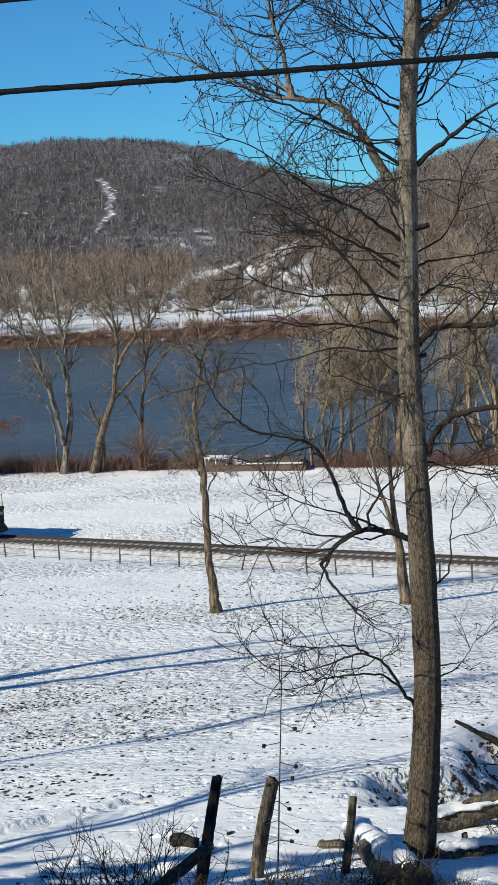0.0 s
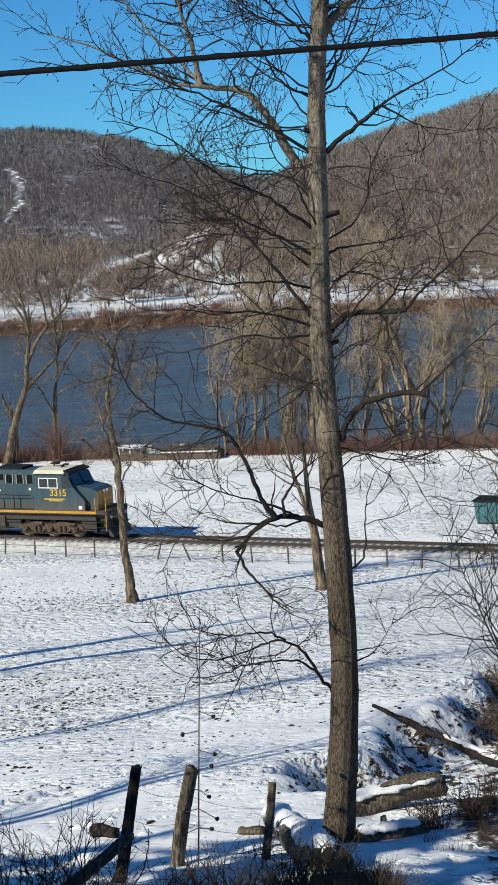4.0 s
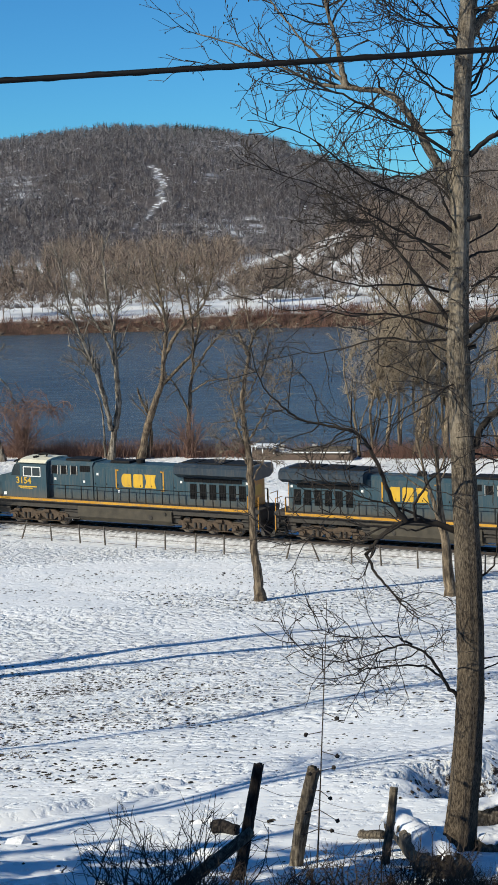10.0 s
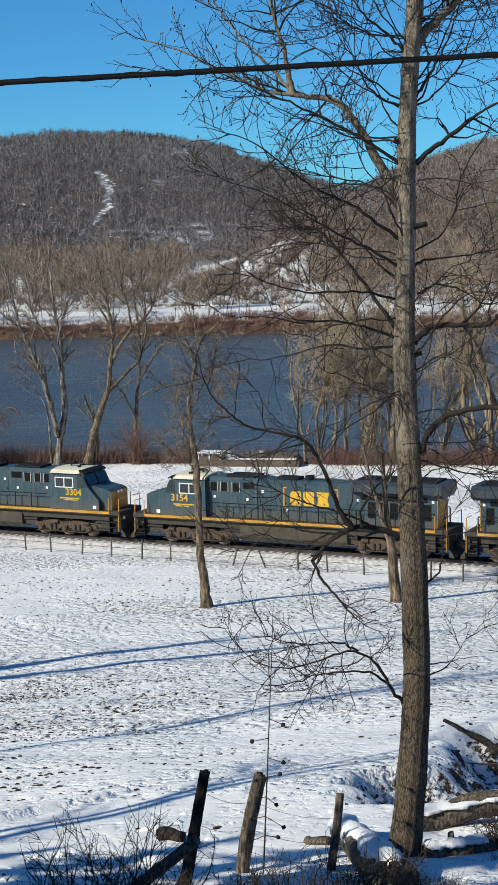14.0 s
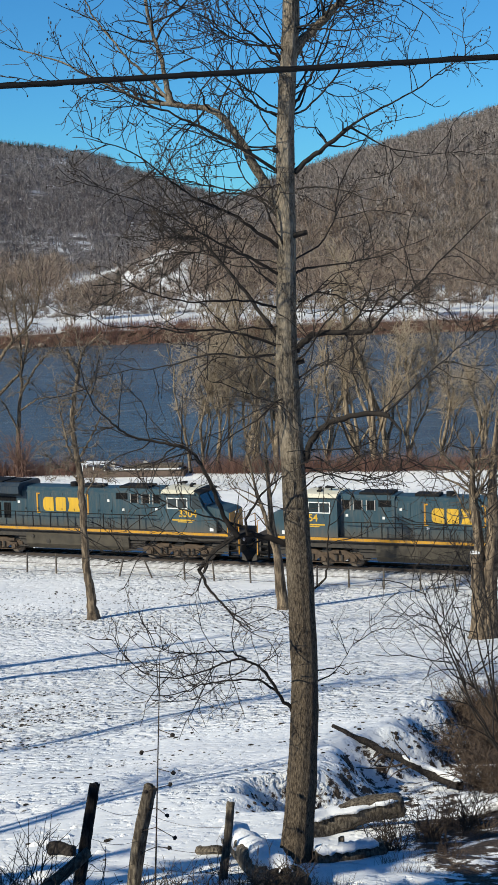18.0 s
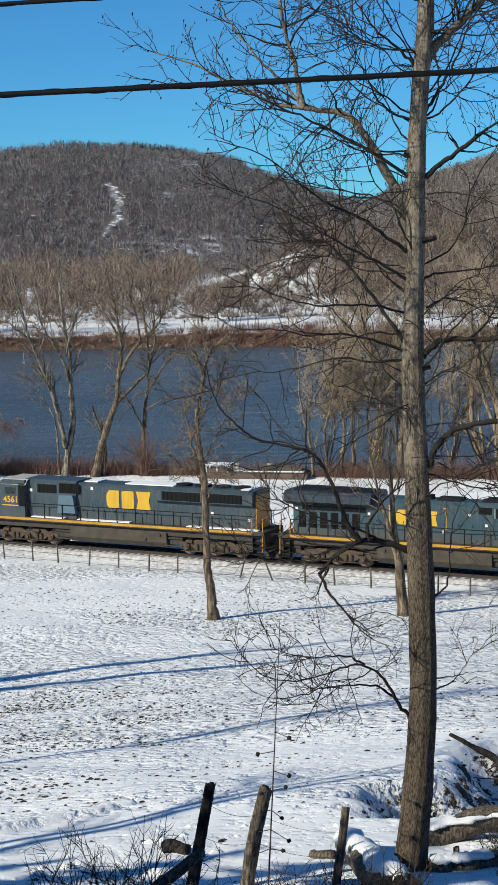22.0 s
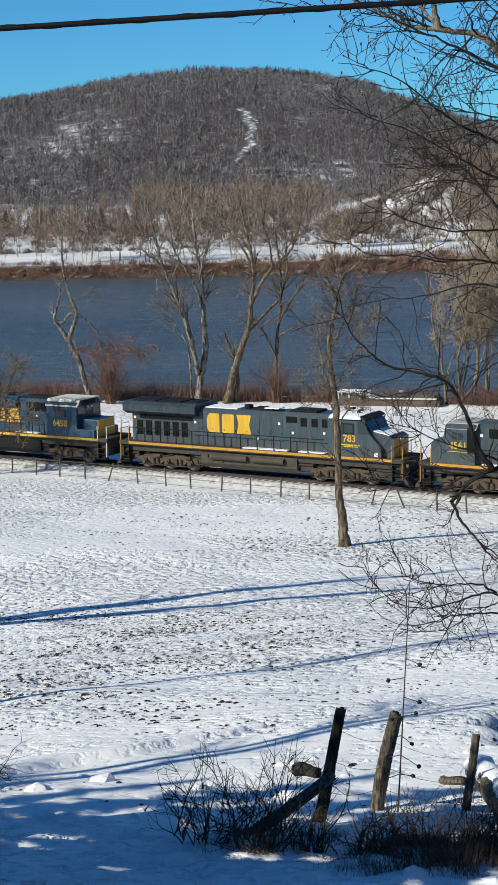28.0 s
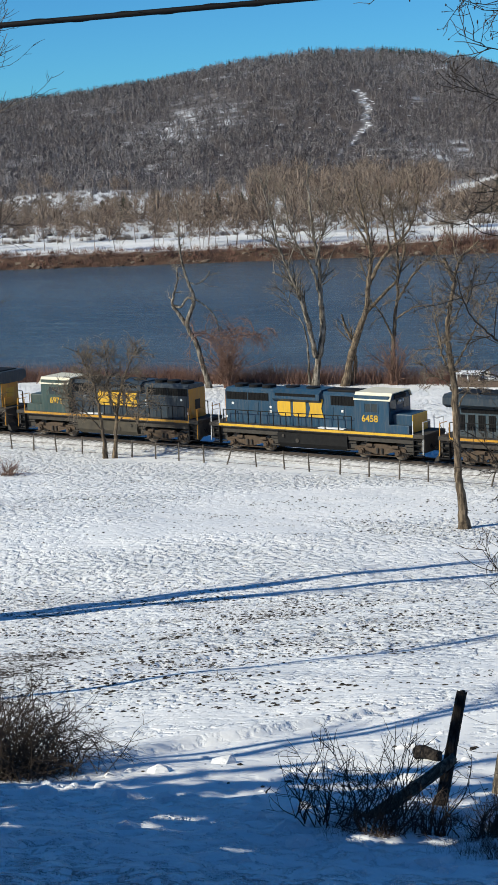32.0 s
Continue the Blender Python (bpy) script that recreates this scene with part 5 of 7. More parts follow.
    for yy in (-0.2, 0.2):
        part("headlight", rod(bmesh.new(), (8.9, yy, 4.15), (9.02, yy, 4.12), 0.09, n=12), WHITE, L, "round headlight")
    lettering(L, number, 8.1, 3.02, 1.508, 0.60, YELLOW)
    for s in (-1, 1):
        part("underline", boxes((7.5, 8.8, min(s * 1.5, s * 1.512), max(s * 1.5, s * 1.512), 2.60, 2.67)), YELLOW, L)
    emblem(L, -2.6, 0.9, 2.75, 3.95, 1.02, False)
    for s in (-1, 1):
        for x, z in ((-9.6, 2.4), (-7.0, 2.7), (1.9, 3.9), (6.6, 3.6)):
            part("placard", boxes((x, x + 0.2, min(s * 1.0, s * 1.03) if x < 3 else min(s * 1.12, s * 1.15), max(s * 1.0, s * 1.03) if x < 3 else max(s * 1.12, s * 1.15), z, z + 0.2)), WHITE, L, "small white placard")
    handrails(L, -9.9, 6.9, 1.45, 1.88, 1.4)
    end_gear(L, end, 1, NOSE_GOLD)
    end_gear(L, -end, -1, NOSE_GOLD)
    fuel_tank(L, -3.7, 3.6)
    truck(L, -7.0, 3, TRUCK)
    truck(L, 7.0, 3, TRUCK)
    underslung(L, ((-10.6, -9.35), (-4.8, -3.6), (3.5, 4.8), (9.35, 10.6)))
    snow_strips(L, [(4.0, 6.6), (-1.0, 3.0), (-10.3, -5.2)], 1.42, 1.88)
    return L


def emd_four(number, body, bright):
    """Four-axle locomotive with a low short nose and a tall hood."""
    L = empty("locomotive")
    end = 8.45
    # the faded unit's hood has its shade put into a darker blue
    hood = body if bright else BLUE_DEEP
    stripe = GOLD if not bright else YELLOW
    frame_and_deck(L, end, stripe)
    bm = bmesh.new()
    prism(bm, [(-0.98, 1.88), (0.98, 1.88), (0.98, 4.1), (0.78, 4.3), (-0.78, 4.3), (-0.98, 4.1)], -8.0, 3.6)
    part("hood", bm, hood, L)
    louvres(L, -7.9, -6.0, 3.5, 4.02, 0.985, 8)
    louvres(L, -5.95, -4.1, 3.5, 4.02, 0.985, 8)
    bm = bmesh.new()
    prism(bm, [(-0.98, 3.5), (0.98, 3.5), (1.3, 3.75), (1.3, 4.15), (0.9, 4.4), (-0.9, 4.4), (-1.3, 4.15), (-1.3, 3.75)], -3.6, 0.5)
    part("brake_blister", bm, hood, L)
    louvres(L, -3.3, 0.2, 3.95, 4.14, 1.305, 10)
    louvres(L, 1.3, 3.4, 3.45, 4.08, 0.985, 8)
    hood_doors(L, -7.8, 3.4, 1.95, 3.3, 0.98, 12, hood)
    for x in (-7.2, -5.9, -4.7, -2.6, -0.8):
        part("roof_fan", rod(bmesh.new(), (x, 0, 4.28), (x, 0, 4.48), 0.52, n=16), BLACK, L)
    bm = bmesh.new()
    box(bm, 0.8, 3.4, -0.6, 0.6, 4.28, 4.44, bevel=0.05)
    part("air_filter_box", bm, BLACK, L)
    bm = bmesh.new()
    slab(bm, [(3.6, 1.88), (6.4, 1.88), (6.4, 4.28), (3.6, 4.28)], -1.48, 1.48)
    cab = part("cab", bm, body, L)
    bm = bmesh.new()
    prism(bm, [(-1.54, 3.98), (-1.2, 4.46), (1.2, 4.46), (1.54, 3.98), (1.48, 3.96), (1.14, 4.40), (-1.14, 4.40), (-1.48, 3.96)], 3.55, 6.55)
    part("cab_roof", bm, CREAM, L, "cream cab roof")
    window(L, 4.45, 5.5, 3.2, 3.75, 1.48, body)
    bm = boxes((6.39, 6.42, -1.3, -0.5, 3.3, 3.95), (6.39, 6.42, 0.5, 1.3, 3.3, 3.95), (6.39, 6.42, -0.4, 0.4, 3.6, 3.95))
    part("windscreen", bm, GLASS, cab)
    part("number_board", boxes((6.4, 6.5, -0.75, 0.75, 4.02, 4.25)), BLACK, cab)
    bm = boxes((6.4, 8.0, -1.0, 1.0, 1.88, 3.1), bevel=0.08)
    part("nose", bm, body, L)
    part("nose_end", boxes((8.0, 8.04, -1.0, 1.0, 1.9, 3.08)), YELLOW if bright else NOSE_GOLD, L, "yellow nose end")
    for s in (-1, 1):
        part("step_box", boxes((6.35, 8.0, min(s * 1.0, s * 1.48), max(s * 1.0, s * 1.48), 1.88, 2.42), bevel=0.02), body, L)
    part("rear_end", boxes((-8.05, -8.0, -0.96, 0.96, 1.9, 4.0)), NOSE_GOLD, L, "gold rear end")
    part("rear_emblem", boxes((-8.08, -8.05, -0.3, 0.3, 2.5, 3.2), bevel=0.01), UNDER, L)
    for yy in (-0.2, 0.2):
        part("headlight", rod(bmesh.new(), (6.5, yy, 3.85), (6.6, yy, 3.85), 0.09, n=12), WHITE, L, "round headlight")
    lettering(L, number, 4.85, 2.75, 1.488, 0.62, YELLOW)
    emblem(L, -3.3, 0.9, 2.55, 3.8, 1.02, False)
    for s in (-1, 1):
        for x, z in ((-7.4, 3.15), (-4.0, 3.0), (-4.0, 2.7), (-8.0, 2.2), (-2.9, 3.3), (2.2, 3.0)):
            part("placard", boxes((x, x + 0.18, min(s * 1.0, s * 1.03), max(s * 1.0, s * 1.03), z, z + 0.16)), WHITE, L, "small white placard")
    handrails(L, -7.9, 3.3, 1.45, 1.88, 1.12)
    end_gear(L, end, 1, WHITE if bright else NOSE_GOLD, plow=False)
    end_gear(L, -end, -1, WHITE if bright else NOSE_GOLD, plow=False)
    fuel_tank(L, -2.9, 2.6, BLACK if bright else TANK)
    truck(L, -5.3, 2, TRUCK)
    truck(L, 5.0, 2, TRUCK)
    underslung(L, ((-8.3, -7.2), (-3.5, -2.8), (2.5, 3.2), (6.9, 8.3)))
    snow_strips(L, [(0.4, 2.6)], 1.42, 1.88)
    # open platforms of more than a metre at both ends
    platform = ("underframe", "walkway", "sill_stripe", "steps", "grab_rail", "pilot", "coupler", "air_hose", "truck", "wheelset", "fuel_tank", "underslung_gear")
    for ob in L.children:
        if ob.name.split(".")[0] in platform:
            continue
        if ob.matrix_basis.translation.length > 0.01:
            ob.location.x *= 0.92
        else:
            for o in (ob, *ob.children):
                o.data.transform(Matrix.Diagonal((0.92, 1, 1, 1)))
    return L


# each unit: builder, middle of the unit along the rails when the train's clock reads nought, turned about or not
TRAIN = []


def couple(loco, q, turned, label):
    tagged(loco, label, "locomotive", "locomotives of the train")
    TRAIN.append((loco, q, turned))


couple(ge_loco("3315", BLUE, True, True, False, False), 24.0, False, "dark blue diesel locomotive with gold stripe and cream cab roof")
couple(ge_loco("3154", BLUE, True, True, False, False), 1.47, True, "dark blue diesel locomotive coupled cab to cab, cream roof")
couple(ge_loco("3304", BLUE, True, True, False, False), -21.05, False, "dusty dark blue diesel locomotive with bracketed yellow emblem")
couple(emd_six("4561"), -43.55, True, "slate blue diesel locomotive with snow on its walkway and roof")
couple(ge_loco("783", BLUE_GREY, False, False, True, True), -66.1, False, "slate blue diesel locomotive with snow-covered cab roof and large yellow emblem")
couple(emd_four("6458", BLUE_BRIGHT, True), -86.3, False, "bright blue four-axle diesel locomotive with yellow nose end")
couple(emd_four("6971", GREEN_FADED, False), -104.2, True, "faded green-blue four-axle diesel locomotive, hood coloured dark for shade")
couple(ge_loco("", BLUE_GREY, False, True, True, False), -124.5, True, "grey-blue diesel locomotive at the tail of the train")


# ---- fence along the railway ----
POST_WOOD = mottled("weathered_fence_post", (0.06, 0.05, 0.04), (0.16, 0.135, 0.11), 0.9, 9, relief=0.01, stretch=(1, 1, 0.2))
WIRE = mottled("rusty_wire", (0.06, 0.05, 0.045), (0.13, 0.11, 0.10), 0.6, 5, 0.5)


def build_field_fence():
    rnd = random.Random(3)
    fence = empty("wire_fence")
    bm = bmesh.new()
    rod(bm, (0, 0, -0.2), (0, 0, 1.25), 0.06, 0.045, n=7)
    base = part("fence_post", bm, POST_WOOD, fence)
    tops = []
    q, first = -95.0, True
    while q < 62:
        v = by_track(q, -5.2 - 0.3 * math.sin(q * 0.1))
        z = on_ground(v.x, v.y)
        o = base if first else attach("fence_post", base.data, fence)
        first = False
        lean = rnd.uniform(-5, 5) if rnd.random() < 0.85 else rnd.uniform(-24, 24)
        o.matrix_basis = pose(v.x, v.y, z, rnd.uniform(-4, 4), lean, rnd.uniform(0, 90))
        tops.append((v.x, v.y, z))
        q += rnd.uniform(1.9, 2.4)
    for h in (0.15, 0.62, 1.1):
        pts = np.array(tops) + np.array([0, 0, h])
        attach("wire", tubes_mesh("wire", [(pts, np.full(len(pts), 0.014 if h < 1 else 0.018), 4)], [WIRE]), fence)
    return tagged(fence, "sagging wire fence on thin leaning wooden posts along the railway", "fence")


build_field_fence()

# ---- trees by the river and in the field ----
BANK_SPEC = [(1.9, 2.9, 34, 0.16, 0.06, 0.034, 4), (2.3, 1.5, 40, 0.18, 0.04, 0.021, 3), (2.2, 0.9, 44, 0.18, 0.02, 0.015, 3)]
BANK = "river bank trees"
CROWN_SPEC = [(1.6, 2.9, 36, 0.15, 0.05, 0.042, 4), (1.8, 1.5, 40, 0.18, 0.05, 0.022, 3), (1.9, 0.85, 42, 0.18, 0.03, 0.015, 3)]


def drawn_tree(name, x, y, stems, spec, seed, label, bark, twig, skip=2, group=BANK):
    """A bare tree whose stems follow given lines: pairs (aside, up) from the foot, then the radii at both ends."""
    rng = np.random.default_rng(seed)
    root = empty(name, pose(x, y, on_ground(x, y)))
    out = {}
    for k, (line, r0, r1) in enumerate(stems):
        p = np.array([(u, 0.0, v) for u, v in line])
        away = rng.normal(0, 0.12)
        p[:, 1] = (p[:, 2] - p[0, 2]) * away + (0.15 * k if p[0, 2] < 0.5 else 0.0)
        s = np.linspace(0, len(p) - 1, 5 * len(p))
        q = np.stack([np.interp(s, np.arange(len(p)), p[:, i]) for i in range(3)], -1)
        for _ in range(3):
            q[1:-1] = (q[:-2] + 2 * q[1:-1] + q[2:]) / 4
        q[1:] += rng.normal(0, 0.03, (len(q) - 1, 3))
        rad = r1 + (r0 - r1) * np.linspace(1, 0, len(q)) ** 1.25
        if p[0, 2] < 0.5:
            rad[:3] *= (1.5, 1.3, 1.12)
        attach("trunk" if p[0, 2] < 0.5 else "limb", fluted_mesh("stem", q, rad, 14, seed + k, [bark], 0.06), root)
        cut = len(q) // 4 if p[0, 2] < 0.5 else skip
        sprout(rng, out, q[cut:], rad[cut:], 0, spec)
    for p in out.pop(0, ()):
        attach("branch", tubes_mesh("branch", [p], [bark]), root)
    fine = [p for ps in out.values() for p in ps]
    tagged(attach("twigs", tubes_mesh("twigs", fine, [twig]), root), kind="stuff")
    return tagged(root, label, "tree", group)


drawn_tree("river_tree", -13.85, 153.6, (
    ([(-0.0, -0.3), (0.5, 2.8), (1.0, 4.9), (0.9, 6.4), (0.8, 8.5), (0.8, 11.0), (0.4, 13.1), (0.2, 15.1), (0.0, 17.7), (-0.0, 19.7)], 0.33, 0.07),
    ([(0.2, 2.7), (-0.1, 4.9), (-0.6, 7.2), (-1.1, 9.1), (-1.8, 10.9), (-2.5, 12.7), (-2.9, 14.7), (-3.4, 17.3), (-3.8, 19.3)], 0.25, 0.05),
    ([(-0.1, 5.4), (-0.4, 6.5), (-0.8, 8.3), (-2.0, 10.0), (-3.4, 10.6)], 0.13, 0.08),
    ([(0.8, 8.0), (0.3, 10.5), (-0.7, 12.1), (-1.7, 13.7), (-2.1, 15.7), (-2.3, 18.3)], 0.15, 0.04),
    ([(-0.5, 0.2), (-0.5, 3.4), (-0.7, 5.4), (-1.3, 6.5), (-2.6, 8.8)], 0.1, 0.03),
    ([(0.5, 11.0), (0.9, 13.1), (1.7, 15.1), (2.4, 17.6)], 0.1, 0.03),
), CROWN_SPEC, 21, "pale many-stemmed bare tree on the snowy river bank", BARK_PALE, TWIG_CROWN)
drawn_tree("river_tree", -11.02, 153.2, (
    ([(-0.0, -0.3), (0.6, 2.8), (1.6, 5.3), (2.3, 7.3), (2.5, 9.4), (2.9, 11.9), (2.5, 14.4), (2.0, 17.0), (1.7, 19.0)], 0.36, 0.06),
    ([(2.5, 9.1), (3.3, 10.9), (4.4, 12.3), (6.0, 13.6), (6.8, 15.3), (7.2, 17.8)], 0.2, 0.05),
    ([(1.8, 6.3), (3.8, 8.3), (5.1, 9.5), (5.7, 11.8), (5.6, 14.8), (5.3, 17.3)], 0.17, 0.04),
    ([(2.9, 11.6), (1.9, 14.0), (0.6, 15.5), (-0.2, 17.6)], 0.13, 0.03),
    ([(0.5, -0.4), (1.1, 2.2), (0.9, 4.1), (0.2, 5.4), (-0.1, 6.6)], 0.22, 0.08),
    ([(4.4, 12.3), (4.2, 14.4), (3.6, 16.4), (3.5, 18.4)], 0.1, 0.03),
), CROWN_SPEC, 22, "leaning bare tree with dark forked trunk on the river bank", BARK_TAN, TWIG_CROWN)
drawn_tree("river_tree", -6.49, 153.0, (
    ([(-0.0, -0.4), (-0.1, 2.1), (-0.0, 4.2), (0.2, 6.2), (0.5, 8.3), (0.6, 10.3), (0.5, 12.8), (0.1, 15.3), (-0.1, 17.4)], 0.24, 0.05),
    ([(0.0, 4.2), (-0.8, 6.2), (-1.6, 7.3), (-2.4, 8.5)], 0.1, 0.04),
    ([(0.4, 7.5), (1.6, 9.5), (2.6, 10.7), (3.9, 11.7), (4.9, 13.2)], 0.12, 0.04),
    ([(0.3, 6.0), (2.0, 7.1), (3.5, 7.2), (5.0, 6.1)], 0.09, 0.03),
), [(2.0, 2.2, 60, 0.18, -0.05, 0.03, 4), (2.4, 1.3, 48, 0.18, -0.06, 0.018, 3), (2.4, 0.8, 45, 0.18, -0.05, 0.012, 3)], 23, "shaggy bare tree wrapped in brown vines on the river bank", BARK_TAN, TWIG_CROWN)
drawn_tree("crooked_tree", -24.24, 154.5, (
    ([(0.5, -0.3), (0.1, 1.6), (-0.4, 4.0), (-1.4, 6.0), (-0.7, 7.5), (-0.4, 8.4), (-1.0, 9.9), (-1.4, 11.5), (-1.6, 13.0), (-1.5, 15.3), (-1.8, 17.1)], 0.3, 0.05),
    ([(-1.4, 5.9), (-2.1, 7.0), (-2.7, 7.8), (-2.4, 9.0), (-2.0, 10.0), (-2.1, 11.5)], 0.2, 0.05),
    ([(-2.7, 7.8), (-1.8, 7.5), (-1.2, 8.5), (-0.4, 8.3)], 0.12, 0.1),
    ([(-0.4, 8.2), (0.4, 7.7), (1.3, 6.7), (1.8, 4.5)], 0.09, 0.05),
    ([(-1.1, 9.9), (-0.4, 9.6), (0.4, 9.9), (1.1, 10.8)], 0.06, 0.03),
), [(1.3, 1.5, 48, 0.2, 0.02, 0.03, 4), (2.2, 0.9, 46, 0.2, 0.0, 0.016, 3), (2.0, 0.6, 46, 0.2, 0.0, 0.011, 3)], 31, "crooked pale bare tree with bent trunk on the river bank", BARK_PALE, TWIG_CROWN, 6)
for k, (x, y, h, r) in enumerate(((8.9, 151.6, 9.5, 0.13), (10.1, 151.9, 10.5, 0.16), (11.3, 151.2, 11, 0.15), (12.4, 150.6, 10.5, 0.14), (13.5, 149.8, 11, 0.24), (15.0, 151.5, 12.5, 0.30), (16.6, 150.2, 13, 0.28), (18.6, 152.4, 11.5, 0.24), (21.2, 150.0, 10, 0.2), (23.6, 148.6, 13, 0.30), (24.9, 147.8, 14, 0.36), (26.2, 148.0, 12, 0.28), (28.6, 149.0, 11, 0.22), (31.0, 147.6, 10, 0.2), (34.8, 146.6, 10.5, 0.26), (37.5, 145.0, 12, 0.3))):
    lean, h = 0.08 * math.sin(k * 2.1), h * (1.5 if x < 29 else 1.25)
    wild_tree("river_tree", (x, y), [(lean, 0.0, h, r, 0), (lean + 0.13, 0.1, h * 0.85, r * 0.55, 0.8), (lean - 0.15, -0.1, h * 0.8, r * 0.5, 1.2), (lean + 0.26, -0.05, h * 0.5, r * 0.35, 2.0)], BANK_SPEC, 40 + k, "twiggy tan bare tree among the thicket on the river bank", BARK_WILLOW, TWIG_TAN, BANK)


def bush(name, x, y, stems, h, spread, seed, twig, label, droop=0.0, r=0.012, fine=((2.6, 0.6, 40, 0.14, 0.0, 0.006, 3), (2.5, 0.3, 42, 0.14, 0.0, 0.004, 3)), z=None, category="bush", group=""):
    rng = np.random.default_rng(seed)
    root = empty(name, pose(x, y, (on_ground(x, y) if z is None else z) - 0.08))
    main, out = [], {}
    for _ in range(stems):
        a = rng.uniform(0, 2 * np.pi)
        lean = rng.uniform(0.05, spread)
        d = (math.cos(a) * lean, math.sin(a) * lean, 1.0)
        foot = (rng.normal(0, spread * h * 0.30), rng.normal(0, spread * h * 0.22), 0)
        p, pr = swerve(rng, foot, d, h * rng.uniform(0.45, 1.1), r * rng.uniform(0.7, 1.3), r * 0.35, 9, 0.19, -droop * rng.uniform(0.3, 1.0))
        main.append((p, pr, 4))
        sprout(rng, out, p[1:], pr[1:], 0, fine)
    for p in main:
        attach("stem", tubes_mesh("stem", [p], [twig]), root)
    if out:
        tagged(attach("twigs", tubes_mesh("twigs", [p for ps in out.values() for p in ps], [twig]), root), kind="stuff")
    return tagged(root, label, category, group)


bush("vine_thicket", -21.9, 154.2, 90, 5.4, 0.10, 32, TWIG_RED, "brown vine thicket hanging on a dead tree", 0.0, 0.05, ((2.6, 0.8, 40, 0.2, -0.08, 0.022, 3),))
bush("vine_thicket", -21.4, 154.2, 60, 3.4, 2.4, 33, TWIG_RED, "brown vines arching from the top of a thicket", 0.34, 0.04, ((2.4, 1.0, 50, 0.2, -0.12, 0.02, 3), (2.0, 0.6, 45, 0.2, -0.10, 0.014, 3)), z=on_ground(-21.4, 154.2) + 4.9)
bush("vine_thicket", -6.5, 152.8, 60, 4.6, 0.10, 34, TWIG_RED, "brown vines climbing a bare tree", 0.0, 0.045, ((2.2, 0.7, 40, 0.2, -0.05, 0.02, 3),))

# the tree that stands alone in the field
drawn_tree("field_tree", -0.27, 87.0, (
    ([(-0.01, -0.22), (-0.12, 1.41), (-0.27, 2.92), (-0.32, 5.91), (-0.38, 7.81), (-0.63, 9.47), (-0.66, 10.76), (-0.41, 12.09), (-0.23, 13.10), (0.06, 14.04), (0.67, 14.58), (1.03, 14.91)], 0.25, 0.03),
    ([(-0.27, 12.90), (-0.50, 13.49), (-0.75, 14.08)], 0.09, 0.08),
    ([(-0.40, 7.99), (-0.90, 8.90), (-1.12, 9.94), (-1.27, 11.26), (-1.43, 12.44)], 0.07, 0.02),
    ([(-0.33, 8.57), (0.18, 9.42), (0.64, 10.27), (0.98, 11.13), (1.52, 12.27)], 0.06, 0.02),
    ([(-0.62, 10.58), (-0.12, 11.20), (0.34, 12.05), (0.83, 13.47)], 0.05, 0.02),
    ([(-0.33, 6.21), (0.10, 7.07), (0.73, 7.92), (1.51, 8.16)], 0.05, 0.02),
    ([(-0.37, 7.10), (-0.84, 7.87), (-1.41, 8.05), (-1.96, 8.67)], 0.05, 0.02),
    ([(-0.02, 13.64), (-0.25, 14.69), (-0.35, 15.85)], 0.035, 0.015),
), [(4.6, 1.3, 62, 0.24, 0.02, 0.022, 4), (4.6, 0.75, 54, 0.24, 0.0, 0.016, 3), (3.4, 0.45, 50, 0.22, 0.0, 0.012, 3)], 71, "slim bare tree with tan flared trunk alone in the snow", BARK_TAN, TWIG_CROWN, group="")
wild_tree("field_tree", (9.85, 87.9), [(-0.03, 0, 9.5, 0.30, 0), (-0.25, 0, 7, 0.14, 3.0)], BANK_SPEC, 72, "bare tree with tan trunk standing in the snowy field", BARK_TAN, TWIG, bend=0.05)


def snag():
    rng = np.random.default_rng(73)
    x, y = 17.45, 74.2
    root = empty("broken_tree", pose(x, y, on_ground(x, y) - 0.15))
    out = {}
    # three stems grown together at the foot; the first is broken off, the others go on up
    for k, (dx, dy, lean, h, r, r1) in enumerate(((-0.20, -0.10, -0.02, 4.1, 0.40, 0.24), (0.16, 0.0, 0.05, 10.5, 0.40, 0.07), (0.02, 0.22, -0.05, 9.5, 0.34, 0.06))):
        zs = np.linspace(0, h, 26)
        pts = np.stack([dx + lean * zs + 0.06 * np.sin(zs * 1.3 + k), dy + 0.05 * np.sin(zs + k), zs], -1)
        rad = np.interp(zs, [0, 0.35, 1.1, h], [r * 1.7, r * 1.25, r, r1])
        attach("trunk", fluted_mesh("trunk", pts, rad, 30, 74 + k, [BARK_TAN], 0.07), root)
        if k:
            sprout(rng, out, pts[8:], rad[8:], 0, [(1.5, 3.0, 50, 0.14, 0.04, 0.035, 5), (2.0, 1.5, 45, 0.14, 0.02, 0.018, 3), (2.4, 0.7, 45, 0.14, 0.0, 0.011, 3)])
    part("snow_cap", boxes((-0.60, -0.2, -0.3, 0.12, 4.02, 4.18), bevel=0.07), LOOSE_SNOW, root, "cap of snow on the broken stem")
    for p in out.pop(0):
        attach("limb", tubes_mesh("limb", [p], [BARK_TAN]), root)
    tagged(attach("twigs", tubes_mesh("twigs", [p for ps in out.values() for p in ps], [TWIG]), root), kind="stuff")
    return tagged(root, "thick broken bare tree with tan flared trunk by the creek", "tree")


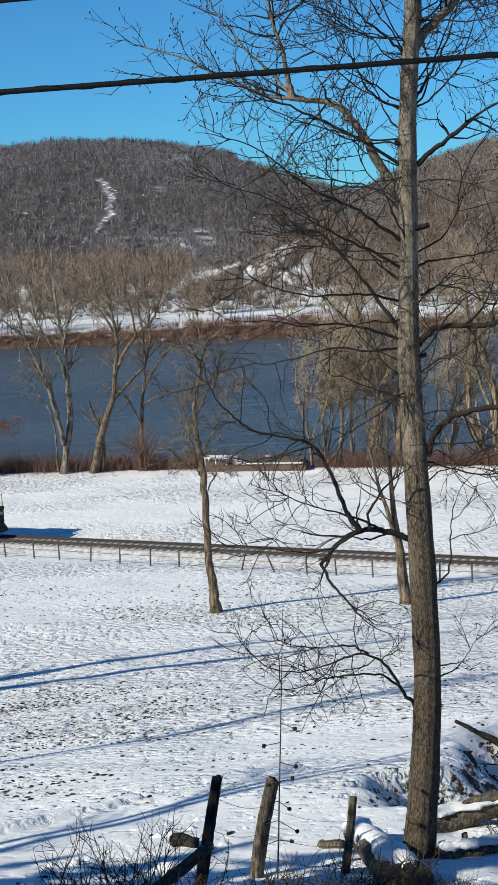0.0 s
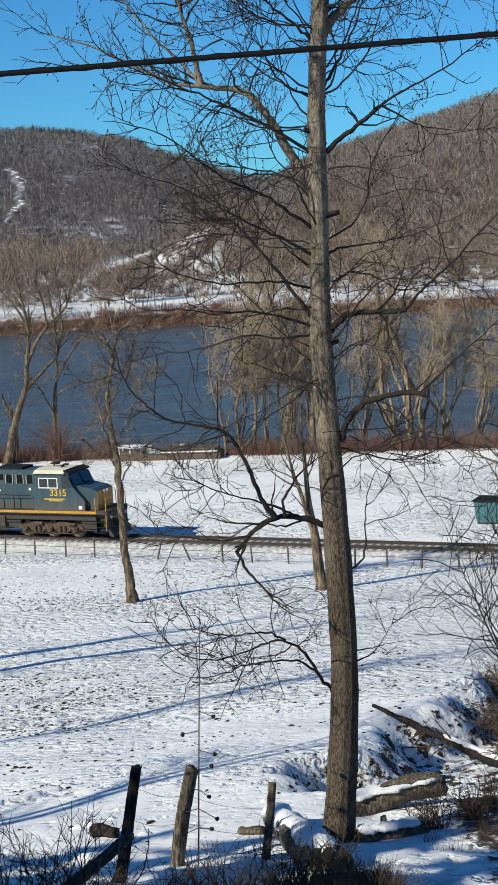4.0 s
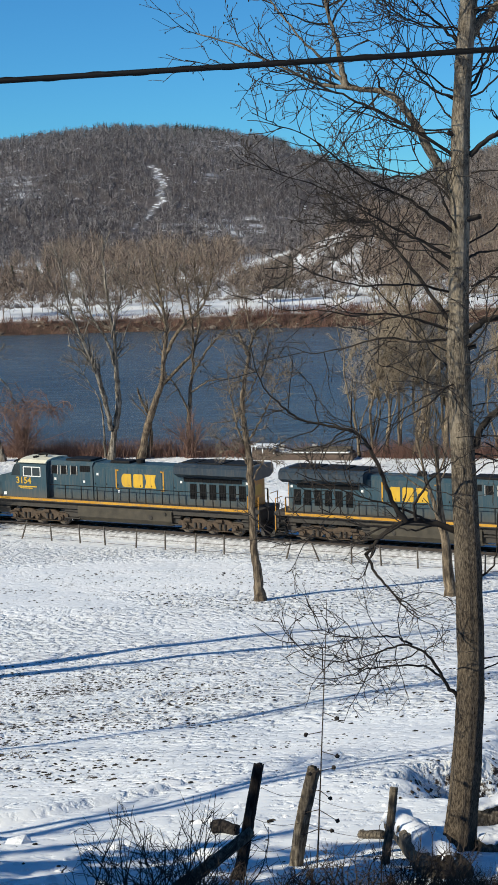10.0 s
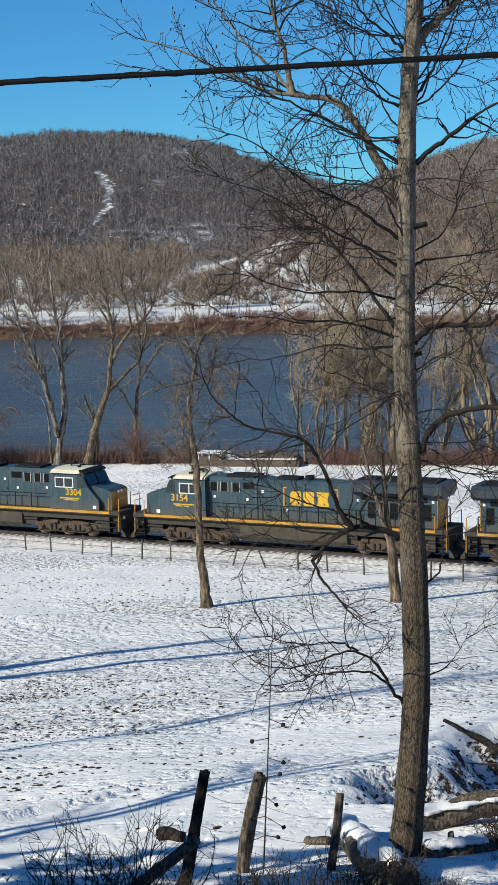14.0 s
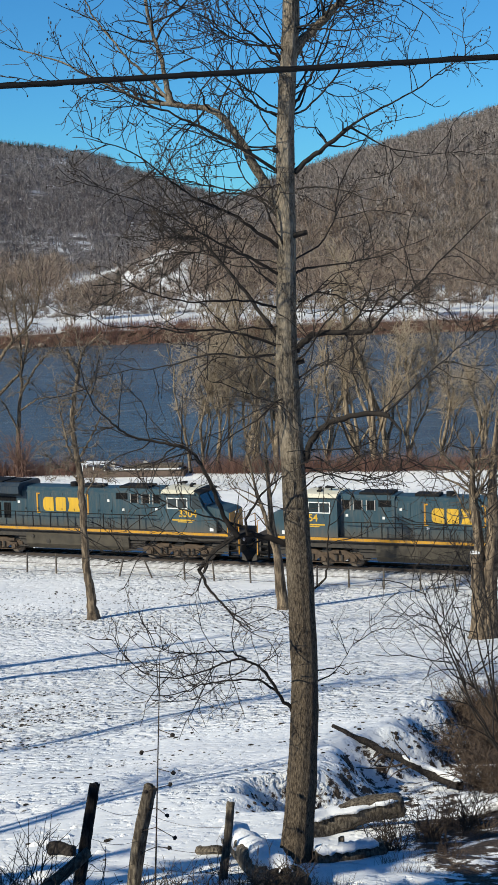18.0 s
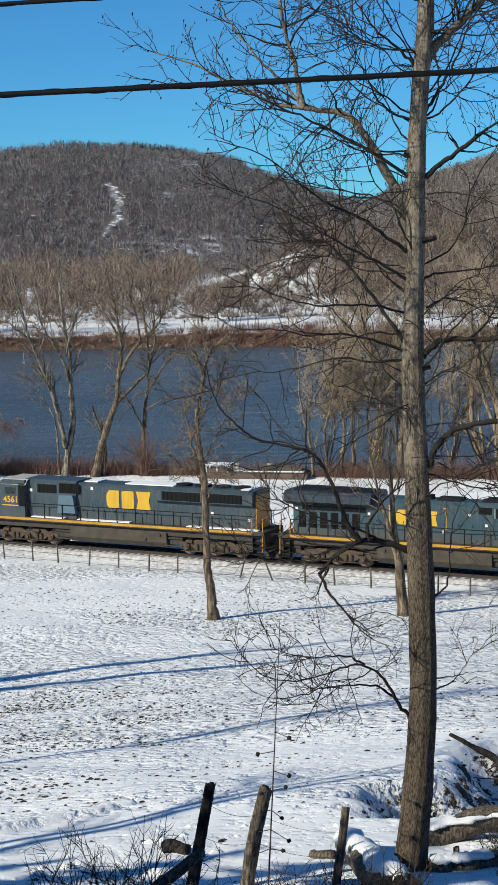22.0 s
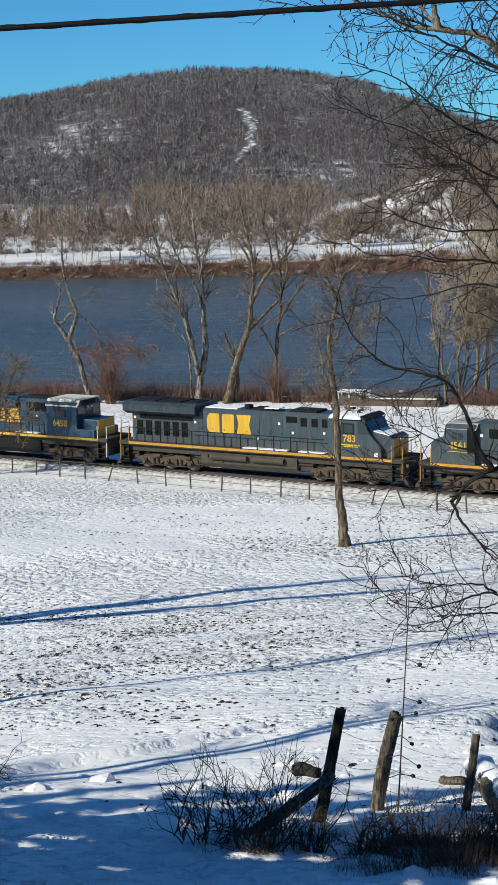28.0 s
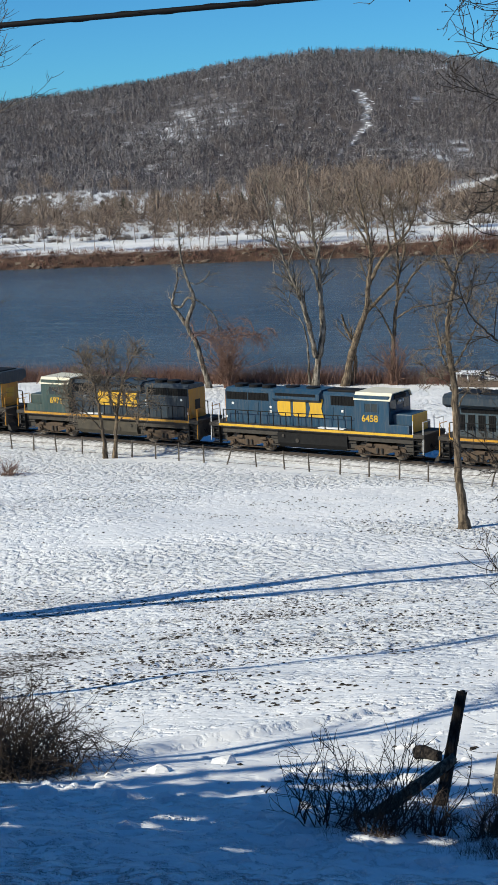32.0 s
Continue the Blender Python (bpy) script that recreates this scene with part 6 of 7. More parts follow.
snag()
drawn_tree("thicket_tree", -24.71, 113.8, (
    ([(-0.33, -0.11), (-0.42, 1.68), (-0.57, 3.28), (-0.80, 4.86), (-1.42, 6.45), (-1.94, 7.64)], 0.15, 0.03),
    ([(0.31, -0.12), (0.45, 1.67), (0.65, 3.64), (1.05, 5.21), (1.68, 6.56), (2.22, 7.72)], 0.15, 0.03),
    ([(0.57, 3.05), (0.08, 4.84), (0.09, 6.41), (-0.06, 7.90)], 0.07, 0.02),
    ([(-0.48, 2.00), (-1.60, 3.50), (-2.73, 4.52), (-3.71, 4.93)], 0.05, 0.02),
    ([(0.53, 2.38), (1.80, 3.61), (2.90, 4.18)], 0.05, 0.02),
), [(5.0, 2.0, 58, 0.22, 0.04, 0.03, 4), (4.4, 1.0, 52, 0.22, 0.0, 0.02, 3), (3.4, 0.6, 48, 0.2, 0.0, 0.015, 3)], 74, "small dense many-stemmed bare tree beside the railway fence", BARK_TAN, TWIG_CROWN, group="")
# trees out of sight to the side, whose branches and shadows reach into the view
SIDE_SPEC = [(2.2, 2.6, 45, 0.15, 0.06, 0.014, 4), (3.0, 1.2, 42, 0.16, 0.06, 0.009, 3), (3.0, 0.6, 42, 0.16, 0.06, 0.007, 3)]
wild_tree("roadside_tree", (-15.4, 42.0), [(0.03, 0, 19.5, 0.20, 0), (0.42, 0, 7.5, 0.07, 4.0), (0.40, 0.1, 7.0, 0.06, 6.5), (0.42, -0.1, 7.0, 0.06, 8.5), (0.34, 0, 7.0, 0.06, 11.0), (0.30, 0.1, 6.0, 0.05, 13.0)], SIDE_SPEC, 81, "slender grey bare tree with upswept twigs", BARK_GREY, TWIG_DARK, "trees beside the field", bend=0.07)
wild_tree("roadside_tree", (-31.0, 59.4), [(0.0, 0, 25, 0.8, 0), (0.03, 0.02, 25, 0.62, 2.0), (0.09, 0, 23, 0.45, 4.0)], [(0.7, 4, 45, 0.10, 0.04, 0.03, 4), (1.2, 1.6, 42, 0.12, 0.05, 0.012, 3)], 82, "tall bare tree at the edge of the field", BARK_GREY, TWIG_DARK, "trees beside the field")
wild_tree("roadside_tree", (-21.0, 23.6), [(0.0, 0, 21, 0.34, 0), (0.12, 0.1, 15, 0.2, 4.0)], [(0.8, 3.6, 45, 0.10, 0.04, 0.03, 4), (2.6, 1.7, 42, 0.12, 0.05, 0.018, 3), (2.0, 0.8, 42, 0.12, 0.05, 0.012, 3)], 83, "dense bare tree at the edge of the field", BARK_GREY, TWIG_DARK, "trees beside the field")


# ---- far woods ----
def cone_template(rng, h, n, r, kind):
    """Corners and faces of one far tree, made of slim three-sided spikes."""
    vs, fs = [], []

    def spike(a, b, r0):
        a, b = np.array(a, float), np.array(b, float)
        d = unit(b - a)
        u = unit(np.cross(d, [0.3, 0.8, 0.2]))
        w = np.cross(d, u)
        k = len(vs)
        for i in range(3):
            vs.append(a + r0 * (math.cos(i * 2.094) * u + math.sin(i * 2.094) * w))
        vs.append(b)
        for i in range(3):
            fs.append((k + i, k + (i + 1) % 3, k + 3))

    if kind == "conifer":
        spike((0, 0, 0), (0, 0, h), r)
        for k in range(n):
            f = (k + 0.5) / n
            z = h * (0.10 + 0.88 * f)
            L = h * 0.33 * (1 - f) ** 0.7 * rng.uniform(0.45, 1.25) + 0.1
            a = k * 2.4 + rng.uniform(0, 0.6)
            spike((0, 0, z), (L * math.cos(a), L * math.sin(a), z - L * rng.uniform(0.15, 0.5)), 0.10 * h * (1 - f) * 0.5 + 0.12)
    elif kind == "brush":
        for k in range(n):
            a, s = rng.uniform(0, 6.28), rng.uniform(0.1, 0.75)
            z = h * rng.uniform(0.5, 1.1)
            foot = (rng.normal(0, h * 0.25), rng.normal(0, h * 0.25), 0)
            spike(foot, (foot[0] + s * z * math.cos(a), foot[1] + s * z * math.sin(a), z), r)
    else:
        # a bare crown: a stem and many thin twigs that end on an uneven dome
        top = np.array([rng.normal(0, h * 0.05), rng.normal(0, h * 0.05), h * 0.75])
        spike((0, 0, 0), top, r * 1.6)
        wide = rng.uniform(0.30, 0.46)
        for k in range(n):
            v, a = rng.uniform(-0.75, 1.0), rng.uniform(0, 6.28)
            ring = math.sqrt(max(0.0, 1 - v * v)) * rng.uniform(0.55, 1.08)
            e = np.array([wide * h * ring * math.cos(a), wide * h * ring * math.sin(a), h * (0.60 + 0.38 * v * rng.uniform(0.85, 1.1))])
            b = top * rng.uniform(0.35, 0.95)
            b = b + (e - b) * rng.uniform(0.1, 0.65) + rng.normal(0, 0.05 * h, 3)
            side = unit(np.cross(e - b, rng.normal(0, 1, 3))) * r * rng.uniform(0.6, 1.4)
            i = len(vs)
            vs.extend((b - side, b + side, e))
            fs.append((i, i + 1, i + 2))
    return np.array(vs), np.array(fs)


def scatter(name, spots, templates, seed, mats, label, category, sink=0.15, share=0.0):
    """Many small plants joined into one object: spots holds x, y, size. They stand sunk by a depth, or by a share of their size."""
    rng = np.random.default_rng(seed)
    spots = np.asarray(spots, float)
    z = height(spots[:, 0], spots[:, 1])
    V, F, base = [], [], 0
    which = rng.integers(0, len(templates), len(spots))
    for k, (tv, tf) in enumerate(templates):
        idx = np.nonzero(which == k)[0]
        if not len(idx):
            continue
        a = rng.uniform(0, 2 * np.pi, len(idx))
        s = spots[idx, 2]
        c, sn = np.cos(a) * s, np.sin(a) * s
        x = tv[None, :, 0] * c[:, None] - tv[None, :, 1] * sn[:, None] + spots[idx, 0][:, None]
        y = tv[None, :, 0] * sn[:, None] + tv[None, :, 1] * c[:, None] + spots[idx, 1][:, None]
        zz = tv[None, :, 2] * s[:, None] + (z[idx] - sink - share * s)[:, None]
        V.append(np.stack([x, y, zz], -1).reshape(-1, 3))
        F.append((tf[None] + (np.arange(len(idx)) * len(tv))[:, None, None] + base).reshape(-1, 3))
        base += len(idx) * len(tv)
    me = mesh_arrays(name, np.concatenate(V), np.concatenate(F), mats, smooth=False)
    return tagged(new(name, me), label, category, kind="stuff")


def wood_material(name, tones, spread=0.35):
    """Twig wood that differs from tree to tree."""
    m, t, p = nodes_of(name)
    g = t.nodes.new("ShaderNodeNewGeometry")
    big = noise_tex(t, 0.012, 3)
    c1 = ramp(t, g.outputs["Random Per Island"], [(i / (len(tones) - 1), c) for i, c in enumerate(tones)])
    c = mix(t, ramp(t, big, [(0.35, (0, 0, 0)), (0.65, (spread, spread, spread))]), c1, tones[-1])
    t.links.new(c, p.inputs["Base Color"])
    p.inputs["Roughness"].default_value = 0.95
    p.inputs["Specular IOR Level"].default_value = 0.1
    return m


# hill tones are greyed and blued: distance haze is put into the colour
WOODS = wood_material("haze_toned_hill_woods", [(0.03, 0.029, 0.033), (0.12, 0.112, 0.118), (0.33, 0.31, 0.31), (0.12, 0.102, 0.102)])
WOODS_NEAR = wood_material("bare_brown_woods", [(0.04, 0.035, 0.033), (0.16, 0.14, 0.13), (0.38, 0.34, 0.31), (0.19, 0.15, 0.13)])
WOODS_TAN = wood_material("tan_valley_woods", [(0.035, 0.027, 0.023), (0.15, 0.118, 0.095), (0.35, 0.29, 0.235), (0.19, 0.13, 0.10)])
BRUSH_DARK = wood_material("dead_dark_brush", [(0.03, 0.022, 0.017), (0.075, 0.054, 0.04), (0.17, 0.12, 0.082), (0.085, 0.06, 0.046)])
BRUSH = wood_material("red_brown_brush", [(0.07, 0.045, 0.038), (0.15, 0.085, 0.065), (0.22, 0.135, 0.10), (0.20, 0.11, 0.09)])


def polar(rng, n, d0, d1, a0, a1, power=1.0):
    d = d0 + (d1 - d0) * rng.random(n) ** power
    az = np.radians(rng.uniform(a0, a1, n))
    return np.stack([d * np.sin(az), d * np.cos(az)], -1), d, np.degrees(az)


def in_scar(az, d):
    """True where trees would stand in, or hide, the cleared strip on the hill."""
    hit = np.zeros(len(d), bool)
    for ahead in (0, 12, 24, 36, 48):
        hit |= (np.abs(az - scar_line(d + ahead)) < np.where(d + ahead > 950, 0.13, 0.08)) & (d > 775 - ahead) & (d < 1130)
    return hit


def far_woods():
    rng = np.random.default_rng(5)
    temps = [cone_template(np.random.default_rng(100 + k), 9.5, 30, 0.13, "tree") for k in range(10)]
    xy, d, az = polar(rng, 25000, 735, 1560, -18, 7)
    keep = ~in_scar(az, d)
    keep &= ~((az > 2.5) & (d < 760))
    thin = np.sin(az * 2.1 + d / 60.0) * np.cos(d / 23.0 + 2.0 * np.sin(az * 1.3)) + 0.5 * np.sin(az * 7.3 + d / 19.0)
    keep &= rng.random(len(d)) < np.where(thin > 0.75, 0.12, np.where(thin > 0.45, 0.45, 0.95))
    spots = np.concatenate([xy[keep], (0.5 + 0.85 * rng.random(keep.sum()) ** 2)[:, None]], 1)
    scatter("hillside_woods", spots, temps, 6, [WOODS], "grey-brown leafless woods covering the hill", "woods")
    xy, d, az = polar(rng, 8000, 590, 1060, 4.6, 18)
    spots = np.concatenate([xy, rng.uniform(0.6, 1.25, len(d))[:, None]], 1)
    scatter("hillside_woods", spots, temps, 7, [WOODS_NEAR], "brown leafless woods on the nearer hill", "woods")
    # pines along the crest
    pines = [cone_template(np.random.default_rng(430 + k), 11.0, 34, 0.14, "conifer") for k in range(4)]
    xy, d, az = polar(rng, 3600, 1400, 1530, -18, 2)
    keep = (rng.random(3600) < np.where(az < -9.0, 0.75, np.where((az > -2.6) & (az < -0.8), 0.55, 0.05))) & ~in_scar(az, d)
    spots = np.concatenate([xy[keep], rng.uniform(0.5, 1.1, keep.sum())[:, None]], 1)
    scatter("crest_pines", spots, pines, 24, [NEEDLES], "dark pines along the crest of the hill", "woods")
    # woods on the valley floor: thick behind an open strip of snow
    temps = [cone_template(np.random.default_rng(200 + k), 13.0, 130, 0.085, "tree") for k in range(8)]
    xy, d, az = polar(rng, 3600, 476, 770, -18, 18, 0.85)
    thick = np.where(az < -7.0, np.where(d > 600, 0.12, 1.0), np.where(az < -0.6, 0.62, np.where(az < 3.6, np.where(d < 560, 0.45, 0.14), 0.95)))
    keep = rng.random(len(d)) < thick
    size = rng.uniform(0.6, 1.12, len(d)) ** 2 * np.where(az < -7.0, 0.7, 1.0) * np.where((az > -0.6) & (az < 3.6), 0.6, 1.0)
    spots = np.concatenate([xy[keep], size[keep][:, None]], 1)
    scatter("valley_trees", spots, temps, 8, [WOODS_TAN], "tan leafless trees across the river", "woods")
    n = 170
    x = rng.uniform(-140, 140, n)
    y = 428 + rng.uniform(0, 1, n) ** 2 * 55
    spots = np.stack([x, y, rng.uniform(0.5, 1.15, n)], -1)
    scatter("far_bank_trees", spots, temps, 9, [WOODS_TAN], "bare trees along the far river bank", "woods")
    # hedges and shrubs on the cleared slope
    shrub = [cone_template(np.random.default_rng(360 + k), 2.4, 40, 0.09, "brush") for k in range(5)]
    rows = []
    for k in range(15):
        m = 60
        f = np.linspace(0, 1, m)
        a = -0.9 + 0.36 * k + f * 1.9 + rng.normal(0, 0.05, m)
        dd = 560 + 22 * (k % 7) + f * 75 + rng.normal(0, 5, m)
        on = rng.random(m) < 0.6
        rows.append(np.stack([dd * np.sin(np.radians(a)), dd * np.cos(np.radians(a)), rng.uniform(0.4, 1.3, m)], -1)[on])
    for k in range(5):
        m = 40
        f = np.linspace(0, 1, m)
        a = 0.4 + 0.35 * k + f * 2.6 + rng.normal(0, 0.03, m)
        dd = 585 + 21 * k + f * 22 + rng.normal(0, 1.5, m)
        on = np.sin(f * 9 + k * 2.0) + rng.normal(0, 0.4, m) > -0.2
        rows.append(np.stack([dd * np.sin(np.radians(a)), dd * np.cos(np.radians(a)), rng.uniform(0.3, 0.8, m)], -1)[on])
    m = 260
    x = rng.uniform(-150, 150, m)
    rows.append(np.stack([x, 466 + 0.03 * x + rng.normal(0, 1.2, m), rng.uniform(0.3, 0.75, m)], -1))
    x = rng.uniform(-150, 150, 500)
    rows.append(np.stack([x, rng.uniform(474, 580, 500), rng.uniform(0.4, 1.2, 500)], -1))
    scatter("slope_shrubs", np.concatenate(rows), shrub, 17, [WOODS_NEAR], "dark hedges and shrubs on the cleared snowy slope", "shrubs")
    xy, d, az = polar(rng, 70, 590, 730, 1.6, 5.5)
    scatter("slope_shrubs", np.concatenate([xy, rng.uniform(0.3, 0.6, 70)[:, None]], 1), temps, 23, [WOODS_TAN], "small bare trees on the cleared snowy slope", "trees")
    xy, d, az = polar(rng, 260, 560, 740, -17, -6.5)
    spots = np.concatenate([xy, rng.uniform(0.4, 1.2, len(d))[:, None]], 1)
    scatter("slope_shrubs", spots, shrub, 18, [WOODS], "dark shrubs on the snowy foot of the hill", "shrubs")
    brush = [cone_template(np.random.default_rng(300 + k), 1.9, 34, 0.018, "brush") for k in range(6)]
    n = 1900
    x = rng.uniform(-62, 60, n)
    y = 151.8 - 0.22 * x + rng.uniform(0, 1, n) ** 1.5 * 7
    clear = ~((x > -2) & (x < 9.2) & (y + 0.22 * x < 153.4))
    spots = np.stack([x, y, rng.uniform(0.5, 1.35, n)], -1)[clear]
    scatter("bank_brush", spots, brush, 10, [BRUSH], "reddish-brown brush along the near river bank", "brush")
    brush = [cone_template(np.random.default_rng(320 + k), 2.2, 14, 0.05, "brush") for k in range(6)]
    n = 3400
    x = rng.uniform(-150, 150, n)
    y = 414 + rng.uniform(0, 1, n) * 14
    spots = np.stack([x, y, (0.2 + 0.9 * rng.random(n) ** 2) * np.where((x > -5) & (x < 45), 1.5, 1.0)], -1)
    scatter("bank_brush", spots, brush, 11, [BRUSH], "brown brush on the far river bank", "brush")


far_woods()


TUSSOCK = wood_material("frozen_tussock", [(0.012, 0.011, 0.010), (0.03, 0.026, 0.022), (0.07, 0.058, 0.045), (0.03, 0.025, 0.02)])


def clods():
    rng = np.random.default_rng(15)
    temps = []
    for k in range(5):
        bm = bmesh.new()
        bmesh.ops.create_icosphere(bm, subdivisions=1, radius=0.5)
        v = np.array([tuple(c.co) for c in bm.verts]) * rng.uniform(0.6, 1.2, (len(bm.verts), 1)) * np.array([1, 1, 0.7])
        temps.append((v, np.array([[q.index for q in f.verts] for f in bm.faces])))
        bm.free()
    x, y = rng.uniform(2.5, 15, 16000), rng.uniform(31, 62, 16000)
    g = gully(x, y)
    keep = ((g > 0.15) & (g < 1.25)) | ((g > 1.25) & (rng.random(16000) < 0.06))
    spots = np.stack([x, y, rng.uniform(0.05, 0.24, 16000)], -1)[keep][:1800]
    scatter("soil_clods", spots, temps, 16, [mottled("dark_wet_soil", (0.014, 0.010, 0.008), (0.05, 0.034, 0.024), 0.95, 5, relief=0.02)], "dark clods of soil and rotten leaves on the creek bank", "soil", 0.0, 0.25)


    # frozen tussocks and hoof-trodden soil that break the snow of the field
    m = 60000
    x, y = rng.uniform(-26, 10, m), rng.uniform(28, 97, m)
    band = y + 0.25 * x
    odds = smooth01(band, 34, 44) * (1 - smooth01(band, 62, 72)) * (0.25 + 0.75 * smooth01(-x, -2, 8)) + 0.45 * smooth01(band, 80, 84) * (1 - smooth01(y + 0.5 * x, 95, 101)) + 0.03
    odds = odds * np.clip(0.35 + 0.9 * wave(x, y * 2.2, 1.7, 0.3) + 0.5 * wave(x, y * 2.0, 4.1, 1.2), 0.02, 1)
    keep = rng.random(m) < odds * 0.8
    spots = np.stack([x, y, 0.05 + 0.11 * rng.random(m) ** 2.5], -1)[keep]
    flat = [(v * np.array([1.35, 1.0, 0.62]), f) for v, f in temps]
    scatter("frozen_tussocks", spots, flat, 31, [TUSSOCK], "dark frozen tussocks poking through the thin snow", "grass", 0.0, -0.03)


clods()


def thickets():
    rng = np.random.default_rng(19)
    dense = [cone_template(np.random.default_rng(380 + k), 2.6, 90, 0.014, "brush") for k in range(5)]
    y = rng.uniform(40, 55, 34)
    spots = np.stack([y * rng.uniform(0.245, 0.31, 34), y, rng.uniform(0.35, 0.85, 34)], -1)
    scatter("creek_brush", spots, dense, 20, [BRUSH_DARK], "dense brown leafless brush above the creek bank", "brush")
    low = [cone_template(np.random.default_rng(390 + k), 0.55, 60, 0.006, "brush") for k in range(5)]
    x, y = rng.uniform(4.4, 8.5, 90), rng.uniform(25.8, 31.0, 90)
    spots = np.stack([x, y, rng.uniform(0.3, 0.9, 90)], -1)[x > y * 0.165]
    scatter("creek_brush", spots, low, 21, [BRUSH_DARK], "low dead brown brush and leaves beside the creek", "brush")
    x, y = rng.uniform(-0.6, 3.4, 260), rng.uniform(21.4, 24.0, 260)
    spots = np.stack([x, y, rng.uniform(0.25, 1.3, 260) * np.clip(0.55 + x * 0.3, 0.4, 1.0)], -1)
    x = rng.uniform(-2.1, -0.1, 90)
    y = 24.4 + 0.4 * x + rng.uniform(-0.8, 0.5, 90)
    spots = np.concatenate([spots, np.stack([x, y, 0.2 + 0.6 * rng.random(90) ** 2], -1)])
    scatter("dead_brush", spots, low, 22, [BRUSH_DARK], "low tangle of dead dark stalks in the snow", "brush")


thickets()


def snow_humps():
    """Small lumps of snow over grass and stones at the foot of the slope."""
    rng = np.random.default_rng(29)
    bm = bmesh.new()
    bmesh.ops.create_icosphere(bm, subdivisions=2, radius=0.5)
    base = np.array([tuple(c.co) for c in bm.verts])
    faces = np.array([[q.index for q in f.verts] for f in bm.faces])
    bm.free()
    temps = [(base * np.array([1.2, 1.0, 0.75]) * (1 + 0.14 * np.sin(base[:, :1] * 7 + k) + 0.12 * np.sin(base[:, 1:2] * 9 + 2 * k)), faces) for k in range(5)]
    x, y = rng.uniform(-10, 3, 170), 20.5 + 14 * rng.random(170) ** 1.5
    scatter("snow_humps", np.stack([x, y, 0.12 + 0.45 * rng.random(170) ** 3], -1), temps, 30, [LOOSE_SNOW], "small humps of snow over stones and grass", "snow", 0.0, 0.16)


snow_humps()


def hill_snow():
    """Drifts on the ledges of the cleared strip and in gaps of the woods."""
    rng = np.random.default_rng(33)
    bm = bmesh.new()
    bmesh.ops.create_icosphere(bm, subdivisions=1, radius=0.5)
    base = np.array([tuple(c.co) for c in bm.verts])
    faces = np.array([[q.index for q in f.verts] for f in bm.faces])
    bm.free()
    temps = [(base * rng.uniform(0.6, 1.2, (len(base), 1)) * np.array([1.6, 1.0, 0.28]), faces) for _ in range(6)]
    d = np.concatenate([rng.uniform(940, 1120, 115), rng.uniform(845, 940, 34)])
    az = np.radians(scar_line(d) + rng.normal(0, 1, len(d)) * np.where(d > 950, 0.075, 0.03))
    ledges = np.stack([d * np.sin(az), d * np.cos(az), rng.uniform(1.0, 3.4, len(d)) * np.where(d > 950, 1, 0.6)], -1)
    m = 5200
    xy, d, az = polar(rng, m, 800, 1480, -17, 5)
    open_wood = np.sin(az * 2.1 + d / 60.0) * np.cos(d / 23.0 + 2.0 * np.sin(az * 1.3)) + 0.5 * np.sin(az * 7.3 + d / 19.0)
    keep = rng.random(m) < np.where(open_wood > 0.6, 0.75, 0.06)
    gaps = np.concatenate([xy, rng.uniform(0.8, 3.2, m)[:, None]], 1)[keep]
    scatter("hill_snow", np.concatenate([ledges, gaps]), temps, 34, [LOOSE_SNOW], "patches of snow on ledges and between the trees of the hill", "snow")


hill_snow()


def bank_stones():
    """Rubble and drift along the foot of the far bank."""
    rng = np.random.default_rng(27)
    bm = bmesh.new()
    bmesh.ops.create_icosphere(bm, subdivisions=1, radius=0.5)
    base = np.array([tuple(c.co) for c in bm.verts])
    faces = np.array([[q.index for q in f.verts] for f in bm.faces])
    bm.free()
    temps = [(base * rng.uniform(0.55, 1.2, (len(base), 1)) * np.array([1.5, 1, 0.7]), faces) for _ in range(5)]
    n = 1300
    x, y = rng.uniform(-140, 140, n), 415.5 + rng.random(n) * 9
    keep = wave(x, y * 4, 6.0) + rng.normal(0, 0.5, n) > 0
    scatter("bank_stones", np.stack([x, y, rng.uniform(0.4, 1.9, n)], -1)[keep], temps, 28, [wood_material("bank_rubble", [(0.05, 0.035, 0.026), (0.12, 0.085, 0.06), (0.30, 0.25, 0.2), (0.09, 0.06, 0.042)])], "brown rubble and driftwood on the far river bank", "rubble")


bank_stones()


def conifer(x, y, h, seed, label="dark green conifer in the snow across the river", group="conifers across the river", boughs=260):
    v, f = cone_template(np.random.default_rng(seed), h, boughs, 0.16, "conifer")
    root = empty("conifer", pose(x, y, on_ground(x, y) - 0.2))
    bm = bmesh.new()
    rod(bm, (0, 0, 0), (0, 0, h * 0.5), 0.16, 0.10, n=6)
    part("trunk", bm, BARK_DARK, root)
    attach("crown", mesh_arrays("crown", v, f, [NEEDLES], smooth=False), root)
    return tagged(root, label, "tree", group)


for k, (x, y, h) in enumerate(((6.0, 512.0, 9.5), (9.3, 519.9, 8), (-77.5, 539.5, 9), (-67.1, 547.9, 9.5), (-71.7, 555.4, 8), (-112.5, 528.1, 8.5), (4.8, 520.0, 9), (115.1, 527.6, 9), (-88, 548, 6), (-108, 540, 9), (-40, 600, 7), (12, 600, 6))):
    conifer(x, y, h, 400 + k)


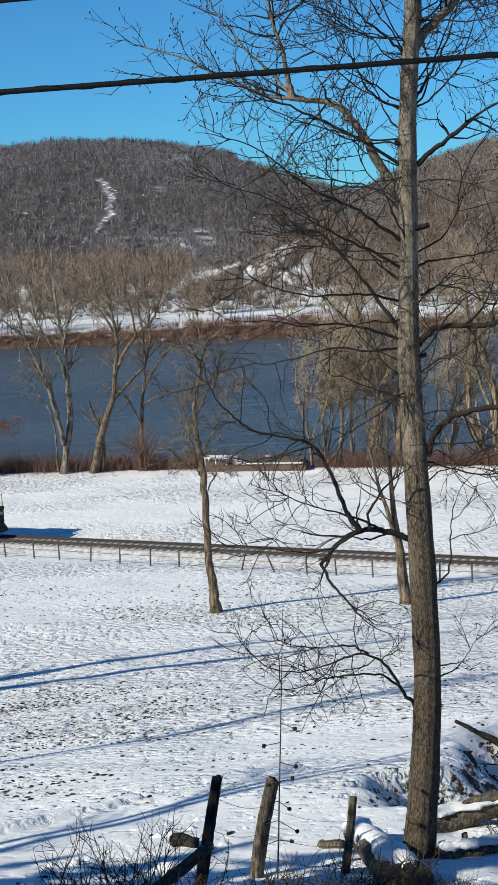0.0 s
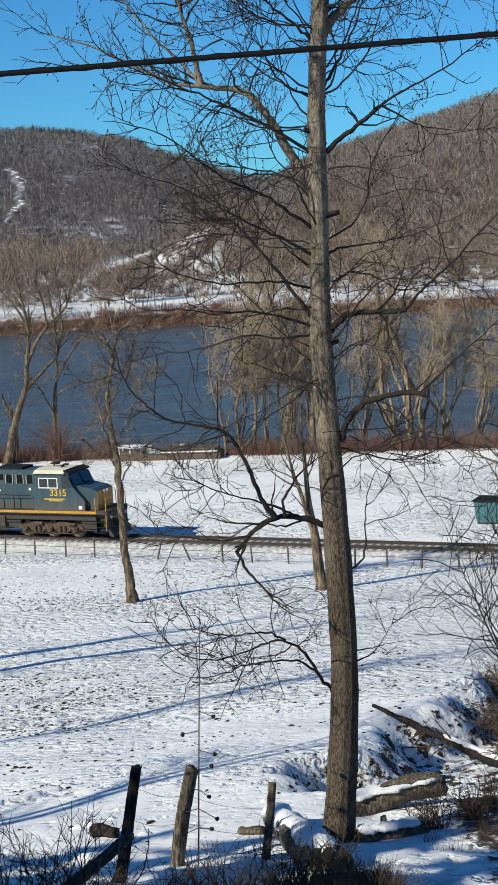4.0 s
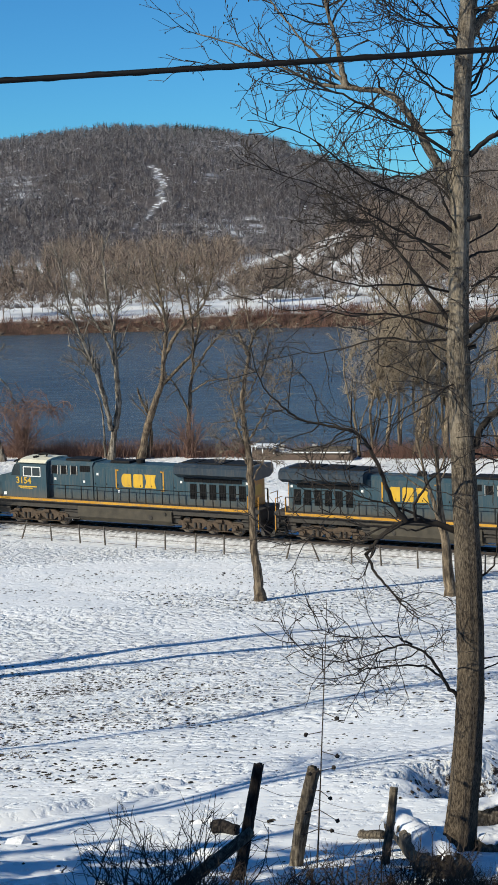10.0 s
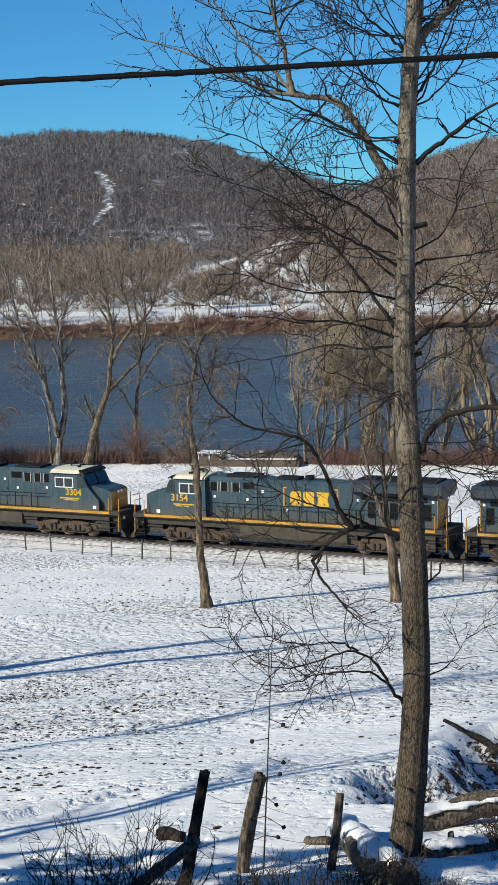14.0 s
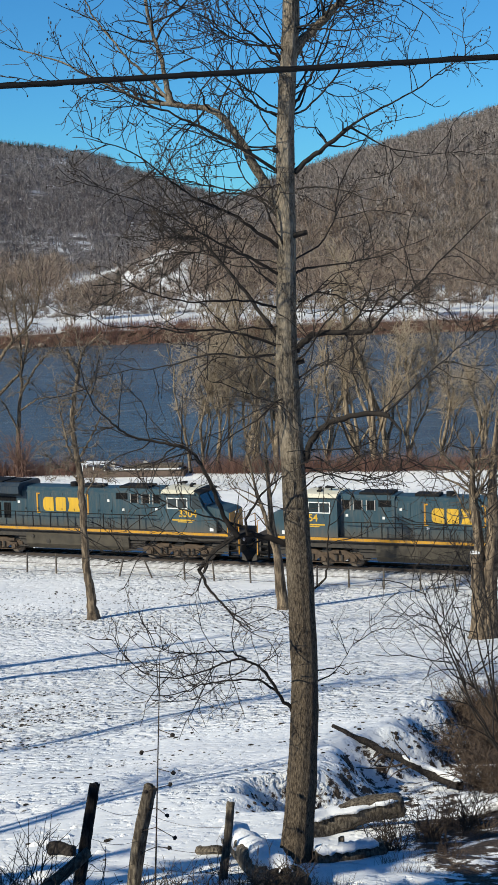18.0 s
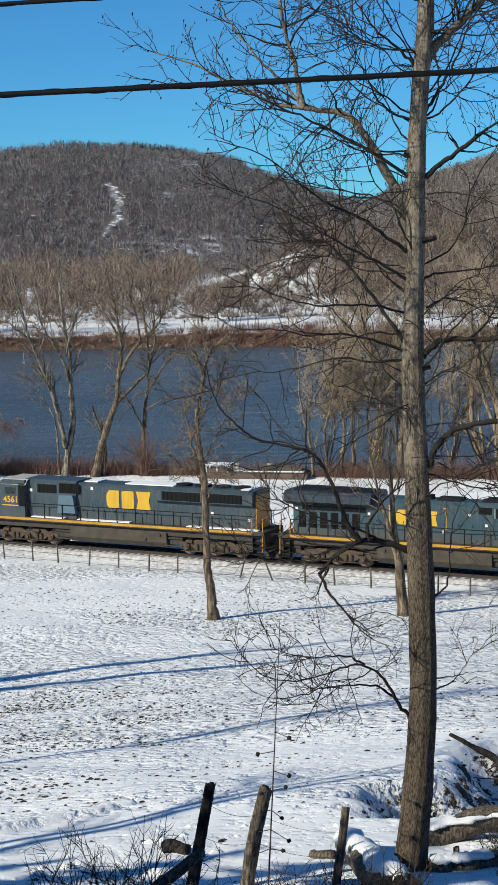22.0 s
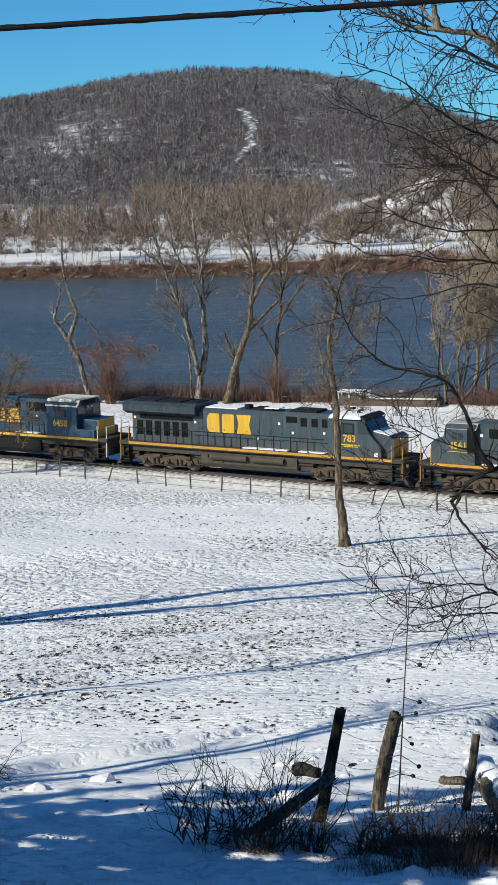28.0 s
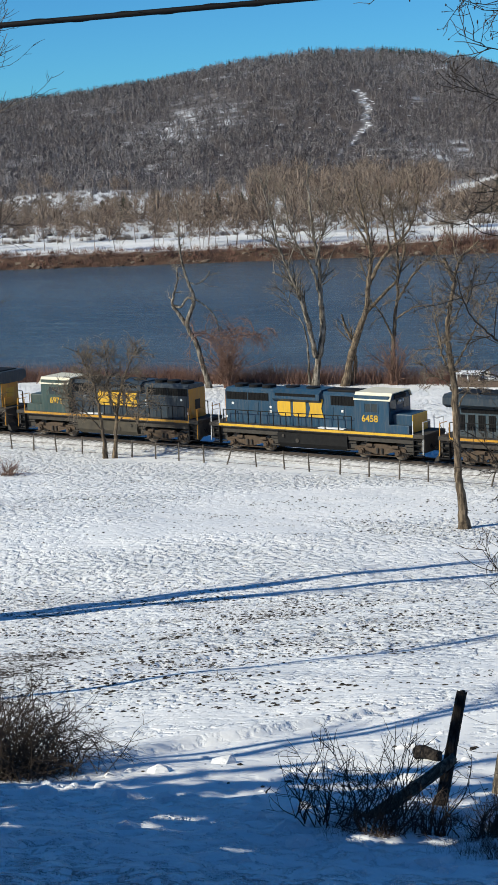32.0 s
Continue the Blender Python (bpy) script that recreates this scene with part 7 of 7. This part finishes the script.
# evergreens out of sight beside the slope, added only to shade its foot
for k, (x, y, h) in enumerate(((-10.5, 15.2, 12.6), (-13.0, 17.2, 13.2), (-15.8, 18.8, 12.6), (-8.6, 12.5, 12.4), (-19.0, 19.6, 12.2), (-22.0, 20.2, 11.8))):
    conifer(x, y, h, 700 + k, "unseen evergreen added to shade the foot of the slope", "evergreens beside the slope", 125)


# ---- the old fence and the logs in front ----
OLD_WOOD = bark_material("grey_split_post_wood", (0.07, 0.057, 0.044), (0.22, 0.185, 0.14), 22, 0.02)
DARK_WOOD = bark_material("dark_rotten_wood", (0.016, 0.013, 0.012), (0.06, 0.05, 0.042), 22, 0.02)


def rough_log(name, a, b, r0, r1, material, seed, parent=None, n=22, rings=20, jag=0.09, label=""):
    """A knotty length of wood between two points, closed at both ends."""
    rng = np.random.default_rng(seed)
    a, b = np.array(a, float), np.array(b, float)
    d = unit(b - a)
    u = unit(np.cross(d, [0.37, 0.71, 0.2]))
    w = np.cross(d, u)
    ph = rng.uniform(0, 6.28, 4)
    bm = bmesh.new()
    last, loops = None, []
    for i in range(rings):
        f = i / (rings - 1)
        c = a + (b - a) * f + u * 0.25 * r0 * math.sin(f * 4 + ph[0]) + w * 0.2 * r0 * math.sin(f * 5 + ph[1])
        r = r0 + (r1 - r0) * f
        ring = []
        for j in range(n):
            t = j * 2 * math.pi / n
            rr = r * (1 + jag * math.sin(3 * t + ph[2] + f * 2) + jag * 0.8 * math.sin(5 * t + ph[3] - f) + jag * 0.6 * math.sin(8 * t + ph[1] + 2 * f) + rng.normal(0, 0.03))
            off = d * (rng.normal(0, 0.2) * r if i in (0, rings - 1) else 0)
            ring.append(bm.verts.new(c + rr * (math.cos(t) * u + math.sin(t) * w) + off))
        loops.append(ring)
    for p, q in zip(loops, loops[1:]):
        for j in range(n):
            bm.faces.new((p[j], p[(j + 1) % n], q[(j + 1) % n], q[j]))
    bm.faces.new(loops[0][::-1])
    bm.faces.new(loops[-1])
    return part(name, bm, material, parent, label, smooth=True)


def snow_on(parent, a, b, w, t, seed):
    """A soft strip of snow that lies on a log from a to b."""
    rng = np.random.default_rng(seed)
    a, b = np.array(a, float), np.array(b, float)
    n = 18
    pts = a + (b - a) * np.linspace(0, 1, n)[:, None] + rng.normal(0, 0.06 * w, (n, 3))
    d = unit(b - a)
    side = unit(np.cross(d, [0, 0, 1]))
    v, f = [], []
    for i, p in enumerate(pts):
        k = 0.35 if i in (0, n - 1) else 0.92 + 0.12 * math.sin(i * 1.1 + seed) + 0.06 * math.sin(i * 2.7)
        for s, h in ((-1.04, -0.7), (-0.75, 0.5), (0, 1.0), (0.75, 0.5), (1.04, -0.7)):
            v.append(p + side * (s * w * k + rng.normal(0, 0.03) * w) + np.array([0, 0, t * h * k * rng.uniform(0.9, 1.08)]))
    for i in range(n - 1):
        for j in range(4):
            f.append((i * 5 + j, i * 5 + j + 1, (i + 1) * 5 + j + 1, (i + 1) * 5 + j))
        f.append((i * 5, (i + 1) * 5, (i + 1) * 5 + 4, i * 5 + 4))
    return attach("snow", mesh_arrays("snow", v, f, [LOOSE_SNOW]), parent, "snow lying along the top")


def fence_posts():
    root = empty("old_fence")
    tips = []
    for k, (a, b, r, m) in enumerate((((-0.64, 26.0, 9.55), (-0.16, 26.0, 11.64), 0.095, DARK_WOOD), ((0.35, 27.5, 9.2), (0.71, 27.5, 11.07), 0.12, OLD_WOOD), ((1.86, 27.24, 9.1), (2.04, 27.22, 10.79), 0.075, OLD_WOOD), ((4.05, 28.6, 8.6), (4.1, 28.6, 9.55), 0.06, OLD_WOOD))):
        rough_log("post", a, b, r, r * 0.88, m, 500 + k, root, label="grey weathered split wooden post" if m is OLD_WOOD else "dark leaning wooden post")
        tips.append((np.array(a), np.array(b)))
    for f0, f1, r in ((0.85, 0.75, 0.004), (0.6, 0.5, 0.004), (0.35, 0.3, 0.004)):
        line = [tips[k][0] + (tips[k][1] - tips[k][0]) * (f0 if k == 0 else f1) for k in range(3)]
        pts = []
        for p, q in zip(line, line[1:]):
            for s in np.linspace(0, 1, 8)[:-1]:
                pts.append(p + (q - p) * s + np.array([0, 0, -0.10 * math.sin(math.pi * s)]))
        pts.append(line[-1])
        attach("wire", tubes_mesh("wire", [(np.array(pts), np.full(len(pts), r), 4)], [WIRE]), root)
    tagged(root, "old farm fence of leaning split posts with slack wire", "fence")


fence_posts()


def log_thing(name, a, b, r0, r1, material, seed, label, snow=0.0):
    root = empty(name)
    rough_log("stem", a, b, r0, r1, material, seed, root, jag=0.035)
    if snow:
        up = np.array([0, 0, (r0 + r1) / 2 * 0.9])
        snow_on(root, np.array(a) + up, np.array(b) + up, (r0 + r1) / 2 * 1.03, snow, seed)
    return tagged(root, label, "log")


def gz(x, y, h=0.0):
    return (x, y, on_ground(x, y) + h)


log_thing("broken_rail", (-2.2, 24.6, 9.62), (-0.33, 25.75, 10.66), 0.115, 0.085, OLD_WOOD, 520, "fallen grey-brown fence rail leaning on a post")
log_thing("fallen_log", gz(3.75, 30.7, 0.12), gz(5.6, 31.1, 0.35), 0.27, 0.24, OLD_WOOD, 521, "thick fallen log capped with snow behind the tree", 0.045)
log_thing("fallen_log", gz(2.3, 30.6, 0.12), gz(2.75, 25.2, 0.12), 0.22, 0.34, OLD_WOOD, 522, "stout snow-covered log lying at the foot of a tree", 0.15)
log_thing("fallen_log", gz(3.55, 28.0, 0.05), gz(4.75, 28.3, 0.05), 0.17, 0.2, OLD_WOOD, 527, "short log buried under snow beside a tree", 0.06)


def fallen_branch():
    rng = np.random.default_rng(523)
    root = empty("fallen_branch", pose(*gz(9.0, 41.2, 0.2)))
    p, r = swerve(rng, (0, 0, 0), (-0.42, 0.8, 0.10), 5.0, 0.13, 0.06, 14, 0.09, 0.0)
    attach("stem", fluted_mesh("stem", p, r, 14, 5, [DARK_WOOD], 0.08), root)
    snow_on(root, p[0] + np.array([0, 0, 0.11]), p[6] + np.array([0, 0, 0.09]), 0.09, 0.07, 3)
    q, r = swerve(rng, p[9], (-0.75, 0.5, 0.35), 1.5, 0.10, 0.05, 7, 0.12, 0.05)
    attach("fork", fluted_mesh("fork", q, r, 12, 6, [DARK_WOOD], 0.08), root)
    out = {}
    sprout(rng, out, p, np.full(len(p), 0.05), 0, [(2.6, 1.6, 55, 0.16, 0.0, 0.012, 4), (2, 0.7, 45, 0.16, 0.0, 0.006, 3)])
    tagged(attach("twigs", tubes_mesh("twigs", [k for ks in out.values() for k in ks], [TWIG_DARK]), root), kind="stuff")
    tagged(root, "fallen forked dark branch with snow across the creek bed", "branch")


fallen_branch()
log_thing("fallen_log", gz(6.4, 33.6, 0.3), gz(9.6, 33.2, 0.6), 0.22, 0.2, DARK_WOOD, 526, "dark fallen log half buried in snow by the creek", 0.10)
log_thing("log_chunk", gz(-1.12, 31.5, 0.10), gz(-0.66, 31.3, 0.10), 0.13, 0.12, DARK_WOOD, 524, "short dark rotten log lying in the snow")
log_thing("log_chunk", gz(1.65, 30.3, 0.08), gz(2.05, 30.0, 0.05), 0.09, 0.08, OLD_WOOD, 525, "short broken branch stub lying in the snow")


def sapling():
    rng = np.random.default_rng(530)
    root = empty("seed_stalk", pose(0.73, 27.0, on_ground(0.73, 27.0) - 0.1))
    p, r = swerve(rng, (0, 0, 0), (0.06, 0, 1), 4.7, 0.016, 0.005, 14, 0.008, 0.01)
    attach("stalk", tubes_mesh("stalk", [(p, r, 5)], [TWIG_DARK]), root)
    for k in range(11):
        i = 2 + k % 7
        a = p[i] + np.array([0, 0, 0.1])
        s = -1 if k % 2 else 1
        b = a + np.array([s * rng.uniform(0.12, 0.3), rng.normal(0, 0.1), -rng.uniform(0.0, 0.12)])
        attach("stem", tubes_mesh("stem", [(np.array([a, (a + b) / 2, b]), np.array([0.008, 0.007, 0.006]), 4)], [TWIG_DARK]), root)
        bm = bmesh.new()
        bmesh.ops.create_icosphere(bm, subdivisions=2, radius=0.036, matrix=Matrix.Translation(b.tolist()))
        for v in bm.verts:
            v.co += Vector(rng.normal(0, 0.006, 3).tolist())
        part("seed_ball", bm, BARK_DARK, root, "dark round seed ball")
    tagged(root, "thin dead stalk hung with dark seed balls", "plant")


sapling()
bush("dead_bush", -1.45, 24.6, 46, 1.6, 0.6, 541, TWIG_DARK, "leafless dark brush round a fallen rail")
bush("dead_bush", -2.2, 24.0, 34, 1.35, 0.7, 542, TWIG_DARK, "leafless dark brush round a fallen rail")
bush("dead_bush", -0.6, 23.4, 34, 0.9, 0.6, 543, TWIG_DARK, "low tangled brown brush in the snow")
for k, (x, y, h) in enumerate(((-1.3, 23.3, 0.7), (0.3, 23.2, 0.8), (1.0, 23.6, 0.85), (1.9, 24.0, 0.8), (2.7, 24.6, 0.7))):
    bush("dead_bush", x, y, 46, h, 0.8, 550 + k, TWIG_DARK, "low tangled brown brush in the snow", 0.05)
for k, (x, y, h) in enumerate(((5.0, 28.6, 0.8), (5.9, 29.4, 0.9), (6.8, 30.4, 0.9), (7.8, 33.0, 0.8), (9.6, 36.0, 1.2), (11.0, 42.0, 1.8), (10.4, 39.0, 1.5))):
    bush("creek_bush", x, y, 55, h, 0.75, 560 + k, TWIG_DARK, "brown leafless brush on the creek bank", 0.10)
BRUSH_LEAF = mottled("withered_brown_leaves", (0.06, 0.042, 0.032), (0.17, 0.12, 0.085), 0.9, 6)
for k, (x, y, h) in enumerate(((12.6, 53.1, 2.0), (10.6, 46.1, 1.5), (10.0, 41.6, 1.3), (11.8, 52.4, 1.6))):
    bush("leafy_bush", x, y, 120, h, 0.8, 610 + k, BRUSH_LEAF, "dense brown withered bush on the creek bank", 0.12, 0.016, ((4.0, 0.6, 45, 0.2, -0.02, 0.011, 3), (4.0, 0.3, 45, 0.2, -0.02, 0.009, 3)))
for k, (x, y, h) in enumerate(((-8.7, 31.0, 1.9), (-9.4, 31.8, 2.4), (-9.2, 30.4, 1.9), (-9.9, 31.2, 2.6))):
    bush("thorn_bush", x, y, 130, h, 1.0, 580 + k, TWIG_DARK, "dense dark thorny bush standing in the snow", 0.22)
for k, (x, y, stems) in enumerate(((11.6, 46.0, [(-0.55, 0, 7.0, 0.04, 0), (-1.0, 0.2, 5.5, 0.028, 1.2), (-0.15, 0, 7.5, 0.034, 0.8)]), (10.0, 39.5, [(-0.35, 0, 7.5, 0.034, 0), (-0.9, 0.1, 5.0, 0.026, 1.5), (0.1, 0, 6.5, 0.028, 1.0)]), (13.4, 52.0, [(-0.7, 0, 6.5, 0.04, 0), (-0.25, 0, 8.0, 0.034, 0.8), (-1.1, -0.2, 4.5, 0.028, 1.6)]), (9.0, 33.0, [(-0.3, 0, 5.0, 0.04, 0), (-0.8, 0, 3.5, 0.03, 0.8)]))):
    wild_tree("creek_sapling", (x, y), stems, [(1.8, 2.2, 48, 0.16, 0.01, 0.014, 4), (2.4, 1.0, 46, 0.16, 0.0, 0.008, 3), (2.0, 0.5, 46, 0.16, 0.0, 0.005, 3)], 590 + k, "arching leafless sapling beside the creek", BARK_DARK, BARK_DARK, "saplings beside the creek")


# ---- overhead cables ----
CABLE = mottled("black_cable", (0.004, 0.004, 0.004), (0.011, 0.011, 0.012), 0.6, 4, spec=0.15)


def cables():
    for k, (z0, slope, r) in enumerate(((21.27, 0.034, 0.021), (21.90, 0.048, 0.016))):
        root = empty("overhead_cable")
        x = np.linspace(-34, 34, 120)
        sag = 0.0004 * x * x
        pts = np.stack([x, np.full_like(x, 11.93), z0 + slope * x + sag - 0.0], -1)
        attach("core", tubes_mesh("core", [(pts, np.full(120, r), 8)], [CABLE]), root)
        s = np.linspace(-5, 5, 500)
        a = s * 2 * math.pi / 0.62
        wrap = np.stack([s, 11.93 + r * 1.05 * np.cos(a), z0 + slope * s + 0.0004 * s * s + r * 1.05 * np.sin(a)], -1)
        attach("lashing_wire", tubes_mesh("lashing_wire", [(wrap, np.full(500, 0.003), 4)], [CABLE]), root, "steel lashing wire wound round the cable")
        tagged(root, "black overhead cable with spiral lashing wire", "cable", "overhead cables")
    for x in (-34, 34):
        bm = bmesh.new()
        z = on_ground(x, 12.1)
        rod(bm, (x, 12.1, z - 0.5), (x, 12.1, 24.5), 0.16, 0.12, n=12)
        tagged(part("utility_pole", bm, DARK_WOOD), "dark wooden utility pole carrying two cables", "pole")


cables()


# ---- things by the river and the track ----

def river_float():
    """A moored work float hauled up on the bank: a long flat deck with a small white-framed cabin."""
    x0, y0 = 3.5, 150.6
    root = empty("work_float", pose(x0, y0, on_ground(x0, y0) + 0.0, 0, 0, -12))
    hull = mottled("rusty_brown_float", (0.07, 0.05, 0.04), (0.17, 0.12, 0.09), 0.85, 2)
    part("hull", boxes((-4.6, 4.9, -1.2, 1.2, 0.0, 0.55), bevel=0.05), hull, root)
    for k in range(6):
        part("deck_plank", boxes((-1.8 + k * 1.1, -0.75 + k * 1.1, -1.25, 1.25, 0.56, 0.62)), OLD_WOOD, root)
    part("deck_snow", boxes((-1.7, 4.6, -1.1, 1.1, 0.62, 0.72), bevel=0.03), LOOSE_SNOW, root, "snow on the deck")
    part("timber", boxes((-0.6, 4.4, -0.9, -0.3, 0.72, 0.98), bevel=0.04), OLD_WOOD, root)
    part("timber", boxes((0.4, 4.7, -0.2, 0.5, 0.72, 1.05), bevel=0.04), OLD_WOOD, root)
    for x in (-4.3, -3.3, -2.3):
        for y in (-0.8, 0.8):
            part("cabin_post", boxes((x - 0.05, x + 0.05, y - 0.05, y + 0.05, 0.55, 1.12)), WHITE, root)
    part("cabin_roof", boxes((-4.5, -2.1, -1.0, 1.0, 1.12, 1.22), bevel=0.03), LOOSE_SNOW, root, "snow-covered cabin roof")
    part("cabin_panel", boxes((-4.3, -2.3, -0.83, -0.8, 0.55, 0.85)), hull, root)
    part("crate", boxes((-1.9, -1.4, -0.4, 0.2, 0.6, 1.25), bevel=0.03), SIDING, root, "pale upright locker")
    part("gear_box", boxes((1.0, 1.4, 0.5, 0.9, 0.72, 1.2), bevel=0.03), SIDING, root)
    return tagged(root, "long rusty work float with small white cabin on the bank", "float")


river_float()


def teal_bin():
    x0, y0 = 24.4, 110.0
    root = empty("waste_container", pose(x0, y0, on_ground(x0, y0) - 0.03, 0, 0, TURN))
    teal = paint("faded_teal_paint", (0.03, 0.12, 0.14), (0.05, 0.17, 0.19), 0.5)
    bm = bmesh.new()
    slab(bm, [(-1.3, 0.15), (1.3, 0.15), (1.5, 1.55), (-1.5, 1.55)], -0.9, 0.9)
    part("body", bm, teal, root)
    for x in (-1.2, -0.6, 0.0, 0.6, 1.2):
        for s in (-1, 1):
            part("rib", boxes((x - 0.04, x + 0.04, min(s * 0.9, s * 0.97), max(s * 0.9, s * 0.97), 0.2, 1.5)), teal, root)
    part("lid", boxes((-1.55, 1.55, -0.98, 0.98, 1.55, 1.68), bevel=0.03), BLACK, root, "dark flat lid")
    part("skid", boxes((-1.3, 1.3, -0.8, -0.65, 0.0, 0.15), (-1.3, 1.3, 0.65, 0.8, 0.0, 0.15)), UNDER, root)
    return tagged(root, "faded teal steel waste container standing in the snow", "container")


teal_bin()


def cottage(x, y, w, d, h, turn, wall, label):
    z = on_ground(x, y)
    root = empty("house", pose(x, y, z - 0.2, 0, 0, turn))
    part("wall", boxes((-w / 2, w / 2, -d / 2, d / 2, 0, h)), wall, root)
    bm = bmesh.new()
    slab(bm, [(-w / 2 - 0.5, h - 0.1), (0, h + w * 0.32), (w / 2 + 0.5, h - 0.1), (w / 2 + 0.5, h + 0.15), (0, h + w * 0.32 + 0.3), (-w / 2 - 0.5, h + 0.15)], -d / 2 - 0.4, d / 2 + 0.4)
    part("roof", bm, LOOSE_SNOW, root, "snow-covered gable roof")
    bm = bmesh.new()
    slab(bm, [(-w / 2, h), (w / 2, h), (0, h + w * 0.32)], -d / 2, d / 2)
    part("gable", bm, wall, root)
    for wx in (-w * 0.28, w * 0.28):
        win = part("window", boxes((wx - 0.5, wx + 0.5, -d / 2 - 0.03, -d / 2 + 0.02, h * 0.35, h * 0.75)), GLASS, root)
        part("sill", boxes((wx - 0.6, wx + 0.6, -d / 2 - 0.08, -d / 2, h * 0.35 - 0.1, h * 0.35)), WHITE, win)
    part("door", boxes((-0.45, 0.45, -d / 2 - 0.04, -d / 2, 0.2, 2.2)), DARK_WOOD, root)
    part("chimney", boxes((w * 0.18, w * 0.18 + 0.6, -0.3, 0.3, h, h + w * 0.32 + 0.8)), TRUCK, root)
    return tagged(root, label, "house", "houses across the river")


BROWN_SIDING = mottled("brown_siding", (0.14, 0.10, 0.075), (0.22, 0.17, 0.13), 0.8, 1)
cottage(-46, 566, 8, 9, 3.0, 20, BROWN_SIDING, "brown cottage with snowy roof across the river")
cottage(-62, 640, 7, 8, 3.2, -15, SIDING, "small grey house with snowy roof across the river")
cottage(112, 560, 9, 8, 3.4, 10, SIDING, "grey house with snowy roof across the river")


def twig_heap(x, y, seed, h, label):
    bush("dead_branch", x, y, 5, h, 1.6, seed, TWIG_DARK, label, 0.1, 0.02, ((2.0, 0.3, 40, 0.14, 0.0, 0.008, 3),), category="branch")


bush("track_bush", -29.6, 104.8, 60, 1.3, 0.9, 575, TWIG_RED, "low brown bush beside the railway fence", 0.1, 0.02, ((3.0, 0.6, 45, 0.2, -0.03, 0.012, 3),))
twig_heap(-7.1, 44.3, 801, 0.5, "forked dead branch lying in the snow")
twig_heap(-6.6, 44.2, 802, 0.4, "forked dead branch lying in the snow")
twig_heap(-3.2, 27.4, 803, 0.4, "broken dead twig sticking out of the snow")


# ---- the train's run ----
def motions():
    run = [(0, -52.5), (2, -44.4), (4, -36.2), (7, -24.1), (9, -16.1), (11, -8.1), (13, 0.0), (16.5, 14.4), (20, 28.7), (23, 40.3), (26, 51.8), (28.5, 61.5), (32, 75.1)]
    ts = [t for t, _ in run]
    for loco, q, turned in TRAIN:
        turn = TURN + (180 if turned else 0)
        rows = []
        for t, s in run:
            v = by_track(q + s + 0.37, 0)
            rows.append((t, pose(v.x, v.y, 0, 0, 0, turn)))
        walk(loco, rows)
    step = 0.16
    n = int(32 / step)
    for w in WHEELSETS:
        x = w.matrix_basis.translation.copy()
        turned = any(o is w.parent and f for o, _, f in TRAIN)
        rows = []
        for k in range(n + 1):
            s = np.interp(k * step, ts, [d for _, d in run])
            a = math.degrees(s / 0.53) * (-1 if turned else 1)
            rows.append((k * step, Matrix.Translation(x) @ Matrix.Rotation(radians(a), 4, "Y")))
        walk(w, rows)


motions()
